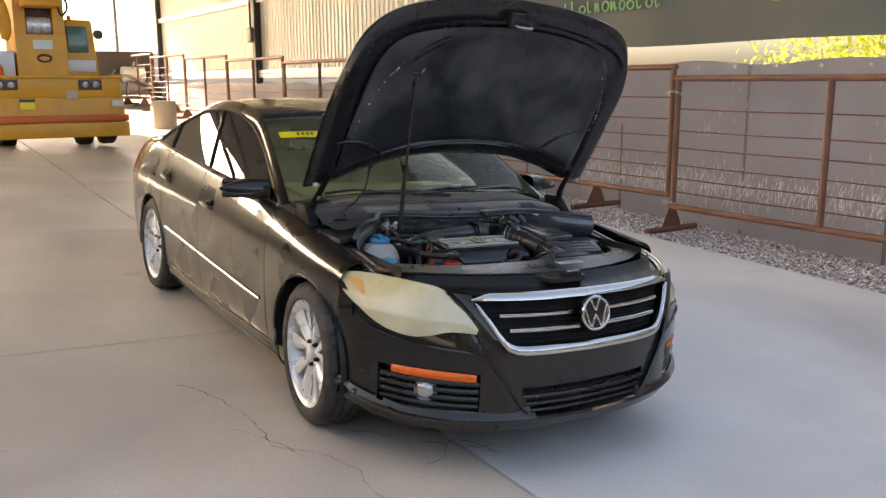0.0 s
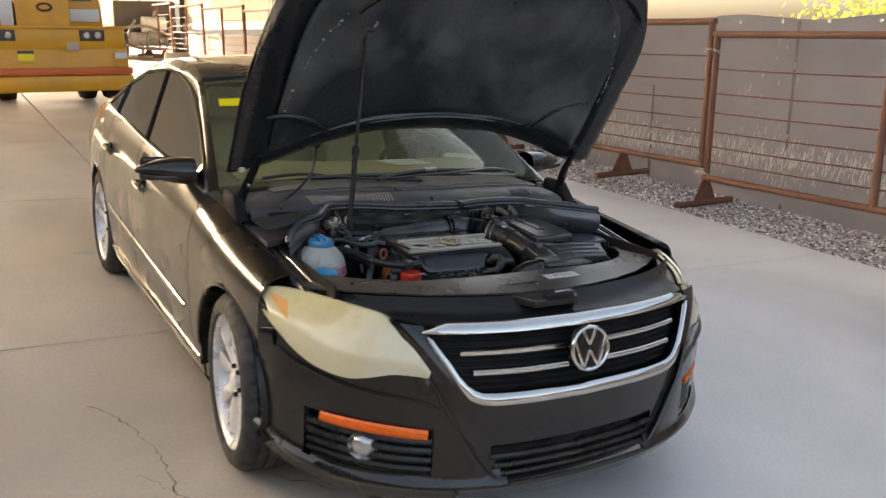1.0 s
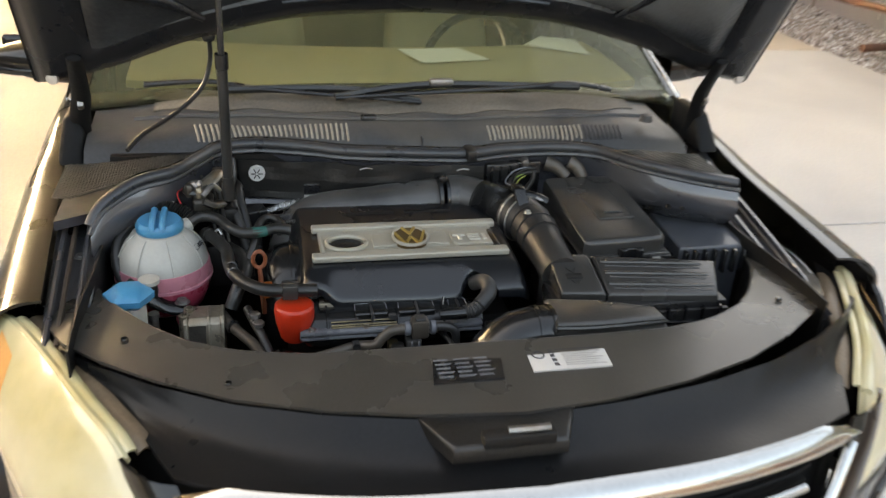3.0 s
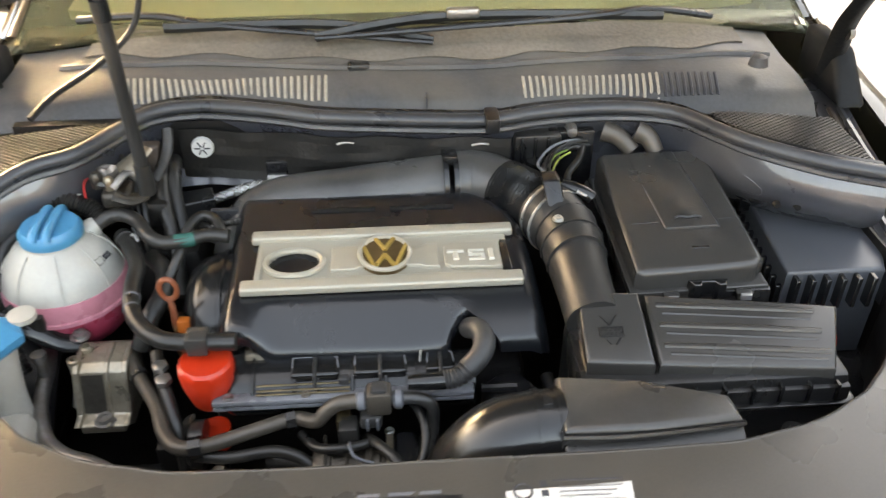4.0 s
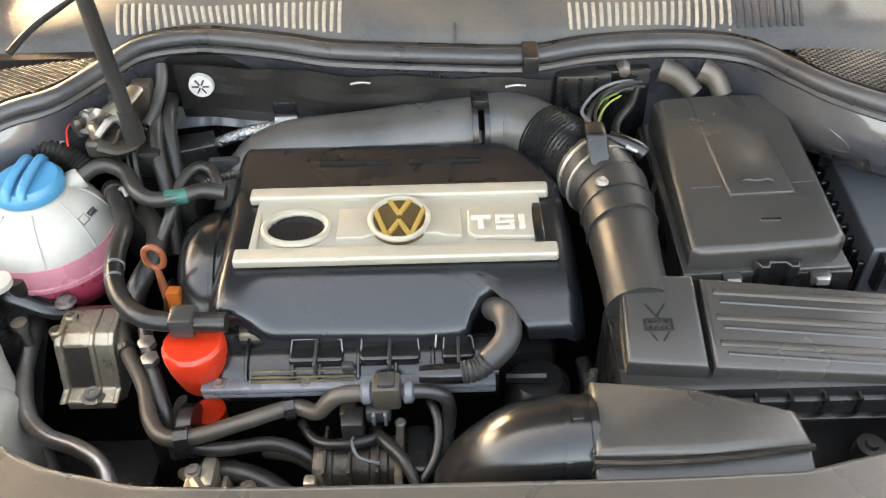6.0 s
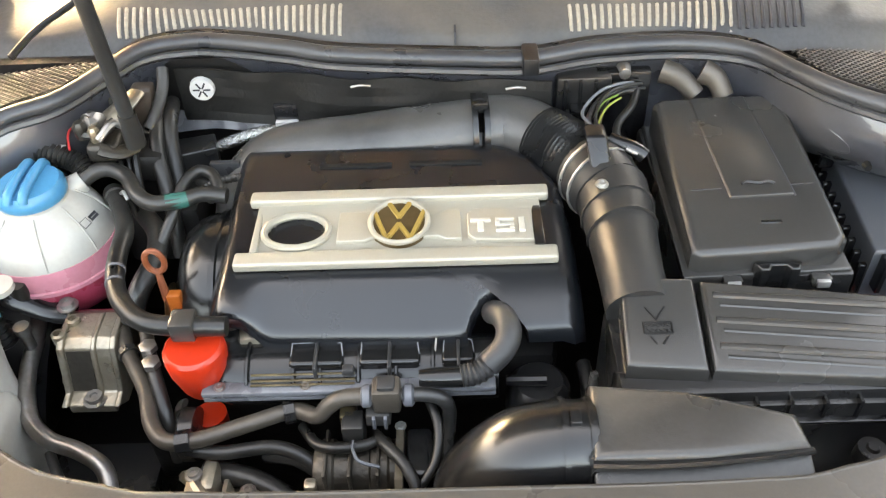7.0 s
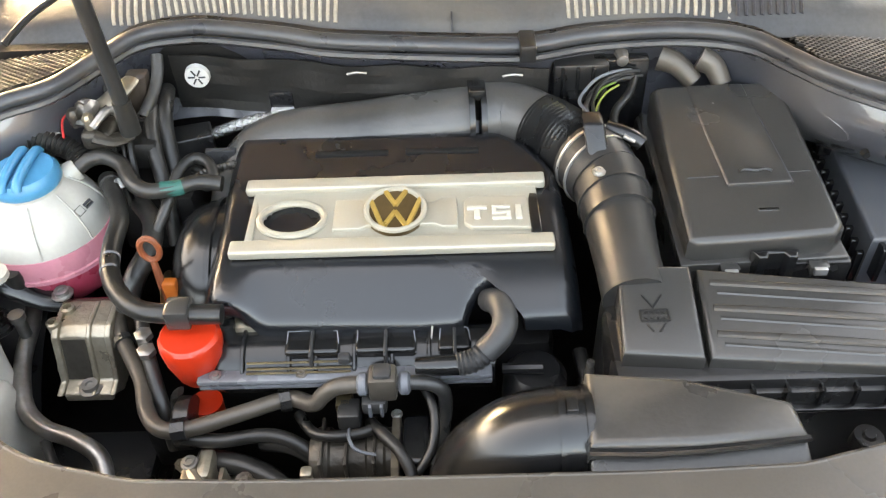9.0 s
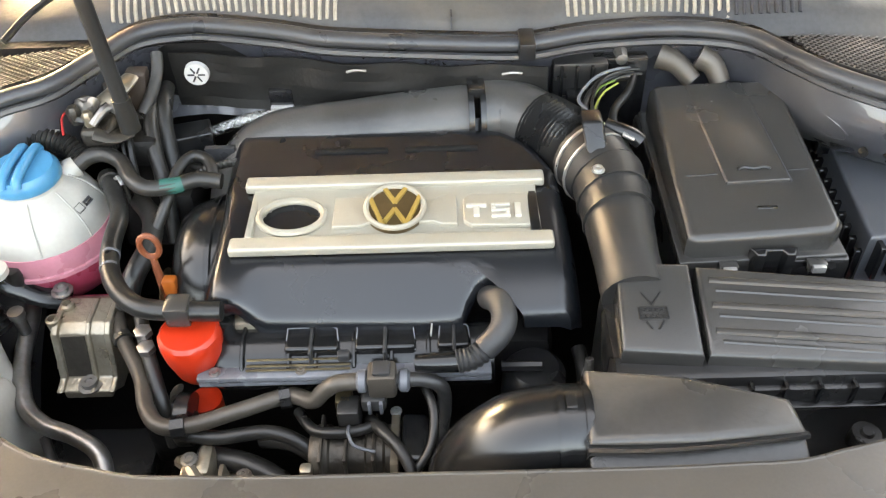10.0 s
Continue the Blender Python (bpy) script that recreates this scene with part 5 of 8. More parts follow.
def cover_mesh():
    """A skin over the outline, drawn inwards ring by ring, with a skirt below."""
    bm = bmesh.new()
    line = [Vector(p) for p in C_OUT]
    dense = []
    for a, b in zip(line, line[1:] + line[:1]):
        m = max(int((b - a).length / 0.012), 1)
        dense += [a.lerp(b, k / m) for k in range(m)]
    c = Vector((-0.09, -0.14))
    rings = []
    for f, drop in ((1.0, 0.045), (1.0, 0.016), (0.995, 0.007), (0.982, 0.002), (0.96, 0), (0.93, 0), (0.9, 0), (0.86, 0), (0.82, 0), (0.78, 0), (0.74, 0), (0.70, 0), (0.66, 0), (0.62, 0), (0.55, 0), (0.4, 0), (0.2, 0)):
        rings.append([bm.verts.new((p.x, p.y, cover_top(p.x, p.y) - drop * (0.45 if drop > 0.04 and p.y < -0.27 else 1))) for p in (c.lerp(q, f) for q in dense)])
    for p, q in zip(rings, rings[1:]):
        for j in range(len(p)):
            bm.faces.new((p[j], p[(j + 1) % len(p)], q[(j + 1) % len(p)], q[j]))
    bm.faces.new(rings[-1])
    return bm


cover = part("engine_cover", cover_mesh(), COVERBLACK, car, "satin black plastic engine cover with a silver plate")


def plate(x0, x1, y0, y1, z, name, bevel=0.003, keep=None, mat=None, skew=0.0):
    bm = sheet(lambda u, v: Vector((x0 + (x1 - x0) * u + skew * v, y0 + (y1 - y0) * v, cover_top(x0, max(y0 + (y1 - y0) * v, -0.238)) + z)), 60 if keep else 12, 24 if keep else 4, keep=keep)
    bm2 = solid(bm, 0.008)
    return part(name, bm2, mat or SILVER, cover, "champagne silver plate" if keep else "")


HOLE = (-0.214, -0.176)
RX, RY = 0.040, 0.030


def outside_hole(u, v):
    x, y = -0.268 + 0.372 * u, -0.216 + 0.090 * v
    return ((x - HOLE[0]) / RX) ** 2 + ((y - HOLE[1]) / RY) ** 2 > 1


silver = plate(-0.268, 0.104, -0.216, -0.126, 0.007, "silver_plate", keep=outside_hole)
for a, b, c, d in ((-0.281, 0.117, -0.127, -0.104), (-0.288, 0.120, -0.238, -0.213)):
    part("plate_bar", block(a, b, c, d, cover_top(0, (c + d) / 2), cover_top(0, (c + d) / 2) + 0.014, 0.004, 3), SILVER, silver)
for a, b in ((-0.270, -0.260), (0.092, 0.106)):
    part("plate_end", block(a, b, -0.216, -0.126, 0.846, cover_top(0, -0.17) + 0.010, 0.003), SATIN if a > 0 else SILVER, silver)
zc = cover_top(0, -0.176) + 0.008
part("filler_ring", tube([(HOLE[0] + (RX + 0.002) * math.cos(a), HOLE[1] + (RY + 0.002) * math.sin(a), zc) for a in (k * math.pi / 16 for k in range(32))], 0.005, 8, 1, closed=True), SILVER, silver)
part("filler_well", sheet(lambda u, v: Vector((HOLE[0] + RX * math.cos(2 * math.pi * u), HOLE[1] + RY * math.sin(2 * math.pi * u), zc - 0.045 * v)), 32, 2, closed_u=True), SILVER, silver)
part("oil_filler_cap", lathe([(0.0, 0.0), (0.030, -0.002), (0.034, -0.01), (0.034, -0.03)], 24, "z", (HOLE[0], HOLE[1] - 0.004, zc - 0.010), squash=0.85), GLOSS_BLACK, cover)
part("plate_valley", prism([(-0.16, -0.142), (-0.125, -0.142), (-0.115, -0.150), (-0.03, -0.150), (-0.02, -0.142), (0.00, -0.142), (0.00, -0.200), (-0.02, -0.200), (-0.03, -0.194), (-0.115, -0.194), (-0.125, -0.200), (-0.16, -0.200)], zc - 0.003, zc + 0.0025, 0.002), SILVER, silver)
part("plate_pad", prism([(0.008, -0.152), (0.018, -0.142), (0.092, -0.144), (0.092, -0.206), (0.018, -0.204), (0.008, -0.194)], zc - 0.003, zc + 0.003, 0.002), SILVER, silver)
# Letters lighter than their plate: relief shading put into the colour.
for pts in (((0.018, 0.044), (-0.166, -0.172)), ((0.027, 0.035), (-0.172, -0.190)), ((0.050, 0.074), (-0.166, -0.1703)), ((0.050, 0.074), (-0.1768, -0.1812)), ((0.050, 0.074), (-0.1877, -0.192)), ((0.050, 0.056), (-0.170, -0.177)), ((0.068, 0.074), (-0.181, -0.188)), ((0.080, 0.088), (-0.166, -0.192))):
    (a, b), (c, d) = pts
    part("raised_mark", block(a - 0.006, b - 0.006, d, c, zc, zc + 0.0065, 0.0008, 1), SILVERLIGHT, silver)
emblem((-0.080, -0.172, zc + 0.006), 0.040, pose(0, 0, 0, 5.7, 0, 0), SILVER, BRONZE_DARK, GOLD, cover, "round brown-gold emblem in a white ring", 0.008)
for a, b in ((-0.196, -0.094), (-0.070, 0.032)):
    part("cover_slot", block(a, b, -0.049, -0.041, cover_top((a + b) / 2, -0.045) - 0.004, cover_top((a + b) / 2, -0.045) + 0.0030, 0.001), MATTE, cover)
belt = part("belt_cover", lathe([(0.0, -0.388), (0.045, -0.388), (0.075, -0.384), (0.096, -0.374), (0.109, -0.357), (0.114, -0.338), (0.114, -0.30), (0, -0.30)], 40, "x", (0, -0.150, 0.722)), SATIN, car, "round black belt housing")
part("housing_rib", lathe([(0.1135, -0.330), (0.118, -0.328), (0.118, -0.322), (0.1135, -0.320)], 40, "x", (0, -0.150, 0.722)), SATIN, belt)
part("housing_stain", lathe([(0.02, -0.3885), (0.032, -0.3892), (0.034, -0.388)], 20, "x", (0, -0.215, 0.76)), BRASS, belt)
part("corrugated_lead", tube(curve_points([(-0.372, -0.085, 0.838), (-0.352, -0.062, 0.846), (-0.322, -0.048, 0.846), (-0.29, -0.036, 0.842)], 12), 0.005, 8, 1, ridges=0.0016), RUBBER, car)

# rear charge pipe, clamp, bellows and elbow
pipe = part("charge_pipe", tube([(-0.335, -0.03, 0.74), (-0.312, 0.0, 0.80), (-0.26, 0.022, 0.835), (-0.14, 0.032, 0.845), (0.025, 0.045, 0.852)], [0.04, 0.044, 0.043, 0.044, 0.050], 18, 8, squash=0.85), DUSTYPIPE, car, "dusty grey plastic charge pipe")
for d in (0.0, 0.017):
    part("pipe_collar", tube([(0.020 + d, 0.0445, 0.852), (0.028 + d, 0.0448, 0.852)], 0.056, 20, 1), SATIN, pipe)
part("collar_latch", block(0.022, 0.044, 0.022, 0.04, 0.895, 0.912, 0.003), SATIN, pipe)
part("pipe_elbow", tube([(0.04, 0.045, 0.852), (0.075, 0.046, 0.853), (0.105, 0.030, 0.853), (0.125, 0.012, 0.852)], [0.052, 0.052, 0.05, 0.048], 18, 6), DUSTYPIPE, pipe)
bell = [(0.122, 0.014, 0.852), (0.150, -0.018, 0.853), (0.178, -0.058, 0.854)]
part("pipe_bellows", tube(curve_points(bell, 15), 0.0455, 24, 1, ridges=0.0055), BLACK, pipe, "ribbed black bellows", 12)
mafc = part("air_meter", tube([(0.176, -0.056, 0.854), (0.188, -0.078, 0.853), (0.200, -0.110, 0.850)], [0.05, 0.053, 0.05], 20, 4), DUCTBLACK, car, "air meter housing with steel clamp")
part("steel_clamp", tube([(0.182, -0.066, 0.854), (0.1838, -0.0695, 0.854)], 0.054, 22, 1), GALV, mafc)
part("clamp_band", tube([(0.1915, -0.088, 0.852), (0.1927, -0.0905, 0.852)], 0.0545, 22, 1), GALV, mafc)
part("clamp_screw", tube([(0.225, -0.075, 0.897), (0.240, -0.081, 0.892)], 0.004, 8, 1), STEEL, mafc)
part("sensor_plug", block(0.172, 0.20, -0.115, -0.085, 0.895, 0.925, 0.004, shift=(-0.005, 0.03)), BLACK, mafc)
bolt((0.181, -0.150, 0.895), 0.006, mafc, GALV)
part("air_inlet_duct", tube([(0.203, -0.108, 0.850), (0.206, -0.16, 0.846), (0.206, -0.21, 0.842), (0.206, -0.26, 0.838), (0.208, -0.31, 0.830)], [0.050, 0.047, 0.043, 0.040, 0.040], 18, 6), DUCTBLACK, mafc)
for y, r in ((-0.150, 0.0505), (-0.188, 0.0475)):
    part("duct_ring", tube([(0.206, y, 0.846), (0.2065, y - 0.004, 0.846)], r, 20, 1), DUCTBLACK, mafc)

# ---- air filter box ----
airbox = part("air_filter_box", block(0.17, 0.53, -0.425, -0.285, 0.56, 0.815, 0.01, top=(0.0, 0.0)), BLACK, car, "black ribbed air filter box")
lid_tilt = lambda x, y: (y + 0.35) * 0.24
part("snorkel_lid", prism([(0.185, -0.287), (0.271, -0.291), (0.268, -0.408), (0.178, -0.400)], 0.80, 0.850, 0.006, tilt=lid_tilt), BOXBLACK, airbox)
part("filter_lid", prism([(0.279, -0.291), (0.505, -0.318), (0.545, -0.325), (0.505, -0.424), (0.274, -0.406)], 0.80, 0.846, 0.007, tilt=lid_tilt), BOXBLACK, airbox, "ribbed filter lid")
for k in range(3):
    y = -0.320 - 0.0325 * k
    a, b = Vector((0.290 - 0.002 * k, y + 0.008, 0.8455 + lid_tilt(0, y + 0.008))), Vector((0.505, y - 0.014, 0.8455 + lid_tilt(0, y - 0.014)))
    part("lid_rib", tube([a, a.lerp(b, 0.5) + Vector((0, 0, 0.001)), b], [0.0045, 0.0055, 0.0045], 8, 3, squash=0.8), BOXBLACK, airbox)
    part("lid_step", tube([a + Vector((0.006, -0.013, -0.0028)), b + Vector((-0.008, -0.012, -0.0028))], 0.0032, 6, 1, squash=0.6), BOXBLACK, airbox)
for pts in (((0.208, -0.330), (0.218, -0.346)), ((0.230, -0.330), (0.218, -0.346)), ((0.203, -0.349), (0.235, -0.349)), ((0.203, -0.363), (0.235, -0.363)), ((0.209, -0.367), (0.215, -0.376)), ((0.229, -0.367), (0.222, -0.376)), ((0.203, -0.349), (0.203, -0.363)), ((0.235, -0.349), (0.235, -0.363))):
    a, b = pts
    part("moulded_mark", tube([(*a, 0.8505 + lid_tilt(0, a[1])), (*b, 0.8505 + lid_tilt(0, b[1]))], 0.0013, 5, 1), MATTE, airbox)
for k in range(10):
    x, y = 0.2065 + 0.0062 * (k % 5), -0.3525 - 0.007 * (k // 5)
    part("moulded_ring", tube([(x + 0.0023 * math.cos(q), y + 0.0023 * math.sin(q), 0.8505 + lid_tilt(0, y)) for q in (j * math.pi / 4 for j in range(8))], 0.0008, 4, 1, closed=True), MATTE, airbox)
for k in range(9):
    x = 0.205 + 0.038 * k
    part("box_fin", block(x - 0.0018, x + 0.0018, -0.436, -0.41, 0.776, 0.808, 0.0), SATIN, airbox)
part("box_flange", block(0.17, 0.54, -0.440, -0.41, 0.772, 0.778, 0.002), SATIN, airbox)
part("box_skirt", block(0.175, 0.53, -0.432, -0.40, 0.62, 0.80, 0.004), BLACK, airbox)
part("box_screw", lathe([(0.0, 0.004), (0.006, 0.004), (0.008, 0.0), (0.016, 0.0), (0.018, -0.02)], 14, "z", (0.452, -0.458, 0.752)), BLACK, airbox)

# ---- battery under its cover ----
b_tilt = lambda x, y: (y + 0.1) * 0.06
batt = part("battery_cover", prism([(0.276, -0.255), (0.286, -0.262), (0.452, -0.254), (0.468, -0.240), (0.470, -0.10), (0.472, 0.045), (0.462, 0.056), (0.295, 0.052), (0.284, 0.042), (0.280, -0.1)], 0.835, 0.884, 0.010, 4, tilt=b_tilt), BOXBLACK, car, "black battery cover box")
part("battery_body", block(0.270, 0.480, -0.268, 0.062, 0.60, 0.838, 0.008), BLACK, batt)
part("battery_lip", prism([(0.268, -0.270), (0.474, -0.262), (0.478, 0.058), (0.276, 0.058)], 0.832, 0.842, 0.003), BOXBLACK, batt)
part("battery_panel", prism([(0.335, 0.047), (0.415, 0.049), (0.425, -0.165), (0.343, -0.168)], 0.868, 0.886, 0.0025, tilt=lambda x, y: b_tilt(x, y) - 0.012 * y), BOXBLACK, batt)
for x0, x1 in ((0.3355, 0.3435), (0.4155, 0.4255)):
    part("panel_groove", tube([(x0, 0.046, 0.8905), (x1, -0.166, 0.8815)], 0.0016, 5, 1), INK, batt)
part("battery_crease", tube([(0.296, -0.150, 0.8802), (0.336, -0.148, 0.8804)], 0.0014, 5, 1), SATIN, batt)
part("battery_crease", tube([(0.424, -0.144, 0.8805), (0.455, -0.142, 0.8806)], 0.0014, 5, 1), SATIN, batt)
part("moulded_symbol", tube([(0.362, -0.146, 0.8865), (0.370, -0.142, 0.887), (0.384, -0.145, 0.887), (0.396, -0.142, 0.887), (0.404, -0.146, 0.8865)], 0.0020, 5, 3), BLACK, batt)
part("moulded_symbol", block(0.370, 0.396, -0.214, -0.208, 0.874, 0.8782, 0.001, 1), SATIN, batt)
for x in (0.327, 0.434):
    part("cover_clip", block(x - 0.012, x + 0.012, -0.280, -0.264, 0.828, 0.842, 0.003), BOXBLACK, batt)
    part("clip_edge", block(x - 0.008, x + 0.008, -0.284, -0.278, 0.832, 0.842, 0.001), GALV, batt)
part("centre_clip", prism([(0.352, -0.262), (0.410, -0.262), (0.404, -0.276), (0.394, -0.276), (0.390, -0.268), (0.372, -0.268), (0.368, -0.276), (0.358, -0.276)], 0.80, 0.858, 0.003), SATIN, batt)

# fuse box beside it
fuse = part("fuse_box", prism([(0.545, 0.03), (0.72, 0.035), (0.715, -0.13), (0.68, -0.215), (0.525, -0.215)], 0.66, 0.826, 0.008), FUSELID, car, "black fuse box with ribbed edge")
for k in range(10):
    f = k / 9
    part("fuse_box_rib", block(0.516 + 0.014 * f, 0.530 + 0.014 * f, -0.21 + 0.22 * f, -0.202 + 0.22 * f, 0.745, 0.796, 0.001, 1), SATIN, fuse)
for k in range(7):
    x = 0.535 + 0.024 * k
    part("fuse_box_rib", block(x, x + 0.007, -0.232, -0.214, 0.765, 0.820, 0.001, 1), SATIN, fuse)
part("fuse_box_latch", block(0.522, 0.556, -0.02, 0.005, 0.81, 0.842, 0.003), SATIN, fuse)
part("fuse_box_latch", block(0.665, 0.695, -0.01, 0.012, 0.815, 0.838, 0.003), SATIN, fuse)
stud = part("earth_stud", lathe([(0.014, 0.84), (0.014, 0.848), (0.007, 0.85), (0.007, 0.872), (0.0, 0.874)], 10, "z", (0.516, -0.013, 0)), STEEL, car)
part("stud_lug", tube([(0.515, -0.012, 0.848), (0.495, -0.005, 0.846), (0.478, 0.0, 0.84)], [0.013, 0.012, 0.008], 8, 4, squash=0.35), BRASS, stud)
for k in range(5):
    part("red_cable", tube([(0.53 + 0.02 * k, -0.225, 0.74), (0.535 + 0.02 * k, -0.25, 0.70), (0.54 + 0.012 * k, -0.26, 0.63)], 0.004, 6), REDWIRE, car)

# ---- front intake duct ----
duct = part("intake_duct", prism([(0.130, -0.432), (0.235, -0.440), (0.342, -0.470), (0.346, -0.512), (0.24, -0.524), (0.122, -0.528)], 0.70, 0.858, 0.010, 3, tilt=lambda x, y: -0.009 * (x - 0.13) / 0.2 - 0.008), DUSTYDUCT, car, "dusty black intake duct")
part("duct_lower", prism([(0.125, -0.522), (0.24, -0.519), (0.348, -0.506), (0.352, -0.56), (0.125, -0.565)], 0.66, 0.830, 0.004, tilt=lambda x, y: (y + 0.52) * 0.5 - 0.009 * (x - 0.13) / 0.2), DUSTYDUCT, duct)
part("duct_seam", tube([(0.122, -0.529, 0.842), (0.18, -0.5285, 0.838), (0.24, -0.525, 0.836), (0.30, -0.519, 0.834), (0.348, -0.512, 0.831)], 0.0042, 6, 3), SATIN, duct)
part("duct_elbow", tube([(0.132, -0.481, 0.803), (0.095, -0.481, 0.802), (0.055, -0.482, 0.786), (0.018, -0.484, 0.738), (0.002, -0.486, 0.66), (0.0, -0.488, 0.58)], [0.050, 0.051, 0.054, 0.055, 0.054, 0.05], 20, 6), SATIN, duct)
for x, r in ((0.096, 0.0535), (0.124, 0.053)):
    part("elbow_ring", tube([(x, -0.481, 0.803), (x + 0.006, -0.481, 0.803)], r, 22, 1), SATIN, duct)
part("elbow_tab", block(0.104, 0.116, -0.49, -0.47, 0.848, 0.857, 0.002), SATIN, duct)

# ---- coolant tank, washer filler ----
CT = (-0.585, -0.092, -0.024)
tank = part("coolant_tank", lathe([(0.0945, 0.785), (0.0955, 0.795), (0.092, 0.818), (0.080, 0.848), (0.062, 0.872), (0.046, 0.882), (0.044, 0.892), (0.0, 0.892)], 40, "z", CT), TANK, car, "milky round coolant tank with pink coolant")
part("coolant_level", lathe([(0.0, 0.702), (0.05, 0.705), (0.078, 0.725), (0.092, 0.758), (0.0945, 0.783), (0.0, 0.783)], 40, "z", CT), COOLANT, tank, "pink lower half")
part("tank_seam", lathe([(0.094, 0.780), (0.099, 0.782), (0.099, 0.788), (0.094, 0.790)], 40, "z", CT), TANKPINK, tank)
part("coolant_band", lathe([(0.0958, 0.788), (0.0968, 0.796), (0.0950, 0.812), (0.0935, 0.818)], 40, "z", CT), TANKPINK, tank, "coolant showing pink through the wall")
for k in range(8):
    a = 2 * math.pi * k / 8 + 0.3
    part("tank_rib", tube([(CT[0] + r * math.cos(a), CT[1] + r * math.sin(a), z + CT[2]) for r, z in ((0.094, 0.80), (0.088, 0.834), (0.072, 0.862), (0.052, 0.881))], 0.0014, 5, 4), TANK, tank)
cap = part("coolant_cap", lathe([(0.044, 0.884), (0.047, 0.888), (0.047, 0.900), (0.041, 0.908), (0.0, 0.911)], 36, "z", CT), BLUECAP, tank, "blue screw cap with a grip bar")
for dx in (-0.011, 0.009):
    part("cap_grip", tube([(CT[0] + dx, CT[1] - 0.044, 0.880), (CT[0] + dx, CT[1] - 0.036, 0.889), (CT[0] + dx, CT[1], 0.892), (CT[0] + dx, CT[1] + 0.036, 0.889), (CT[0] + dx, CT[1] + 0.044, 0.880)], 0.0065, 10, 3), BLUECAP, cap)
part("tank_neck", tube([(-0.560, -0.075, 0.832), (-0.543, -0.062, 0.848), (-0.530, -0.053, 0.854)], [0.022, 0.018, 0.015], 14, 3), TANK, tank)
for name, mx, my, w, h in (("tank_mark", -0.5145, -0.1185, 0.0055, 0.0065), ("tank_scale", -0.508, -0.103, 0.0025, 0.0065)):
    m = part(name, tube([(-w, -h, 0), (w, -h, 0), (w, h, 0), (-w, h, 0)], 0.0008 if w > 0.004 else 0.0022, 5, 1, closed=True), INK, tank)
    m.matrix_local = Matrix.Translation((mx, my, 0.8305)) @ pose(0, 0, 0, 0, 0, -18) @ pose(0, 0, 0, 0, 46, 0)
part("tank_tab", block(-0.578, -0.556, -0.020, -0.010, 0.865, 0.888, 0.003), TANK, tank)
part("overflow_hose", tube([(-0.655, -0.150, 0.76), (-0.672, -0.120, 0.80), (-0.668, -0.080, 0.835), (-0.640, -0.045, 0.850)], 0.011, 12, 5), RUBBER, car)
part("level_plug", lathe([(0.0, 0.012), (0.010, 0.010), (0.012, 0.0), (0.009, -0.02)], 14, "z", (-0.600, -0.190, 0.775)), RUBBER, tank)
part("tank_foot", block(-0.56, -0.47, -0.20, -0.17, 0.69, 0.72, 0.01), COOLANT, tank)
wash = part("washer_filler", tube([(-0.625, -0.305, 0.60), (-0.632, -0.285, 0.72), (-0.634, -0.262, 0.795)], [0.034, 0.03, 0.030], 16, 4), TANK, car, "washer filler neck with blue cap")
part("washer_cap", lathe([(0.038, 0.792), (0.046, 0.800), (0.047, 0.812), (0.030, 0.822), (0.0, 0.824)], 6, "z", (-0.634, -0.262, 0)), BLUECAP, wash, "blue flip cap", 30)
part("washer_cap_tab", lathe([(0.010, 0.81), (0.020, 0.812), (0.020, 0.820), (0.010, 0.822)], 16, "z", (-0.600, -0.226, 0)), TANK, wash)
part("washer_tank", block(-0.69, -0.585, -0.42, -0.30, 0.48, 0.71, 0.02, 3), TANK, wash)

# ---- engine mount, oil filter, dipstick ----
mount_yz = [(-0.185, 0.65), (-0.185, 0.728), (-0.200, 0.738), (-0.244, 0.738), (-0.258, 0.730), (-0.272, 0.690), (-0.281, 0.668), (-0.303, 0.664), (-0.303, 0.650), (-0.27, 0.648)]
to_side = Matrix(((0, 0, 1, 0), (1, 0, 0, 0), (0, 1, 0, 0), (0, 0, 0, 1)))
mount = part("engine_mount", prism(mount_yz, -0.534, -0.470, 0.003, only_top=False), CASTING, car, "cast aluminium engine mount with a rusty front")
mount.data.transform(to_side)
for x0, x1 in ((-0.542, -0.533), (-0.496, -0.490), (-0.471, -0.463)):
    rib = part("mount_rib", prism([(y - 0.004, z + 0.003) for y, z in mount_yz[1:8]] + [(-0.28, 0.645), (-0.19, 0.645)], x0, x1, 0.002, only_top=False), CASTING, mount)
    rib.data.transform(to_side)
part("mount_stain", prism([(-0.2605, 0.727), (-0.2735, 0.690), (-0.2815, 0.671), (-0.270, 0.670), (-0.250, 0.722)], -0.531, -0.499, 0.0), CASTDARK, mount, "rust-stained recess").data.transform(to_side)
for x, y in ((-0.530, -0.216), (-0.541, -0.243)):
    part("mount_post", lathe([(0.0095, 0.70), (0.0095, 0.744), (0.006, 0.7455), (0.006, 0.735), (0, 0.735)], 16, "z", (x, y, 0)), CASTING, mount)
bolt((-0.500, -0.292, 0.664), 0.011, mount)
part("mount_pin", tube([(-0.548, -0.245, 0.70), (-0.552, -0.262, 0.665)], 0.003, 6, 1), STEEL, mount)
part("mount_tray", block(-0.57, -0.42, -0.42, -0.30, 0.50, 0.58, 0.008), BLACK, car)
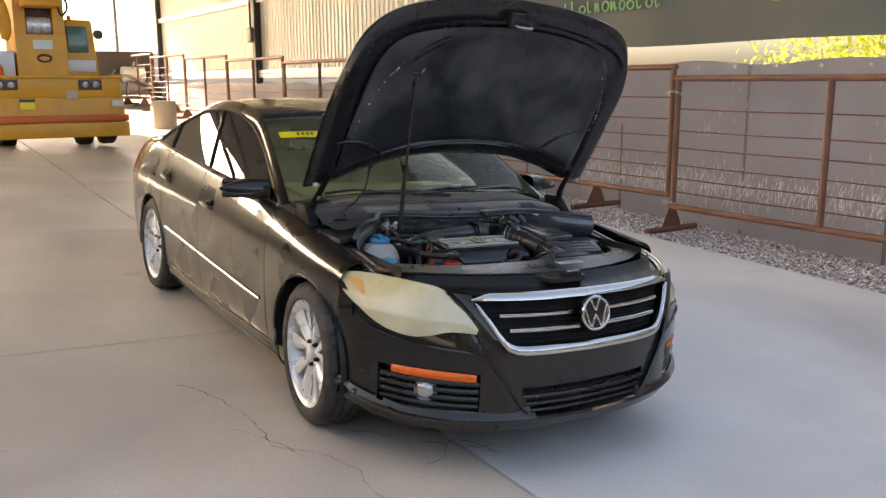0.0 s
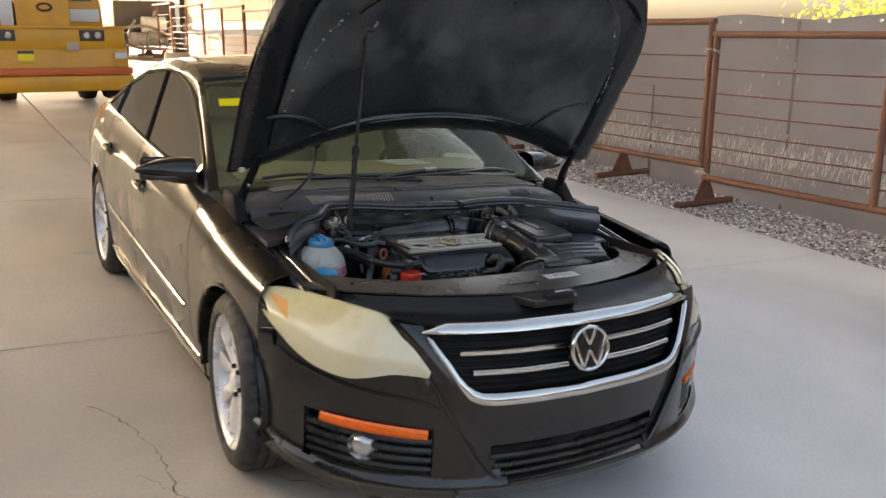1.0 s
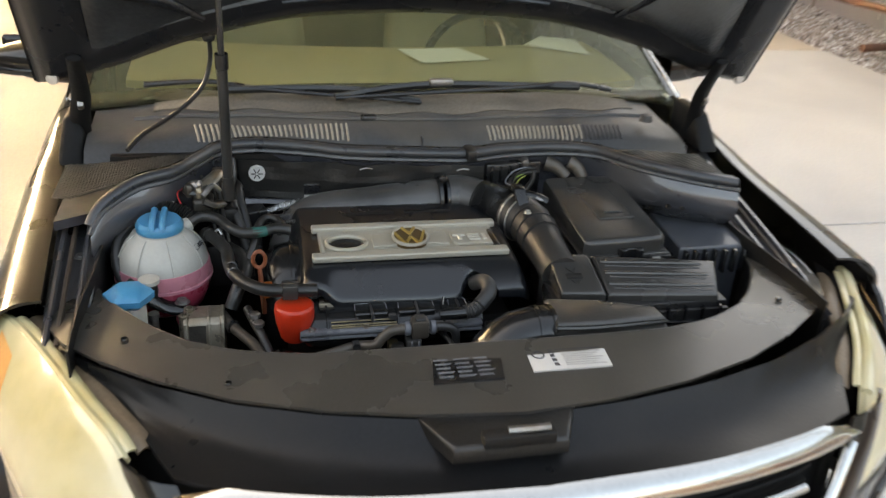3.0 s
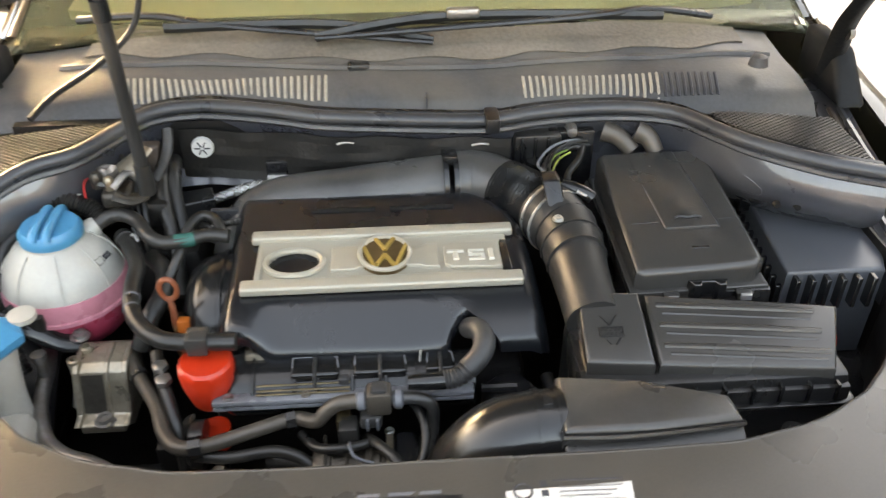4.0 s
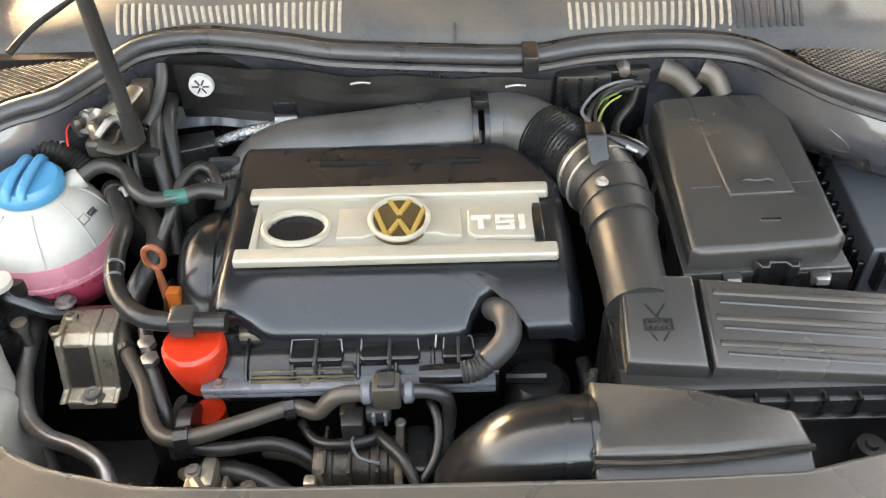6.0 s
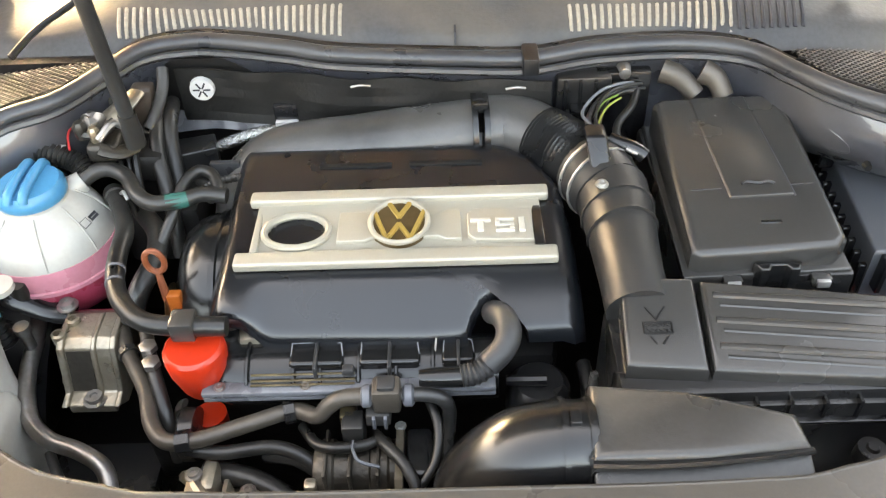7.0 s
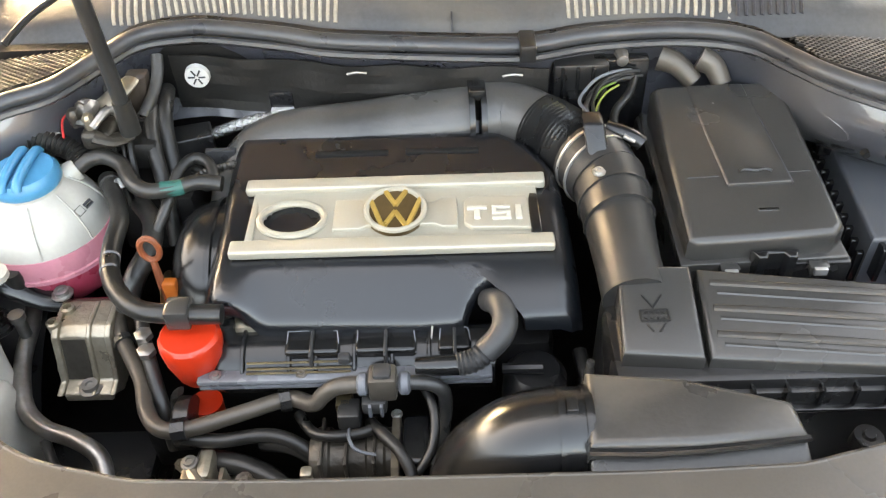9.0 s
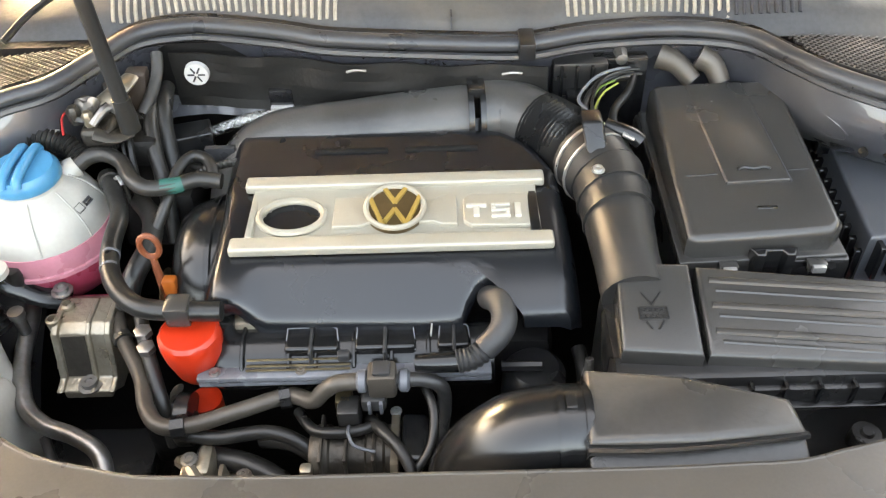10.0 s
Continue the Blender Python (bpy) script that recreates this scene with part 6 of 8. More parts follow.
filt = part("oil_filter", lathe([(0.0, 0.803), (0.033, 0.803), (0.0375, 0.799), (0.0385, 0.787), (0.0365, 0.768), (0.028, 0.734), (0.024, 0.727), (0.0, 0.726)], 36, "z", (-0.330, -0.322, 0), bump=lambda k, j: -0.0012 if j % 6 == 0 and 2 <= k <= 5 else 0), REDPLASTIC, car, "bright red oil filter housing")
part("filter_lower", lathe([(0.020, 0.655), (0.021, 0.688), (0.0, 0.692)], 20, "z", (-0.330, -0.338, 0)), REDPLASTIC, filt)
part("filter_clamp", tube([(-0.362, -0.330, 0.70), (-0.372, -0.328, 0.69), (-0.376, -0.330, 0.665), (-0.370, -0.334, 0.64)], [0.008, 0.010, 0.010, 0.008], 10, 4, squash=0.5), STEEL, filt)
dip = part("dipstick", tube([(-0.391 + 0.012 * math.cos(a), -0.217, 0.846 + 0.018 * math.sin(a)) for a in (k * math.pi / 10 for k in range(20))], 0.0042, 8, 1, closed=True), RUSTDIP, car, "faded orange dipstick ring")
part("dipstick_stem", tube([(-0.391, -0.218, 0.828), (-0.388, -0.224, 0.79), (-0.384, -0.23, 0.73)], [0.004, 0.006, 0.005], 8, 3), RUSTDIP, dip)
part("orange_plug", block(-0.386, -0.367, -0.234, -0.218, 0.765, 0.798, 0.004), ORANGE, car)

# ---- hoses, pipes and wiring ----
def hose(name, pts, r, mat=None, label="", seg=12):
    return part(name, tube(pts, r, seg, 6), mat or RUBBER, car, label)


h = hose("coolant_hose", [(-0.500, -0.040, 0.822), (-0.492, -0.055, 0.828), (-0.471, -0.097, 0.830), (-0.455, -0.138, 0.830), (-0.451, -0.185, 0.830), (-0.443, -0.230, 0.829), (-0.424, -0.270, 0.828), (-0.391, -0.302, 0.827), (-0.350, -0.311, 0.826), (-0.286, -0.312, 0.824)], 0.0125, label="black coolant hose with a clip")
part("hose_end", tube([(-0.497, -0.046, 0.824), (-0.488, -0.062, 0.829)], 0.0155, 14, 1), RUBBER, h)
part("hose_spring_clip", tube([(-0.478, -0.066, 0.838), (-0.470, -0.072, 0.846), (-0.464, -0.080, 0.838)], 0.003, 6, 3), GALV, h)
part("hose_clip", block(-0.352, -0.322, -0.327, -0.296, 0.812, 0.842, 0.004), BOXBLACK, h)
for p, q in (((-0.4465, -0.212, 0.8295), (-0.4455, -0.216, 0.8295)), ((-0.4415, -0.236, 0.829), (-0.440, -0.240, 0.829))):
    part("hose_mark", tube([p, q], 0.0128, 12, 1), PLUGGREY, h)
hose("tank_hose", [(-0.535, -0.058, 0.852), (-0.515, -0.045, 0.862), (-0.492, -0.042, 0.864), (-0.466, -0.056, 0.860), (-0.444, -0.090, 0.856), (-0.420, -0.106, 0.852), (-0.385, -0.100, 0.850), (-0.355, -0.087, 0.850), (-0.322, -0.088, 0.846)], 0.0112)
part("hose_print", tube([(-0.402, -0.1038, 0.8512), (-0.385, -0.100, 0.850), (-0.374, -0.096, 0.850)], 0.0114, 12, 3), TAPE, car)
hose("loop_hose", [(-0.415, -0.14, 0.800), (-0.398, -0.105, 0.828), (-0.388, -0.064, 0.848), (-0.371, -0.040, 0.855), (-0.350, -0.045, 0.853), (-0.338, -0.067, 0.848), (-0.333, -0.085, 0.842)], 0.0082)
hose("loop_hose", [(-0.372, -0.044, 0.840), (-0.356, -0.056, 0.842), (-0.347, -0.076, 0.842), (-0.345, -0.09, 0.84)], 0.006)
hose("side_hose", [(-0.452, -0.07, 0.80), (-0.425, -0.11, 0.80), (-0.418, -0.16, 0.795), (-0.432, -0.20, 0.78), (-0.45, -0.22, 0.74)], 0.0145)
hose("riser_hose", [(-0.458, 0.09, 0.88), (-0.446, 0.06, 0.88), (-0.436, 0.0, 0.86), (-0.415, -0.06, 0.80), (-0.41, -0.09, 0.74)], 0.011)
hose("riser_hose", [(-0.436, 0.11, 0.875), (-0.428, 0.07, 0.88), (-0.424, 0.03, 0.86), (-0.41, -0.02, 0.81)], 0.012)
part("corrugated_sleeve", tube(curve_points([(-0.70, -0.045, 0.872), (-0.642, -0.031, 0.878), (-0.593, -0.021, 0.880), (-0.545, -0.030, 0.872), (-0.52, -0.045, 0.855)], 14), 0.0125, 10, 1, ridges=0.004), RUBBER, car)
hose("mount_pipe", [(-0.612, -0.155, 0.70), (-0.603, -0.195, 0.694), (-0.598, -0.26, 0.682), (-0.575, -0.325, 0.672), (-0.54, -0.358, 0.668), (-0.495, -0.375, 0.664), (-0.458, -0.40, 0.655), (-0.445, -0.45, 0.63), (-0.443, -0.50, 0.58)], 0.0115, STEEL, "grey metal air conditioning pipe")
hose("thin_pipe", [(-0.56, -0.345, 0.62), (-0.53, -0.39, 0.61), (-0.49, -0.41, 0.60), (-0.475, -0.45, 0.57)], 0.007, DUSTYPIPE)
part("pipe_valve", lathe([(0.008, 0.70), (0.008, 0.73), (0.011, 0.732), (0.011, 0.742), (0.0, 0.743)], 12, "z", (-0.598, -0.225, 0)), STEEL, car)
ac = hose("cooling_pipe", [(-0.468, -0.215, 0.725), (-0.447, -0.262, 0.722), (-0.410, -0.322, 0.718), (-0.392, -0.370, 0.716), (-0.368, -0.398, 0.716), (-0.33, -0.400, 0.718), (-0.27, -0.382, 0.722), (-0.215, -0.364, 0.724), (-0.182, -0.380, 0.734), (-0.166, -0.378, 0.750), (-0.146, -0.376, 0.762), (-0.10, -0.376, 0.764)], 0.0105, PIPEBROWN, "brown dusty metal pipe")
for p, q in (((-0.352, -0.402, 0.717), (-0.335, -0.400, 0.718)), ((-0.225, -0.367, 0.724), (-0.212, -0.364, 0.724)), ((-0.449, -0.258, 0.722), (-0.444, -0.266, 0.722))):
    part("pipe_bracket", tube([p, q], 0.0145, 8, 1), BLACK, ac)
valve = part("solenoid_valve", block(-0.112, -0.078, -0.390, -0.360, 0.746, 0.784, 0.005), PIPEBROWN, car, "grey valve with a plug")
part("valve_cap", block(-0.106, -0.084, -0.386, -0.364, 0.782, 0.790, 0.004), BREATHER, valve)
for x in (-0.126, -0.076):
    part("valve_union", lathe([(0.010, x), (0.014, x + 0.003), (0.014, x + 0.011), (0.010, x + 0.014)], 12, "x", (0, -0.376, 0.764)), PLUGGREY, valve)
plug = part("valve_plug", block(-0.122, -0.092, -0.392, -0.362, 0.724, 0.745, 0.004), BREATHER, car)
for x in (-0.112, -0.098):
    part("plug_rib", block(x - 0.002, x + 0.002, -0.396, -0.390, 0.724, 0.744, 0.001), PLUGGREY, plug)
hose("valve_pipe", [(-0.078, -0.376, 0.764), (-0.045, -0.376, 0.764), (-0.025, -0.378, 0.752), (-0.022, -0.38, 0.72), (-0.03, -0.41, 0.67)], 0.009, DUSTYPIPE)
hose("breather_hose", [(0.036, -0.278, 0.800), (0.046, -0.302, 0.818), (0.052, -0.328, 0.820), (0.046, -0.346, 0.811), (0.026, -0.360, 0.797)], 0.0155, BREATHER, "grey rubber breather elbow", 16)
part("breather_corrugation", tube(curve_points([(0.034, -0.356, 0.801), (0.014, -0.366, 0.791), (-0.006, -0.369, 0.788)], 8), 0.0125, 12, 1, ridges=0.0022), BREATHER, car)
hose("breather_pipe", [(-0.004, -0.369, 0.788), (-0.03, -0.369, 0.787), (-0.055, -0.368, 0.786)], [0.013, 0.0125, 0.010], SATIN)

# intake manifold under the cover
MAN = [(-0.270, 0.745), (-0.282, 0.768), (-0.300, 0.777), (-0.320, 0.776), (-0.338, 0.768), (-0.349, 0.757), (-0.353, 0.744), (-0.351, 0.722), (-0.338, 0.706), (-0.300, 0.700)]


def manifold_point(u, v, lift=0.0):
    """u along the engine, v over the rounded section from the back to the underside."""
    x = -0.318 + 0.358 * u
    k = v * (len(MAN) - 1)
    i = min(int(k), len(MAN) - 2)
    p = Vector(MAN[i]).lerp(Vector(MAN[i + 1]), k - i)
    c = Vector((-0.31, 0.738))
    end = max(1 - u / 0.07, 0)
    return Vector((x, *(c + (p - c) * ((1 - 0.45 * end * end) + lift / 0.04))))


manifold = part("intake_manifold", sheet(manifold_point, 60, 27), SATIN, car, "black plastic intake manifold with ribs")
part("manifold_end", lathe([(0.0, -0.320), (0.018, -0.320), (0.020, -0.316)], 16, "x", (0, -0.31, 0.738)), SATIN, manifold)
part("manifold_flange", block(-0.322, 0.036, -0.364, -0.344, 0.751, 0.760, 0.003), FLANGEGREY, manifold)
part("manifold_seam", block(-0.322, 0.036, -0.361, -0.344, 0.740, 0.7475, 0.002), FLANGEGREY, manifold)
for x in (-0.268, -0.211, -0.178, -0.131, -0.085, -0.040, 0.005):
    u = (x + 0.318) / 0.358
    part("manifold_rib", tube([manifold_point(u, v, 0.003) for v in (0.0, 0.1, 0.2, 0.3, 0.4, 0.5, 0.58)], 0.0028, 6, 2), SATIN, manifold)
for x0, x1 in ((-0.216, -0.149), (-0.130, -0.055), (-0.029, 0.012)):
    tile = part("manifold_tile", block(x0, x1, -0.338, -0.300, 0.755, 0.7805, 0.005, 3), SATIN, manifold)
    # Thin pale lines drawn along the tile's edges.
    part("tile_lip", tube([(x0 + 0.002, -0.337, 0.773), (x0 + 0.003, -0.312, 0.7835), (x0 + 0.008, -0.308, 0.785), (x1 - 0.010, -0.308, 0.785), (x1 - 0.003, -0.312, 0.783), (x1 - 0.001, -0.337, 0.773)], 0.0008, 5, 3), FLANGEGREY, tile)
    part("tile_web", block((x0 + x1) / 2 - 0.002, (x0 + x1) / 2 + 0.002, -0.350, -0.302, 0.765, 0.786, 0.001, 1), BREATHER, tile)
part("cover_prong", tube([(-0.035, -0.312, 0.792), (-0.037, -0.318, 0.776)], 0.0011, 6, 1), TANK, manifold)
for x in (-0.292, -0.016):
    part("manifold_boss", lathe([(0.012, 0.74), (0.012, 0.790), (0.006, 0.791), (0.006, 0.780), (0, 0.780)], 14, "z", (x, -0.296, 0)), SATIN, manifold)
for x in (-0.262, -0.110, 0.0):
    bolt((x, -0.290, 0.786), 0.006, manifold, CASTDARK)
part("manifold_clip", block(-0.150, -0.135, -0.350, -0.338, 0.768, 0.780, 0.003), BREATHER, manifold)
part("fuel_rail_bracket", block(-0.285, -0.236, -0.300, -0.276, 0.765, 0.786, 0.006), CASTING, manifold)
for y, z in ((-0.343, 0.768), (-0.349, 0.764), (-0.354, 0.762)):
    part("fuel_line", tube([(-0.262, y, z), (-0.20, y - 0.001, z + 0.001), (-0.135, y, z)], 0.0016, 6, 2), BRASS, manifold)
for x in (-0.30, -0.195, -0.108, -0.022):
    bolt((x, -0.354, 0.760), 0.005, manifold)
part("vacuum_pot", lathe([(0.0, 0.73), (0.03, 0.728), (0.040, 0.715), (0.042, 0.68), (0.0, 0.67)], 24, "z", (0.092, -0.330, 0)), BLACK, car)
part("vacuum_stem", tube([(0.05, -0.335, 0.735), (0.10, -0.338, 0.738)], 0.007, 8, 1), BLACK, car)
part("dip_tube", tube([(0.160, -0.33, 0.74), (0.158, -0.34, 0.70), (0.156, -0.36, 0.60)], [0.005, 0.009, 0.007], 10, 4), DUSTYPIPE, car)

# throttle body, alternator and harness in front
thr = part("throttle_body", lathe([(0.0, -0.190), (0.034, -0.188), (0.040, -0.180), (0.040, -0.165), (0.037, -0.162), (0.037, -0.120), (0.041, -0.117), (0.041, -0.098), (0.038, -0.095), (0.038, -0.078), (0.0, -0.076)], 30, "x", (0, -0.412, 0.662)), CASTDARK, car, "brown-grey throttle body casting")
part("throttle_flange", prism([(-0.450, -0.700), (-0.380, -0.700), (-0.368, -0.690), (-0.372, -0.62), (-0.450, -0.61), (-0.458, -0.69)], -0.088, -0.078, 0.002), CASTING, thr).data.transform(Matrix(((0, 0, 1, 0), (1, 0, 0, 0), (0, -1, 0, 0), (0, 0, 0, 1))))
part("throttle_motor", block(-0.076, -0.042, -0.448, -0.376, 0.61, 0.704, 0.008, 3), SATIN, thr)
part("motor_lid", block(-0.044, -0.034, -0.444, -0.380, 0.62, 0.696, 0.004, 2), BLACK, thr)
for x, z in ((-0.083, 0.697), (-0.083, 0.63)):
    bolt((x, -0.372, z), 0.005, thr, GALV)
for x in (-0.172, -0.142, -0.108):
    part("throttle_web", block(x - 0.002, x + 0.002, -0.448, -0.380, 0.66, 0.706, 0.001), CASTDARK, thr)
part("throttle_tab", block(-0.198, -0.182, -0.452, -0.436, 0.64, 0.69, 0.005), CASTING, thr)
part("elbow_clamp", tube([(-0.185, -0.470, 0.628), (-0.10, -0.470, 0.628)], 0.026, 18, 1), STEEL, thr)
part("clamp_screw", tube(curve_points([(-0.190, -0.482, 0.652), (-0.160, -0.484, 0.653)], 8), 0.008, 10, 1, ridges=0.002), BRASS, thr)
hose("throttle_loom", [(-0.115, -0.385, 0.70), (-0.10, -0.41, 0.715), (-0.075, -0.44, 0.715), (-0.062, -0.468, 0.70), (-0.085, -0.472, 0.685), (-0.13, -0.466, 0.682)], 0.0075)
hose("throttle_loom", [(-0.205, -0.37, 0.70), (-0.185, -0.40, 0.705), (-0.16, -0.412, 0.712), (-0.13, -0.41, 0.712), (-0.11, -0.40, 0.708)], 0.0070)
sens = part("pressure_sensor", block(-0.152, -0.125, -0.402, -0.372, 0.69, 0.735, 0.004), BLACK, car)
part("sensor_collar", block(-0.155, -0.135, -0.385, -0.360, 0.715, 0.735, 0.003), BRASS, sens)
hose("thin_wire", [(-0.138, -0.405, 0.715), (-0.136, -0.425, 0.728), (-0.128, -0.438, 0.722), (-0.105, -0.44, 0.712)], 0.0022, PLUGGREY, seg=6)
hose("rubber_pipe", [(-0.33, -0.405, 0.66), (-0.27, -0.418, 0.66), (-0.22, -0.445, 0.65), (-0.19, -0.48, 0.62)], 0.014)
hose("rubber_pipe", [(-0.25, -0.395, 0.68), (-0.21, -0.405, 0.685), (-0.175, -0.42, 0.67)], 0.012)
hose("rubber_pipe", [(-0.345, -0.400, 0.70), (-0.30, -0.405, 0.698), (-0.24, -0.400, 0.70), (-0.20, -0.41, 0.69), (-0.17, -0.43, 0.66)], 0.009)
for dx in (0.0, 0.008, 0.016):
    hose("red_wire", [(0.012 + dx, -0.47, 0.64), (0.016 + dx, -0.49, 0.65), (0.014 + dx, -0.51, 0.63)], 0.0022, REDWIRE, seg=6)
hose("loom", [(-0.05, -0.36, 0.745), (-0.035, -0.40, 0.735), (-0.04, -0.44, 0.715), (-0.07, -0.47, 0.69)], 0.006)
hose("loom", [(-0.30, -0.285, 0.79), (-0.27, -0.282, 0.80), (-0.235, -0.284, 0.796)], 0.006)
alt = part("alternator", lathe([(0.0, -0.325), (0.05, -0.322), (0.062, -0.31), (0.064, -0.24), (0.058, -0.225), (0.0, -0.222)], 28, "x", (0, -0.46, 0.60)), CASTDARK, car, "cast aluminium alternator")
for k in range(14):
    a = 2 * math.pi * k / 14
    part("alternator_fin", tube([(-0.305, -0.46 + 0.064 * math.cos(a), 0.60 + 0.064 * math.sin(a)), (-0.245, -0.46 + 0.064 * math.cos(a), 0.60 + 0.064 * math.sin(a))], 0.005, 6, 1), CASTDARK, alt)
for x0, x1, y0, y1, z in ((-0.345, -0.318, -0.430, -0.415, 0.69), (-0.30, -0.285, -0.445, -0.425, 0.685), (-0.268, -0.25, -0.452, -0.432, 0.672)):
    part("alternator_web", block(x0, x1, y0 - 0.05, y1, 0.62, z, 0.006, 2, top=(0.004, 0.006)), CASTING, alt)
part("alternator_clamp", tube([(-0.352, -0.415, 0.664), (-0.33, -0.44, 0.684), (-0.305, -0.47, 0.680), (-0.285, -0.485, 0.66)], 0.008, 8, 4), CASTING, alt)
for x, y in ((-0.332, -0.43), (-0.262, -0.455)):
    bolt((x, y, 0.690), 0.007, alt)
part("alternator_ear", block(-0.325, -0.305, -0.45, -0.405, 0.64, 0.69, 0.008), CASTING, alt)
part("pulley", lathe([(0.0, -0.36), (0.028, -0.36), (0.034, -0.355), (0.034, -0.338), (0.0, -0.335)], 24, "x", (0, -0.37, 0.69)), BLACK, car, "belt pulley")
part("belt_guard", block(-0.42, -0.35, -0.35, -0.32, 0.56, 0.66, 0.008), DARK, car)
hose("filter_pipe", [(-0.418, -0.25, 0.755), (-0.405, -0.29, 0.745), (-0.39, -0.325, 0.73), (-0.376, -0.36, 0.70), (-0.37, -0.38, 0.65)], 0.009, RUBBER)
for p in ((-0.405, -0.285, 0.76), (-0.398, -0.305, 0.752)):
    part("pipe_nut", lathe([(0.008, -0.006), (0.012, -0.004), (0.012, 0.004), (0.008, 0.006)], 6, "z", p), STEEL, car)
hose("loom", [(0.155, -0.28, 0.70), (0.158, -0.32, 0.69), (0.15, -0.38, 0.66), (0.14, -0.42, 0.62)], 0.010)
part("radiator_fan", block(-0.30, 0.35, -0.56, -0.535, 0.42, 0.72, 0.01), DARK, car)

# behind the engine: heat shield, tabs, white disc, wiring
SHIELD_Y = [(-0.43, 0.122), (-0.30, 0.106), (-0.15, 0.078), (0.0, 0.064), (0.137, 0.054)]
shield = part("heat_shield", solid(sheet(lambda u, v: Vector((-0.425 + 0.562 * u, lerp_table(SHIELD_Y, -0.425 + 0.562 * u)[0] + 0.004 * noise.noise(Vector((u * 9, v * 3, 2))), 0.836 + 0.002 * math.sin(u * 23) + 0.090 * v)), 50, 6), 0.003), SHIELD, car, "black bulkhead heat shield", 0)
part("white_disc", lathe([(0.0, -0.004), (0.018, -0.004), (0.019, 0.004)], 24, "y", (-0.385, 0.110, 0.898)), WHITE, shield, "white round plastic fastener")
for k in range(6):
    a = math.pi * k / 3
    part("disc_slot", tube([(-0.385 + 0.003 * math.cos(a), 0.1052, 0.898 + 0.003 * math.sin(a)), (-0.385 + 0.013 * math.cos(a), 0.1052, 0.898 + 0.013 * math.sin(a))], 0.0014, 5, 1), INK, shield)
for x in (-0.262, -0.045):
    part("shield_notch", block(x - 0.018, x + 0.018, lerp_table(SHIELD_Y, x)[0] - 0.006, lerp_table(SHIELD_Y, x)[0] + 0.004, 0.848, 0.874, 0.002), HOODBLACK, shield)
    part("shield_tab", block(x - 0.018, x + 0.018, lerp_table(SHIELD_Y, x)[0] - 0.012, lerp_table(SHIELD_Y, x)[0] + 0.002, 0.834, 0.848, 0.003), ALLOY, shield)
part("foil_wrap", tube([(-0.375, 0.090, 0.806), (-0.32, 0.094, 0.822), (-0.255, 0.092, 0.832), (-0.18, 0.085, 0.832), (-0.08, 0.08, 0.838), (0.0, 0.085, 0.84)], [0.009, 0.011, 0.011, 0.013, 0.012, 0.010], 10, 6), FOIL, car, "crumpled aluminium heat foil")
part("shield_flap", prism([(-0.455, 0.065), (-0.375, 0.085), (-0.365, 0.045), (-0.44, 0.02)], 0.79, 0.835, 0.004), BLACK, car)
for x in (-0.14, 0.085):
    part("shield_clip", tube([(x - 0.014, lerp_table(SHIELD_Y, x)[0] - 0.006, 0.916), (x, lerp_table(SHIELD_Y, x)[0] - 0.010, 0.921), (x + 0.014, lerp_table(SHIELD_Y, x)[0] - 0.006, 0.917)], 0.0022, 6, 3), STEEL, shield)
# Added dark block, covers the pale bulkhead behind the wires.
part("connector_backing", block(0.200, 0.285, 0.072, 0.094, 0.80, 0.925, 0.005), SATIN, car)
conn = part("wiring_connector", block(0.145, 0.225, 0.06, 0.10, 0.865, 0.925, 0.005), BLACK, car, "black wiring connector block")
for k in range(3):
    part("connector_rib", block(0.155 + 0.022 * k, 0.160 + 0.022 * k, 0.054, 0.062, 0.868, 0.922, 0.001), SATIN, conn)
part("connector_cap", block(0.165, 0.195, 0.035, 0.062, 0.862, 0.885, 0.004), SATIN, conn)
part("brake_line", tube([(0.065, 0.075, 0.87), (0.10, 0.062, 0.868), (0.15, 0.055, 0.866), (0.17, 0.06, 0.866)], 0.008, 8), BLACK, car)
loom = hose("wiring_loom", [(0.255, 0.055, 0.905), (0.225, 0.05, 0.905), (0.20, 0.03, 0.90), (0.185, 0.0, 0.895), (0.180, -0.035, 0.905), (0.180, -0.075, 0.91)], 0.0050, label="black wiring loom")
part("green_wire", tube([(0.232, 0.043, 0.906), (0.208, 0.026, 0.905), (0.194, 0.0, 0.90), (0.189, -0.03, 0.905)], 0.0017, 6), GREENWIRE, loom)
part("green_wire", tube([(0.236, 0.039, 0.904), (0.214, 0.020, 0.902), (0.200, -0.004, 0.898), (0.193, -0.03, 0.902)], 0.0016, 6), YELLOWGREEN, loom)
hose("wiring_branch", [(0.262, 0.06, 0.903), (0.25, 0.03, 0.895), (0.228, 0.005, 0.882), (0.225, -0.02, 0.872), (0.24, -0.03, 0.865)], 0.006)
for k, (dx, dz, mat) in enumerate(((0.0, 0.0, RUBBER), (0.007, 0.004, RUBBER), (-0.006, 0.006, PLUGGREY), (0.012, -0.004, RUBBER))):
    part("thin_wire", tube([(0.262 + dx, 0.062, 0.908 + dz), (0.236 + dx, 0.052, 0.912 + dz), (0.206 + dx, 0.036, 0.908 + dz), (0.184 + dx * 1.5, 0.002, 0.898 + dz), (0.186 + dx * 0.5, -0.045, 0.905 + dz), (0.186, -0.085, 0.908)], 0.0024, 6), mat, loom)
part("sensor_connector", tube([(0.205, -0.055, 0.897), (0.235, -0.07, 0.893), (0.25, -0.078, 0.885)], 0.011, 10, 3), SATIN, car)
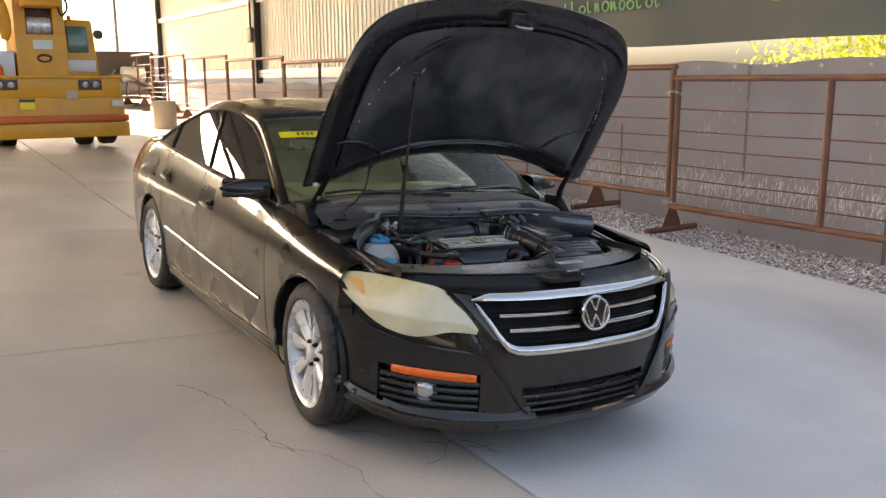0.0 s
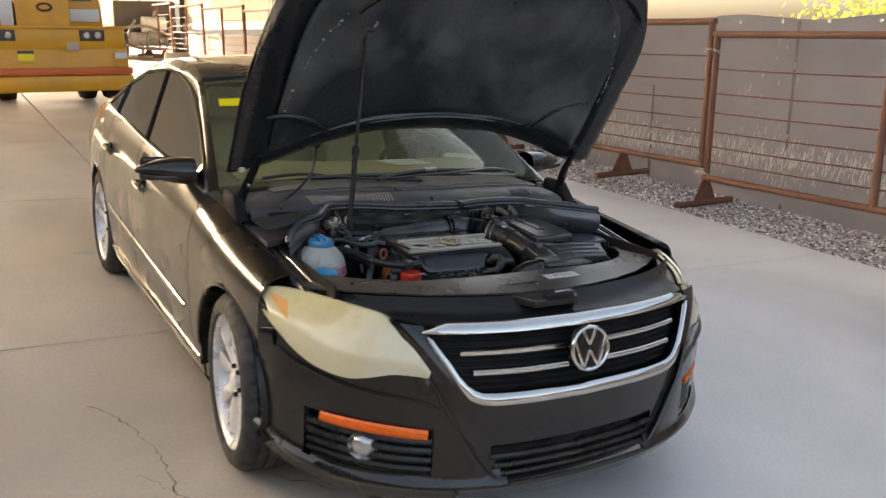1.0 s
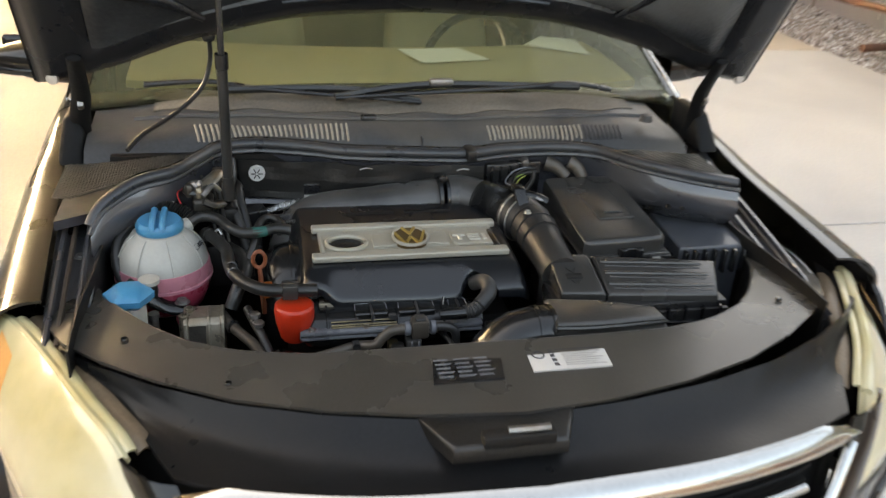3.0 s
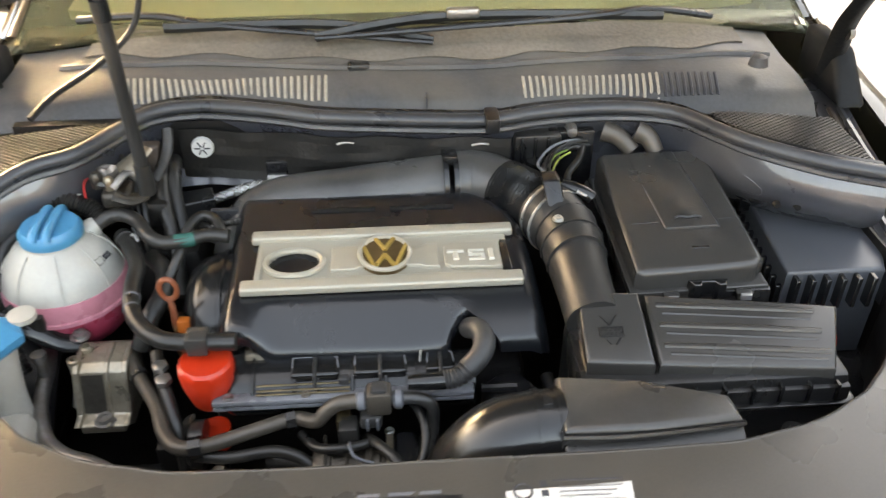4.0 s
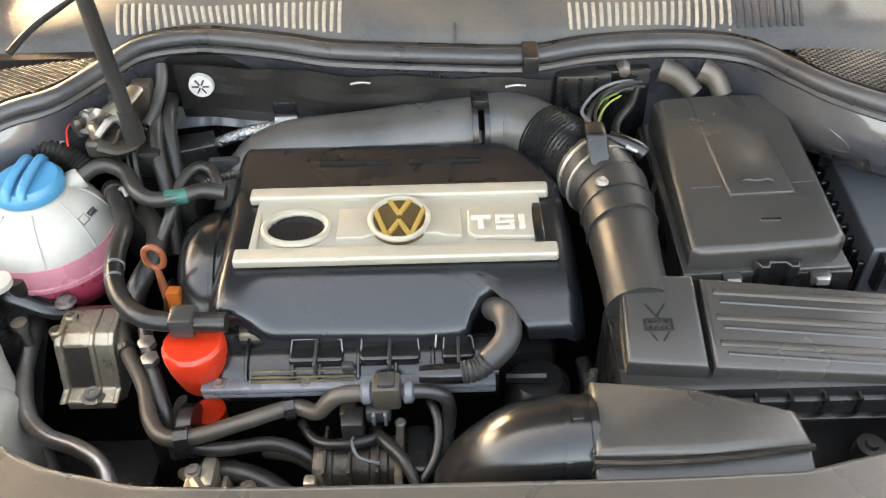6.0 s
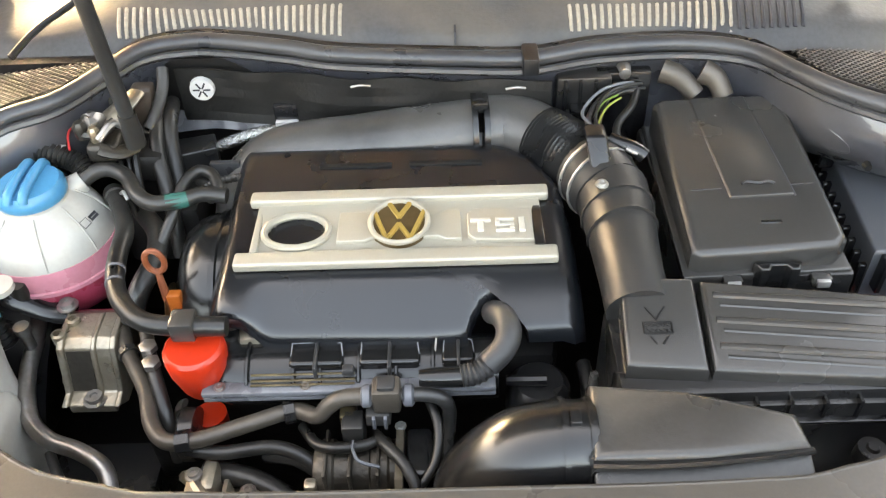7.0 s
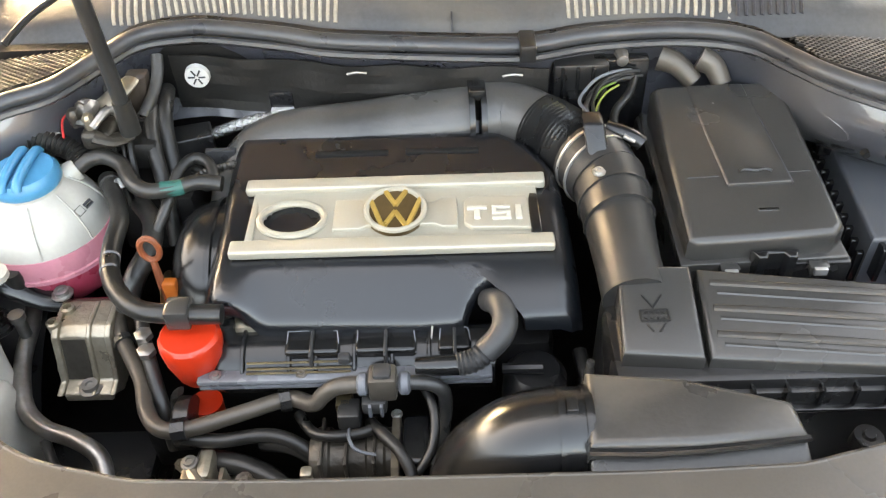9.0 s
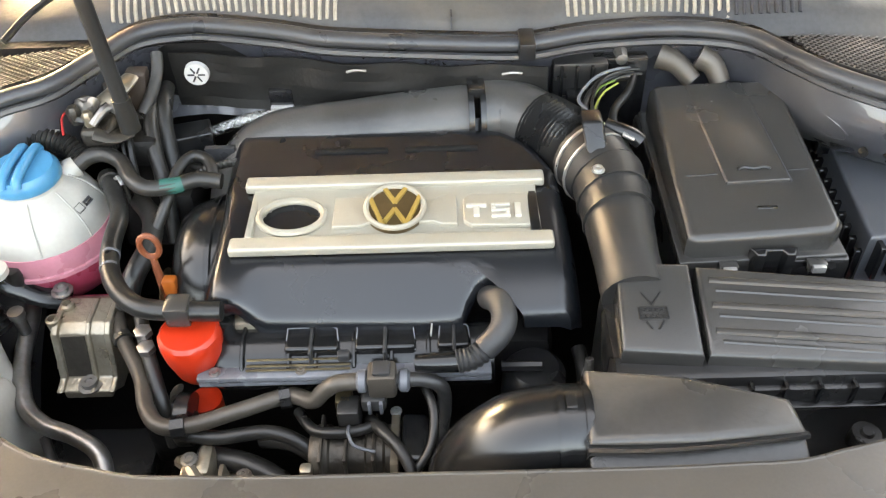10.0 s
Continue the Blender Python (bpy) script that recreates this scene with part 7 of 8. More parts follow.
for a, b, c in (((0.305, 0.098, 0.912), (0.330, 0.086, 0.905), (0.352, 0.070, 0.885)), ((0.360, 0.088, 0.915), (0.380, 0.078, 0.906), (0.392, 0.062, 0.885))):
    part("heater_hose", tube([a, b, c], [0.020, 0.016, 0.014], 12, 4), PIPEBROWN, car, "dusty heater pipe")
for x, y in ((0.542, -0.062), (0.572, -0.070)):
    part("bulkhead_stud", lathe([(0.0, -0.006), (0.005, -0.005), (0.006, 0.004)], 8, "y", (x, y - 0.04, 0.875)), DARK, car)
part("bulkhead_bolt", lathe([(0.0, -0.02), (0.009, -0.018), (0.012, 0.0)], 8, "y", (0.245, 0.09, 0.922)), STEEL, car)

# left corner by the prop rod: bracket, sensor, orange wire
br = part("strut_bracket", block(-0.522, -0.478, -0.035, 0.015, 0.868, 0.897, 0.008, 3), CASTDARK, car, "stained metal bracket with a sensor")
part("bracket_knob", lathe([(0.014, 0.905), (0.017, 0.912), (0.015, 0.921), (0.008, 0.926), (0.0, 0.923)], 9, "z", (-0.515, 0.003, 0), bump=lambda k, j: 0.0025 * ((j * 5 + k * 3) % 3 - 1)), STEEL, br)
part("bracket_clip", tube([(-0.50, -0.03, 0.905), (-0.48, -0.01, 0.92), (-0.465, -0.005, 0.905)], 0.006, 8, 4), STEEL, br)
for k, (x, y, z, r) in enumerate(((-0.528, -0.012, 0.918, 0.011), (-0.508, -0.018, 0.914, 0.009), (-0.520, 0.016, 0.916, 0.010), (-0.498, 0.030, 0.906, 0.010))):
    part("bracket_lug", lathe([(0.0, r * 0.7), (r * 0.6, r * 0.6), (r, 0.0), (r * 0.8, -0.02)], 7, "z", (x, y, z)), CASTING if k % 2 else CASTDARK, br)
for dx, r in ((0.0, 0.004), (0.012, 0.003), (0.022, 0.005)):
    part("corner_wire", tube([(-0.505 + dx, 0.06, 0.915), (-0.492 + dx, 0.025, 0.900), (-0.486 + dx, -0.010, 0.872), (-0.478 + dx, -0.045, 0.835), (-0.47 + dx, -0.06, 0.79)], r, 6, 4), RUBBER, car)
part("orange_wire", tube([(-0.545, -0.03, 0.89), (-0.553, 0.0, 0.90), (-0.54, 0.02, 0.905), (-0.52, 0.02, 0.90)], 0.0018, 6), REDWIRE, car)
part("knob_ring", lathe([(0.026, 0.900), (0.029, 0.906), (0.026, 0.912), (0.020, 0.910)], 20, "z", (-0.515, 0.005, 0)), BLACK, br)
part("bracket_arm", tube([(-0.505, 0.02, 0.902), (-0.48, 0.045, 0.915), (-0.468, 0.07, 0.92)], [0.02, 0.018, 0.014], 10, 4, squash=0.45), CASTING, br)
part("bracket_arm", tube([(-0.50, -0.035, 0.896), (-0.478, -0.03, 0.884), (-0.46, -0.01, 0.88)], [0.016, 0.014, 0.012], 10, 4, squash=0.5), CASTDARK, br)
part("grey_line", tube([(-0.440, 0.118, 0.93), (-0.438, 0.095, 0.912), (-0.442, 0.06, 0.895), (-0.452, 0.03, 0.88)], 0.009, 10, 4), DUSTYPIPE, car)
part("brown_bracket", block(-0.492, -0.458, 0.065, 0.09, 0.86, 0.922, 0.006, 2, shift=(0.01, 0.01)), RUSTBROWN, car, "rusty brown bracket by the bulkhead")
part("bracket_block", block(-0.475, -0.425, -0.02, 0.045, 0.82, 0.868, 0.01), DARK, car)
part("rear_left_box", block(-0.50, -0.38, -0.06, 0.06, 0.70, 0.80, 0.01), DARK, car)
part("blue_grey_plate", block(-0.362, -0.318, -0.012, -0.002, 0.77, 0.846, 0.002), SEAL, car)
part("tank_spring", tube(curve_points([(-0.645, -0.205, 0.77), (-0.640, -0.215, 0.73), (-0.632, -0.222, 0.70)], 8), 0.013, 10, 1, ridges=0.004), RUBBER, car)
part("tank_bracket", tube([(-0.65, -0.18, 0.785), (-0.615, -0.19, 0.765), (-0.575, -0.19, 0.735), (-0.54, -0.19, 0.73)], [0.022, 0.02, 0.018, 0.02], 10, 4, squash=0.6), SATIN, car)
bolt((-0.545, -0.19, 0.742), 0.010, car)
# ---- yard: ground, slabs, gravel ----
def sheet_on_yard(name, x0, x1, y0, y1, z, mat, label, nu=1, nv=1, wobble=0.0):
    bm = sheet(lambda u, v: Vector((x0 + (x1 - x0) * u, y0 + (y1 - y0) * v, z + wobble * noise.noise(Vector((u * 40, v * 40, 0))))), nu, nv)
    ob = part(name, bm, mat, None, label, 40 if wobble else 0)
    ob.matrix_world = SLOPE.copy()
    return tagged(ob, "", name, kind="structure")


sheet_on_yard("ground", -260, 260, -260, 260, -0.06, SOIL, "pale dusty soil of the yard")
sheet_on_yard("gravel", 4.74, 40, -14, 34, -0.035, GRAVELBED, "brown crushed gravel strip along the fence", 40, 60, 0.02)
pavement = sheet_on_yard("pavement", -15.9, 4.79, -12.7, 26.9, -0.045, JOINT, "jointed concrete floor with cracks and tyre marks")
X_JOINTS = [-16.0, -10.8, -5.6, -0.365, 4.80]
Y_JOINTS = [-12.7, -9.15, -5.6, -2.05, 1.50, 5.05, 8.6, 12.15, 15.7, 19.25, 22.8, 26.9]
random.seed(4)
for x0, x1 in zip(X_JOINTS, X_JOINTS[1:]):
    for y0, y1 in zip(Y_JOINTS, Y_JOINTS[1:]):
        g = 0.008
        edge = -0.07 if x1 > 4 else g
        bm = block(x0 + g, x1 - (edge if x1 < 4 else 0), y0 + g, y1 - g, -0.15, 0.0 + random.uniform(-0.0012, 0.0008), 0.004, 2)
        part("slab", bm, PALECONCRETE if x0 > -1 and y0 < 4 else CONCRETE, pavement, "", 0)
# cracks run over the slabs near the front wheel
def crack(pts, width, seed):
    random.seed(seed)
    line = []
    for a, b in zip(pts, pts[1:]):
        a, b = Vector(a), Vector(b)
        m = max(int((b - a).length / 0.03), 2)
        for k in range(m):
            line.append(a.lerp(b, k / m) + Vector((random.uniform(-1, 1), random.uniform(-1, 1))) * 0.012)
    line.append(Vector(pts[-1]))
    bm = bmesh.new()
    left, right = [], []
    for i, p in enumerate(line):
        d = (line[min(i + 1, len(line) - 1)] - line[max(i - 1, 0)]).normalized()
        w = width * (0.25 + random.random()) * (1 if 0 < i < len(line) - 1 else 0.1)
        left.append(bm.verts.new((p.x - d.y * w, p.y + d.x * w, 0.0022)))
        right.append(bm.verts.new((p.x + d.y * w, p.y - d.x * w, 0.0022)))
    for i in range(len(line) - 1):
        bm.faces.new((left[i], left[i + 1], right[i + 1], right[i]))
    part("crack", bm, JOINT, pavement, "", 0)


crack([(-1.22, 0.05), (-1.13, -0.10), (-1.13, -0.20), (-0.98, -0.33)], 0.0016, 1)
crack([(-0.98, -0.33), (-0.90, -0.55), (-0.93, -0.75), (-0.85, -1.0), (-0.9, -1.35)], 0.0014, 2)
crack([(-0.52, -0.42), (-0.42, -0.50), (-0.37, -0.47), (-0.30, -0.55), (-0.26, -0.70)], 0.0028, 3)
crack([(-0.42, -0.50), (-0.50, -0.60), (-0.62, -0.66)], 0.0016, 4)
crack([(-0.80, -0.15), (-0.66, -0.26), (-0.60, -0.36)], 0.0025, 5)
crack([(-1.9, -0.6), (-2.0, -0.75), (-1.93, -0.9)], 0.0025, 6)
crack([(-1.30, 0.72), (-1.21, 0.60), (-1.15, 0.36), (-1.11, 0.19), (-1.12, -0.12), (-1.06, -0.30)], 0.0024, 7)
crack([(-2.35, 0.35), (-2.2, 0.30), (-2.12, 0.22)], 0.0018, 8)
crack([(-0.365, -0.55), (-0.30, -0.60), (-0.24, -0.58), (-0.20, -0.66)], 0.0030, 9)
slip = part("paper_scrap", prism([(-1.02, 3.20), (-0.86, 3.16), (-0.87, 3.33)], 0.001, 0.003), WHITE, None, "scrap of white paper lying on the concrete", 0)
slip.matrix_world = SLOPE.copy()
tagged(slip, "", "paper")

# crushed stones, one mass
random.seed(11)
verts, faces = [], []
for k in range(17000):
    near = k < 13000
    x = random.uniform(4.84, 6.25) if near else random.uniform(4.84, 6.3)
    y = random.uniform(-1.5, 7.5) if near else random.uniform(7.5, 22)
    r = random.uniform(0.008, 0.021) * (1 if near else 1.7)
    z = -0.022 + r * 0.3
    base = len(verts)
    a0 = random.uniform(0, 6.28)
    ring = [(x + r * random.uniform(0.7, 1.2) * math.cos(a0 + j * 1.257), y + r * random.uniform(0.7, 1.2) * math.sin(a0 + j * 1.257), z + random.uniform(-0.3, 0.3) * r) for j in range(5)]
    verts += ring + [(x + random.uniform(-0.3, 0.3) * r, y + random.uniform(-0.3, 0.3) * r, z + r * 0.75), (x, y, z - r * 0.6)]
    for j in range(5):
        faces += [(base + j, base + (j + 1) % 5, base + 5), (base + (j + 1) % 5, base + j, base + 6)]
me = bpy.data.meshes.new("gravel_stones")
me.from_pydata(verts, [], faces)
me.materials.append(STONE)
stones = new("gravel_stones", me)
stones.matrix_world = SLOPE.copy()
tagged(stones, "loose brown crushed stones beside the concrete", "gravel", kind="stuff")

# ---- pipe fence panels ----
FENCE_X, PANEL_L, FENCE_H = 5.36, 3.86, 1.80


def fence_panel(at, feet=(0.0, 0.66)):
    p = thing("fence_panel", "rust-red pipe fence panel with thin horizontal rods", "fence", at, "pipe fence panels along the gravel")
    L, H, base = PANEL_L, FENCE_H, 0.30
    for y in (0.0, -L / 2, -L):
        part("post", tube([(0, y, base - 0.03), (0, y, H)], 0.036, 12, 1), PIPE, p)
    part("top_rail", tube([(0, 0.04, H), (0, -L - 0.04, H)], 0.036, 12, 1), PIPE, p)
    part("bottom_rail", tube([(0, 0.04, base), (0, -L - 0.04, base)], 0.036, 12, 1), PIPE, p)
    for z in (0.48, 0.64, 0.80, 1.00, 1.20, 1.45):
        part("rod", tube([(0, 0, z), (0, -L / 4, z - 0.006), (0, -L / 2, z), (0, -L * 0.75, z - 0.005), (0, -L, z)], 0.009, 6, 3), PIPE, p)
    for y in (-L * f for f in feet):
        foot = part("foot", prism([(-0.16, -0.004), (0.16, -0.004), (0.16, 0.004), (-0.16, 0.004)], 0.0, 0.01, 0), PIPE, p)
        bm = bmesh.new()
        pts = [(-0.17, 0.05), (0.17, 0.05), (0.05, 0.28), (-0.05, 0.28)]
        a = [bm.verts.new((x, y - 0.006, z)) for x, z in pts]
        b = [bm.verts.new((x, y + 0.006, z)) for x, z in pts]
        bm.faces.new(a)
        bm.faces.new(b[::-1])
        for i in range(4):
            bm.faces.new((a[i], b[i], b[(i + 1) % 4], a[(i + 1) % 4]))
        part("gusset", bm, PIPE, foot, "", 0)
        part("foot_pipe", tube([(-0.42, y, 0.03), (0.42, y, 0.03)], 0.036, 12, 1), PIPE, foot)
    return p


first = fence_panel(stand(FENCE_X, 3.42), (0.0, 0.97))
second = fence_panel(stand(FENCE_X, 3.42 + PANEL_L + 0.09), (0.0, 0.68))
for k in list(range(-3, 0)) + list(range(2, 8)):
    copy_thing(second if k > 0 else first, stand(FENCE_X, 3.42 + (PANEL_L + 0.09) * k))
for z in (0.33, 1.62):
    ch = thing("chain", "short galvanised chain tying two fence panels", "chain", stand(FENCE_X, 3.465, z=0.0))
    for k in range(12):
        a = 2 * math.pi * k / 12
        c = Vector((0.062 * math.cos(a), 0.085 * math.sin(a), z - 0.03 * math.cos(a)))
        t = Vector((-0.062 * math.sin(a), 0.085 * math.cos(a), 0.03 * math.sin(a))).normalized()
        n = Vector((0, 0, 1)) if k % 2 else Vector((math.cos(a), math.sin(a), 0))
        n = (n - t * n.dot(t)).normalized()
        part("link", tube([c + t * 0.024 * math.cos(b) + n * 0.013 * math.sin(b) for b in (j * math.pi / 4 for j in range(8))], 0.0045, 6, 1, closed=True), GALV, ch)

# ---- shade screen, banner, shed side ----
WALL_X = 6.35
scr = bmesh.new()
scr = sheet(lambda u, v: Vector((0.05 * noise.noise(Vector((u * 30, v * 2, 0))), -9 + 36.0 * u, 0.02 + (2.12 - 0.25 * min(max((u - 0.52) / 0.1, 0), 1) + 0.03 * math.sin(u * 110)) * v)), 300, 12, scr)
screen = part("shade_screen", solid(scr, 0.008), SCREEN, None, "dusty grey-brown shade screen tied behind the fence")
screen.matrix_world = stand(WALL_X - 0.18, 0.0)
tagged(screen, "", "screen")
for k in range(34):
    y = -8.5 + 0.56 * k
    part("grommet", lathe([(0.010, -0.008), (0.02, -0.008), (0.02, 0.004), (0.010, 0.004)], 10, "x", (-0.012, y, 2.09)), GALV, screen)
for y in (1.25, 3.05, 5.1, -1.0, 7.2):
    part("screen_seam", block(-0.016, -0.004, y - 0.018, y + 0.018, 0.03, 2.1, 0.002), SCREENSEAM, screen)
# pale slivers painted as daylight showing through gaps in the weave
random.seed(21)
verts, faces = [], []
for k in range(2600):
    band = random.random() < 0.82
    y = random.uniform(-3.5, 6.5)
    z = random.gauss(0.62, 0.10) if band else random.uniform(0.3, 1.9)
    if not band and not (0.8 < (y * 1.3) % 3 < 1.9):
        continue
    l, w = random.uniform(0.03, 0.09), random.uniform(0.003, 0.008)
    s = random.uniform(-0.5, 0.1)
    b = len(verts)
    verts += [(-0.065, y, z), (-0.065, y + w, z), (-0.065, y + w + s * l, z + l), (-0.065, y + s * l, z + l)]
    faces.append((b, b + 1, b + 2, b + 3))
me = bpy.data.meshes.new("screen_threads")
me.from_pydata(verts, [], faces)
me.materials.append(GAPLIGHT)
th = new("screen_threads", me)
th.parent = screen
tagged(th, "pale slivers painted as light through the screen's gaps", kind="stuff")

# Unseen screen, added so the bumper reflects something dark.
near = part("shade_screen", solid(sheet(lambda u, v: Vector((-14 + 26 * u, 0.04 * noise.noise(Vector((u * 40, v * 2, 7))), 0.02 + 2.3 * v)), 120, 8), 0.008), SCREEN, None, "unseen shade screen added to darken the bumper's reflections")
near.matrix_world = stand(0, -7.3)
tagged(near, "", "screen")
# Unseen dark screen, added to block bright ground from the flank's reflections.
side = part("shade_screen", solid(sheet(lambda u, v: Vector((0.04 * noise.noise(Vector((u * 40, v * 2, 3))), -7.2 + 42.0 * u, 0.02 + 2.3 * v)), 180, 8), 0.008), DARKSCREEN, None, "unseen dark screen added to calm the door reflections")
side.matrix_world = stand(-5.6, 0)
tagged(side, "", "screen")
# Added wall, never in view, keeps bright sky out of the door panels.
wall_n = part("wall_north", block(-12.2, -2.9, 0.0, 0.08, -0.4, 7.0, 0.0), SHEET, None, "unseen sheet metal wall added to dim the door reflections", 0)
wall_n.matrix_world = stand(0, 27.6)
tagged(wall_n, "", "wall", kind="structure")
COLS = [-10.6, -0.6, 9.5, 19.8, 30.0]
for y in COLS:
    c = thing("column", "dark steel shed column", "column", stand(WALL_X + 0.1, y), "shed columns", "structure")
    part("flange", block(-0.10, -0.085, -0.10, 0.10, 0.0, 8.4, 0.002), BEAM, c)
    part("flange", block(0.085, 0.10, -0.10, 0.10, 0.0, 8.4, 0.002), BEAM, c)
    part("web", block(-0.086, 0.086, -0.006, 0.006, 0.0, 8.4, 0.0), BEAM, c)
    part("base_plate", block(-0.16, 0.16, -0.16, 0.16, -0.02, 0.02, 0.003), BEAM, c)
boxx = thing("junction_box", "small dark electrical box fixed on a shed column", "electrical box", stand(WALL_X - 0.04, 19.8))
part("box_body", block(-0.10, 0.0, -0.14, 0.14, 2.35, 2.75, 0.01), BEAM, boxx)
part("conduit", tube([(-0.04, 0, 2.75), (-0.04, 0, 4.5)], 0.025, 8, 1), BEAM, boxx)


def corrugated(y0, y1, z0, z1, pitch=0.20):
    n = int((y1 - y0) / pitch)
    pts = []
    for k in range(n):
        y = y0 + k * pitch
        pts += [(y, 0.0), (y + pitch * 0.62, 0.0), (y + pitch * 0.72, -0.022), (y + pitch * 0.90, -0.022)]
    pts.append((y0 + n * pitch, 0.0))
    bm = bmesh.new()
    lo = [bm.verts.new((x, y, z0)) for y, x in pts]
    hi = [bm.verts.new((x, y, z1)) for y, x in pts]
    for i in range(len(pts) - 1):
        bm.faces.new((lo[i], lo[i + 1], hi[i + 1], hi[i]))
    return solid(bm, 0.004)


wall_e = part("wall_east", corrugated(9.7, 30.2, 2.25, 8.4), SHEET, None, "beige ribbed sheet metal shed wall", 0)
wall_e.matrix_world = stand(WALL_X + 0.25, 0)
tagged(wall_e, "", "wall", kind="structure")
part("girt", block(-0.12, -0.06, 9.4, 30.2, 2.05, 2.27, 0.004), WHITEMETAL, wall_e)
part("girt", block(-0.12, -0.06, 9.4, 30.2, 4.1, 4.25, 0.004), WHITEMETAL, wall_e)
ban = sheet(lambda u, v: Vector((0.03 * noise.noise(Vector((u * 9, v * 2, 4))), -10.4 + 19.75 * u, 2.40 + 1.3 * v + 0.010 * math.sin(u * 31))), 100, 8)
banner = part("banner", solid(ban, 0.006), BANNER, None, "dark grey banner with painted lettering")
banner.matrix_world = stand(WALL_X + 0.02, 0)
tagged(banner, "", "banner")
random.seed(8)
y = 8.2
while y > 4.7:
    w, h = random.uniform(0.045, 0.07), random.uniform(0.05, 0.07)
    kind = random.choice(("round", "stroke", "round", "hook"))
    z = 2.905
    if kind == "round":
        line = [(-0.05, y - w + w * math.cos(a), z + h + h * math.sin(a)) for a in (k * math.pi / 6 for k in range(12))]
    elif kind == "stroke":
        line = [(-0.05, y, z + 3.2 * h), (-0.05, y - 0.2 * w, z + h), (-0.05, y - 0.6 * w, z), (-0.05, y - 1.4 * w, z + 0.5 * h)]
    else:
        line = [(-0.05, y, z + 2 * h), (-0.05, y - 0.1 * w, z), (-0.05, y - w, z + 1.9 * h), (-0.05, y - 1.3 * w, z), (-0.05, y - 1.8 * w, z + 0.6 * h)]
    part("painted_mark", tube(line, 0.013, 6, 3, closed=kind == "round"), GREENPAINT, banner)
    y -= 2 * w + 0.05
for y0, y1 in ((2.75, 3.0), (2.45, 2.65)):
    part("painted_mark", tube([(-0.05, y0, 2.90), (-0.05, (y0 + y1) / 2, 2.86), (-0.05, y1, 2.90), (-0.05, (y0 + y1) / 2, 2.98)], 0.022, 6, 4, closed=True), YELLOWPAINT, banner)
post = thing("banner_post", "rust-brown upright post beside the banner", "post", stand(WALL_X - 0.2, 8.6))
part("post_tube", block(-0.05, 0.05, -0.05, 0.05, 0.0, 5.0, 0.01), PIPE, post)

# roof over the yard, with beams; unseen, its outline set to shape the light
roof_z = 8.5
ROOF_X, ROOF_Y0, ROOF_Y1, ROOF_EAVE = -12.0, 1.0, 22.0, 5.4
TRUSSES = [1.2, 3.5, 7.4, 12.8, 18.2, 23.6]
roof = part("ceiling", prism([(ROOF_X, ROOF_Y0), (ROOF_EAVE, ROOF_Y0), (ROOF_EAVE, 8.2), (WALL_X + 0.6, 8.2), (WALL_X + 0.6, 39.0), (0.0, 35.6), (-3.3, 30.1), (ROOF_X, ROOF_Y1)], roof_z, roof_z + 0.06, 0), ROOF, None, "unseen sheet metal shed roof, its outline set to shape the light", 0)
tagged(roof, "", "roof", kind="structure")
for y in TRUSSES:
    t = thing("roof_beam", "steel roof truss", "beam", pose(0, y, 0), "roof trusses", "structure")
    part("chord", block(ROOF_X + 0.1, ROOF_EAVE, -0.06, 0.06, roof_z - 0.14, roof_z - 0.01, 0.0), BEAM, t)
    part("chord", block(ROOF_X + 0.1, ROOF_EAVE, -0.06, 0.06, roof_z - 0.75, roof_z - 0.63, 0.0), BEAM, t)
    for k in range(16):
        x = ROOF_X + 0.3 + k
        part("strut", tube([(x, 0, roof_z - 0.69), (x + 0.5, 0, roof_z - 0.07), (x + 1.0, 0, roof_z - 0.69)], 0.025, 6, 1), BEAM, t)
for k in range(11):
    x = ROOF_X + 0.2 + 1.6 * k
    part("purlin", block(x - 0.04, x + 0.04, ROOF_Y0 + 0.05, ROOF_Y1 - 0.05, roof_z - 0.16, roof_z - 0.005, 0.0), BEAM, roof)
# Unseen columns, added to carry the roof's outer edge.
for y in TRUSSES:
    c = thing("column", "dark steel shed column", "column", stand(ROOF_X + 0.2, y), "shed columns", "structure")
    part("web", block(-0.1, 0.1, -0.1, 0.1, -0.3, 8.5, 0.01), BEAM, c)

# ---- yellow yard crane ----
crane = thing("yard_crane", "yellow yard crane with an orange stripe parked on the concrete", "crane", stand(0.02, 13.2, 1.0))
part("front_apron", block(-1.30, 1.30, -0.05, 0.5, 0.20, 0.95, 0.02, 2, top=(0.03, 0.05)), CRANE, crane)
part("apron_lower", block(-1.33, 1.33, -0.12, 0.3, 0.19, 0.46, 0.03, 2), CRANE, crane)
part("red_stripe", block(-1.32, 1.32, -0.128, 0.1, 0.47, 0.59, 0.01), STRIPE, crane)
part("front_deck", block(-1.24, 1.24, -0.02, 3.5, 0.90, 1.27, 0.02), CRANE, crane)
part("deck_edge", block(-1.27, 1.27, -0.06, 3.5, 1.24, 1.29, 0.01), CRANE, crane)
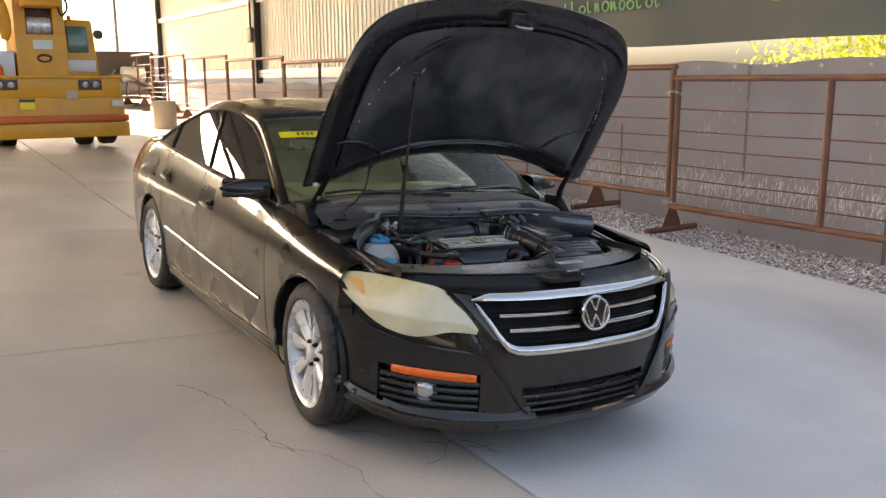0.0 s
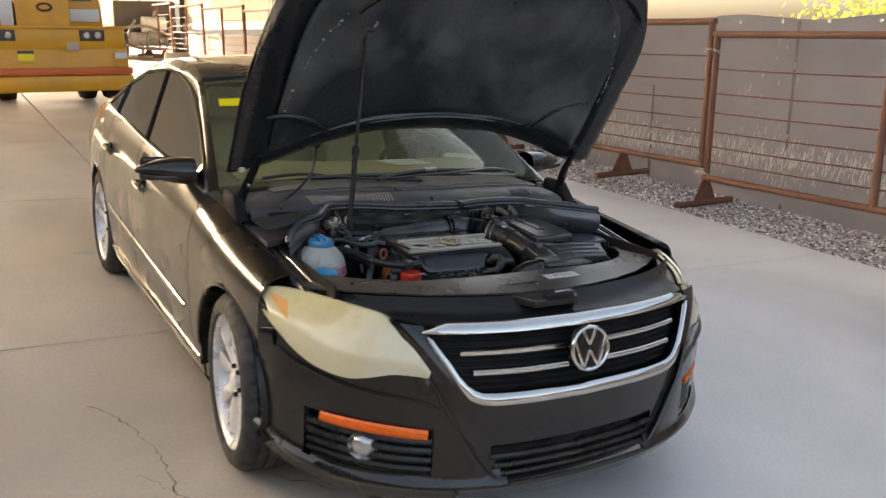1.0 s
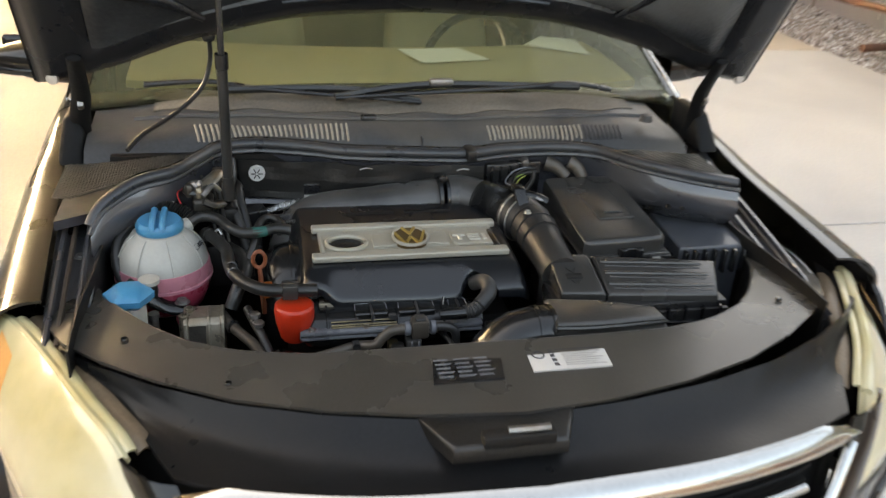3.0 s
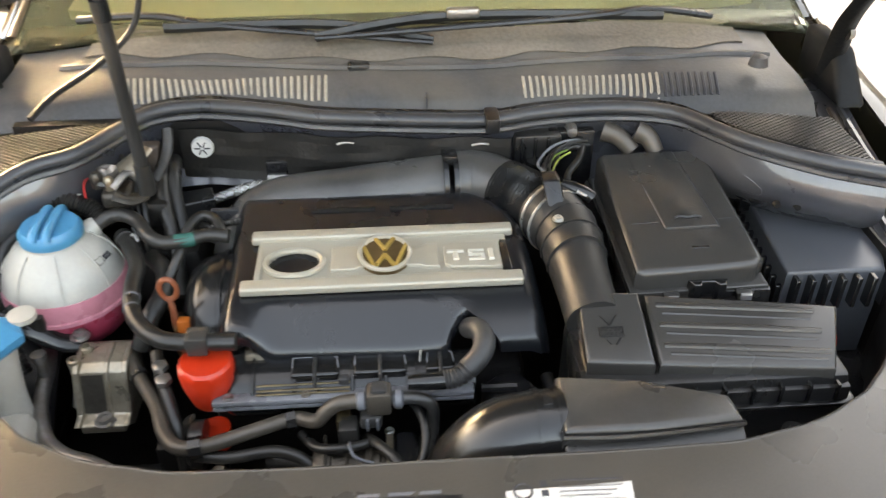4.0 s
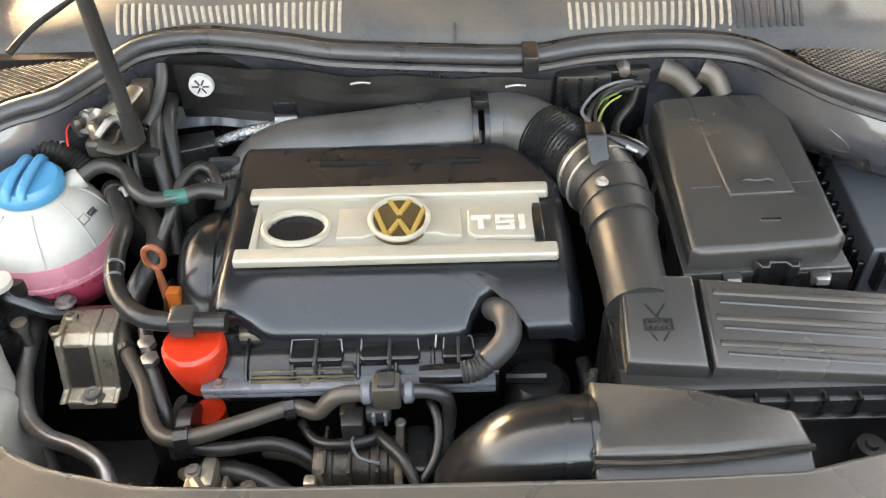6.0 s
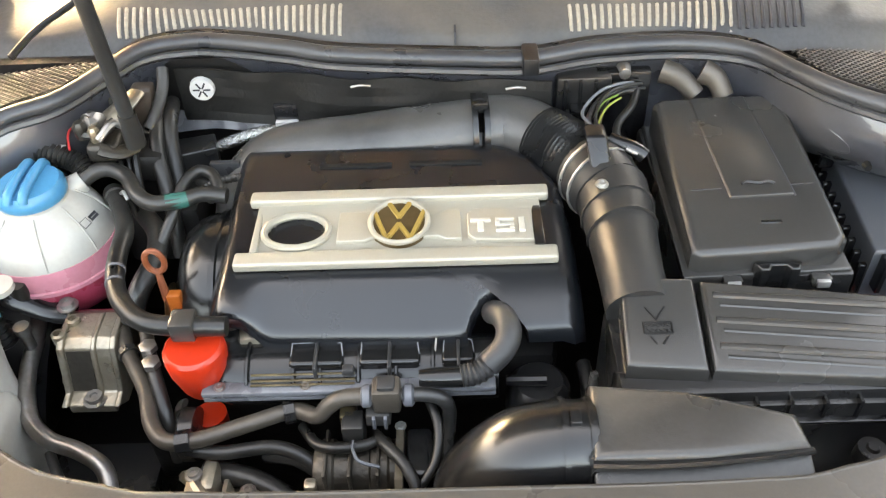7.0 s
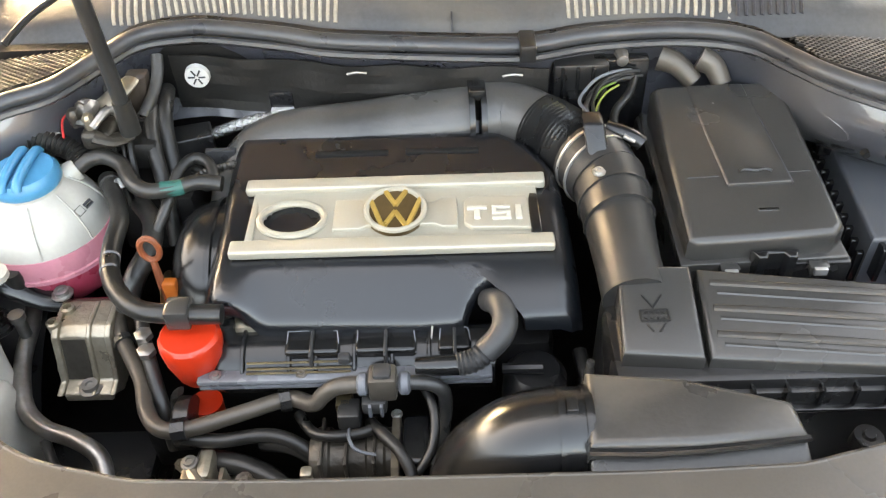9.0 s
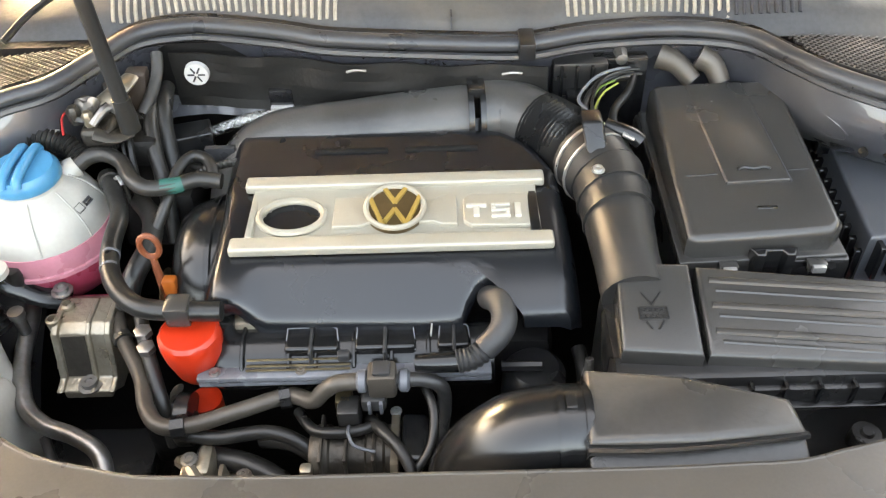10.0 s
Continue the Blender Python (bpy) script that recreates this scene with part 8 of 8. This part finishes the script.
for s in (-1, 1):
    lampb = part("lamp_panel", block(s * 0.70 - 0.20, s * 0.70 + 0.20, -0.05, 0.0, 1.04, 1.22, 0.01), TRUNKDARK, crane)
    for dx in (-0.09, 0.09):
        part("headlight", lathe([(0.0, -0.03), (0.05, -0.028), (0.062, -0.015), (0.066, 0.01)], 16, "y", (s * 0.70 + dx, -0.05, 1.13)), CLEARLAMP, lampb)
    for dx in (0.0, -0.42):
        w = part("tyre", lathe([(0.0, -0.15), (0.32, -0.15), (0.44, -0.13), (0.47, -0.08), (0.47, 0.08), (0.44, 0.13), (0.32, 0.15), (0, 0.15)], 40, "x", (s * (1.08 + dx), 0.75, 0.47), bump=lambda k, j: -0.02 if j % 3 == 0 and 2 <= k <= 5 else 0), TYRE, crane, "heavy black tyre")
        part("rim", lathe([(0.0, -0.16), (0.28, -0.16), (0.30, -0.12), (0.30, 0.12), (0.28, 0.16), (0, 0.16)], 24, "x", (s * (1.08 + dx), 0.75, 0.47)), CRANE, w)
    part("mast_cheek", block(s * 0.32 - 0.10, s * 0.32 + 0.10, 0.35, 1.6, 1.27, 2.9, 0.02), CRANE, crane)
part("mast_plate", prism([(-0.42, 0.30), (0.42, 0.30), (0.42, 0.36), (-0.42, 0.36)], 1.27, 2.02, 0.01), CRANE, crane)
# Dark block fills the mast's hollow as painted shade.
part("mast_shadow", block(-0.22, 0.22, 0.5, 1.4, 2.0, 2.9, 0.01), TRUNKDARK, crane)
part("winch_drum", tube([(-0.2, 0.55, 2.18), (0.2, 0.55, 2.18)], 0.16, 18, 1), ALLOY, crane)
part("boom_head", block(-0.30, 0.30, -0.2, 2.4, 2.48, 2.86, 0.03), CRANE, crane)
part("boom_block", block(-0.25, 0.25, -0.28, 0.3, 2.66, 3.05, 0.03), TRUNKDARK, crane)
part("boom", block(-0.26, 0.26, 0.3, 7.0, 2.86, 3.4, 0.03), CRANE, crane)
cab = part("cab", block(0.42, 1.02, 0.6, 2.0, 1.27, 2.32, 0.05, 3, top=(0.06, 0.1)), CRANE, crane, "operator cab")
part("cab_window", block(0.50, 0.86, 0.60, 0.70, 1.72, 2.20, 0.02, shift=(-0.01, 0.06)), CABGLASS, cab)
part("cab_side_panel", block(0.46, 0.96, 0.575, 0.61, 1.36, 1.58, 0.02), WHITEMETAL, cab)
part("cab_mirror", lathe([(0.0, -0.03), (0.07, -0.02), (0.09, 0.02)], 16, "y", (1.02, 0.5, 2.05)), TRUNKDARK, cab)
part("cab_beacon", lathe([(0.04, 2.32), (0.04, 2.40), (0.0, 2.42)], 12, "z", (0.62, 1.0, 0)), AMBER, cab)
part("hook_block", tube([(-0.72, 0.2, 2.95), (-0.74, 0.2, 2.62), (-0.62, 0.2, 2.4), (-0.58, 0.2, 2.05), (-0.60, 0.2, 1.9)], [0.16, 0.18, 0.12, 0.10, 0.05], 12, 4), CRANE, crane)
part("left_locker", block(-1.05, -0.46, 0.3, 1.6, 1.27, 1.72, 0.03), WHITEMETAL, crane)
part("left_beacon", lathe([(0.14, 1.29), (0.13, 1.42), (0.08, 1.52), (0.0, 1.54)], 16, "z", (-0.82, 0.05, 0)), AMBER, crane)
part("hose_reel", tube([(0.42, 0.3, 2.7), (0.46, 0.2, 2.5), (0.36, 0.2, 2.35), (0.30, 0.22, 2.5)], 0.02, 8, 5), RUBBER, crane)
part("white_plate", block(-0.14, 0.18, 0.285, 0.302, 1.76, 1.92, 0.0), WHITEMETAL, crane)
part("round_mark", tube([(0.03 + 0.11 * math.cos(a), 0.292, 1.60 + 0.06 * math.sin(a)) for a in (k * math.pi / 10 for k in range(20))], 0.02, 6, 1, closed=True), STRIPE_DARK, crane)
part("warning_plate", block(-0.50, -0.25, -0.06, -0.04, 0.70, 0.88, 0.0), YELLOW, crane)
part("warning_plate_top", block(-0.50, -0.25, -0.062, -0.045, 0.83, 0.88, 0.0), TRUNKDARK, crane)
part("steel_plate", block(0.28, 0.47, -0.06, -0.04, 0.88, 1.02, 0.0), BUCKET, crane)
part("side_plate", block(1.05, 1.25, -0.056, -0.04, 0.74, 0.84, 0.0), WHITEMETAL, crane)

# ---- distance behind the crane ----
pole = thing("lamp_pole", "tall grey utility pole with cross arms and lamps", "pole", stand(5.32, 32.0))
part("mast", tube([(0, 0, -0.2), (0, 0, 5.4)], 0.07, 10, 1), STEEL, pole)
for z in (4.75, 4.25):
    part("cross_arm", block(-0.9, 0.9, -0.05, 0.05, z, z + 0.10, 0.01), STEEL, pole)
    for x in (-0.8, -0.3, 0.3, 0.8):
        part("lamp_head", block(x - 0.14, x + 0.14, -0.2, 0.1, z + 0.06, z + 0.26, 0.03), STEEL, pole)
truck = thing("old_machinery", "dark old machinery parked in the bright yard", "machinery", stand(5.2, 30.0))
part("machine_body", block(-1.2, 1.0, 0, 2.4, 0.9, 2.0, 0.08), TRUNKDARK, truck)
part("machine_frame", block(-1.5, 1.3, -0.4, 2.4, 0.4, 0.9, 0.05), STEEL, truck)
for x in (-1.0, 0.9):
    part("machine_wheel", lathe([(0.0, -0.12), (0.42, -0.12), (0.45, 0), (0.42, 0.12), (0, 0.12)], 24, "x", (x, -0.3, 0.44)), TYRE, truck)
part("machine_arm", tube([(1.0, -0.5, 0.2), (0.6, -0.6, 0.7), (-0.2, -0.6, 1.1), (-1.2, -0.5, 1.0)], 0.06, 8, 4), STEEL, truck)
for x, z in ((-0.9, 1.3), (-0.2, 1.6), (0.5, 1.35), (1.1, 1.7)):
    part("machine_rod", tube([(x, -0.45, 0.35), (x + 0.1, -0.5, 0.9), (x + 0.35, -0.45, z)], 0.045, 8, 3), STEEL, truck)
part("machine_drum", tube([(-0.3, -0.35, 1.15), (0.5, -0.35, 1.15)], 0.28, 18, 1), WHITEMETAL, truck)
part("machine_hitch", tube([(-1.3, -0.5, 0.6), (-0.6, -0.9, 0.35), (0.2, -1.0, 0.3)], 0.05, 8, 3), STEEL, truck)
blk = thing("concrete_block", "tan concrete bollard block on the yard edge", "concrete block", stand(3.45, 18.65))
part("block_body", lathe([(0.31, 0.0), (0.31, 0.66), (0.29, 0.70), (0.0, 0.70)], 24, "z"), BUCKET, blk)
van = thing("white_van", "white van far behind the crane", "van", stand(-2.2, 24.0))
part("van_body", block(-3.5, 0.5, 0, 2.2, 0.5, 3.4, 0.15, 3), WHITEMETAL, van)
part("van_band", block(-3.52, 0.52, -0.02, 2.22, 1.4, 1.9, 0.02), BUCKET, van)
part("van_wheel", lathe([(0.0, -0.15), (0.45, -0.15), (0.5, 0), (0.45, 0.15), (0, 0.15)], 20, "x", (0.3, 0.1, 0.5)), TYRE, van)
far = thing("far_wall", "pale tan boundary wall beyond the yard", "wall", stand(40.0, 20.0), kind="structure")
part("wall_body", block(-0.2, 0.2, -60, 60, -3.0, 0.2, 0.0), FARWALL, far)
far2 = thing("far_wall", "pale tan boundary wall beyond the yard", "wall", stand(0, 75.0, 90), kind="structure")
part("wall_body", block(-0.2, 0.2, -70, 70, -4.0, 1.6, 0.0), FARWALL, far2)
# bushes seen over the screen
random.seed(31)
for bx, by, bz in ((16, 7.0, 4.6), (17, 3.5, 4.8), (18, 0.0, 4.8), (16.5, -3.5, 4.8)):
    bush = thing("bush", "yellow-green desert bush behind the screen", "bush", stand(bx, by))
    part("stem", tube([(0, 0, -0.3), (0.1, 0, 0.8), (0.0, 0.1, 2.2)], [0.12, 0.08, 0.03], 8, 4), PIPE, bush)
    verts, faces = [], []
    for k in range(7000):
        c = Vector((random.gauss(0, 0.8), random.gauss(0, 1.5), random.uniform(0.5, bz)))
        d = Vector((random.uniform(-1, 1), random.uniform(-1, 1), random.uniform(-1, 1))).normalized() * random.uniform(0.05, 0.12)
        e = d.cross(Vector((random.uniform(-1, 1), random.uniform(-1, 1), random.uniform(-1, 1)))).normalized() * 0.045
        b = len(verts)
        verts += [c - d, c + e, c + d, c - e]
        faces.append((b, b + 1, b + 2, b + 3))
    me = bpy.data.meshes.new("foliage")
    me.from_pydata([tuple(v) for v in verts], [], faces)
    me.materials.append(LEAF)
    f = new("foliage", me)
    f.parent = bush
    tagged(f, kind="stuff")
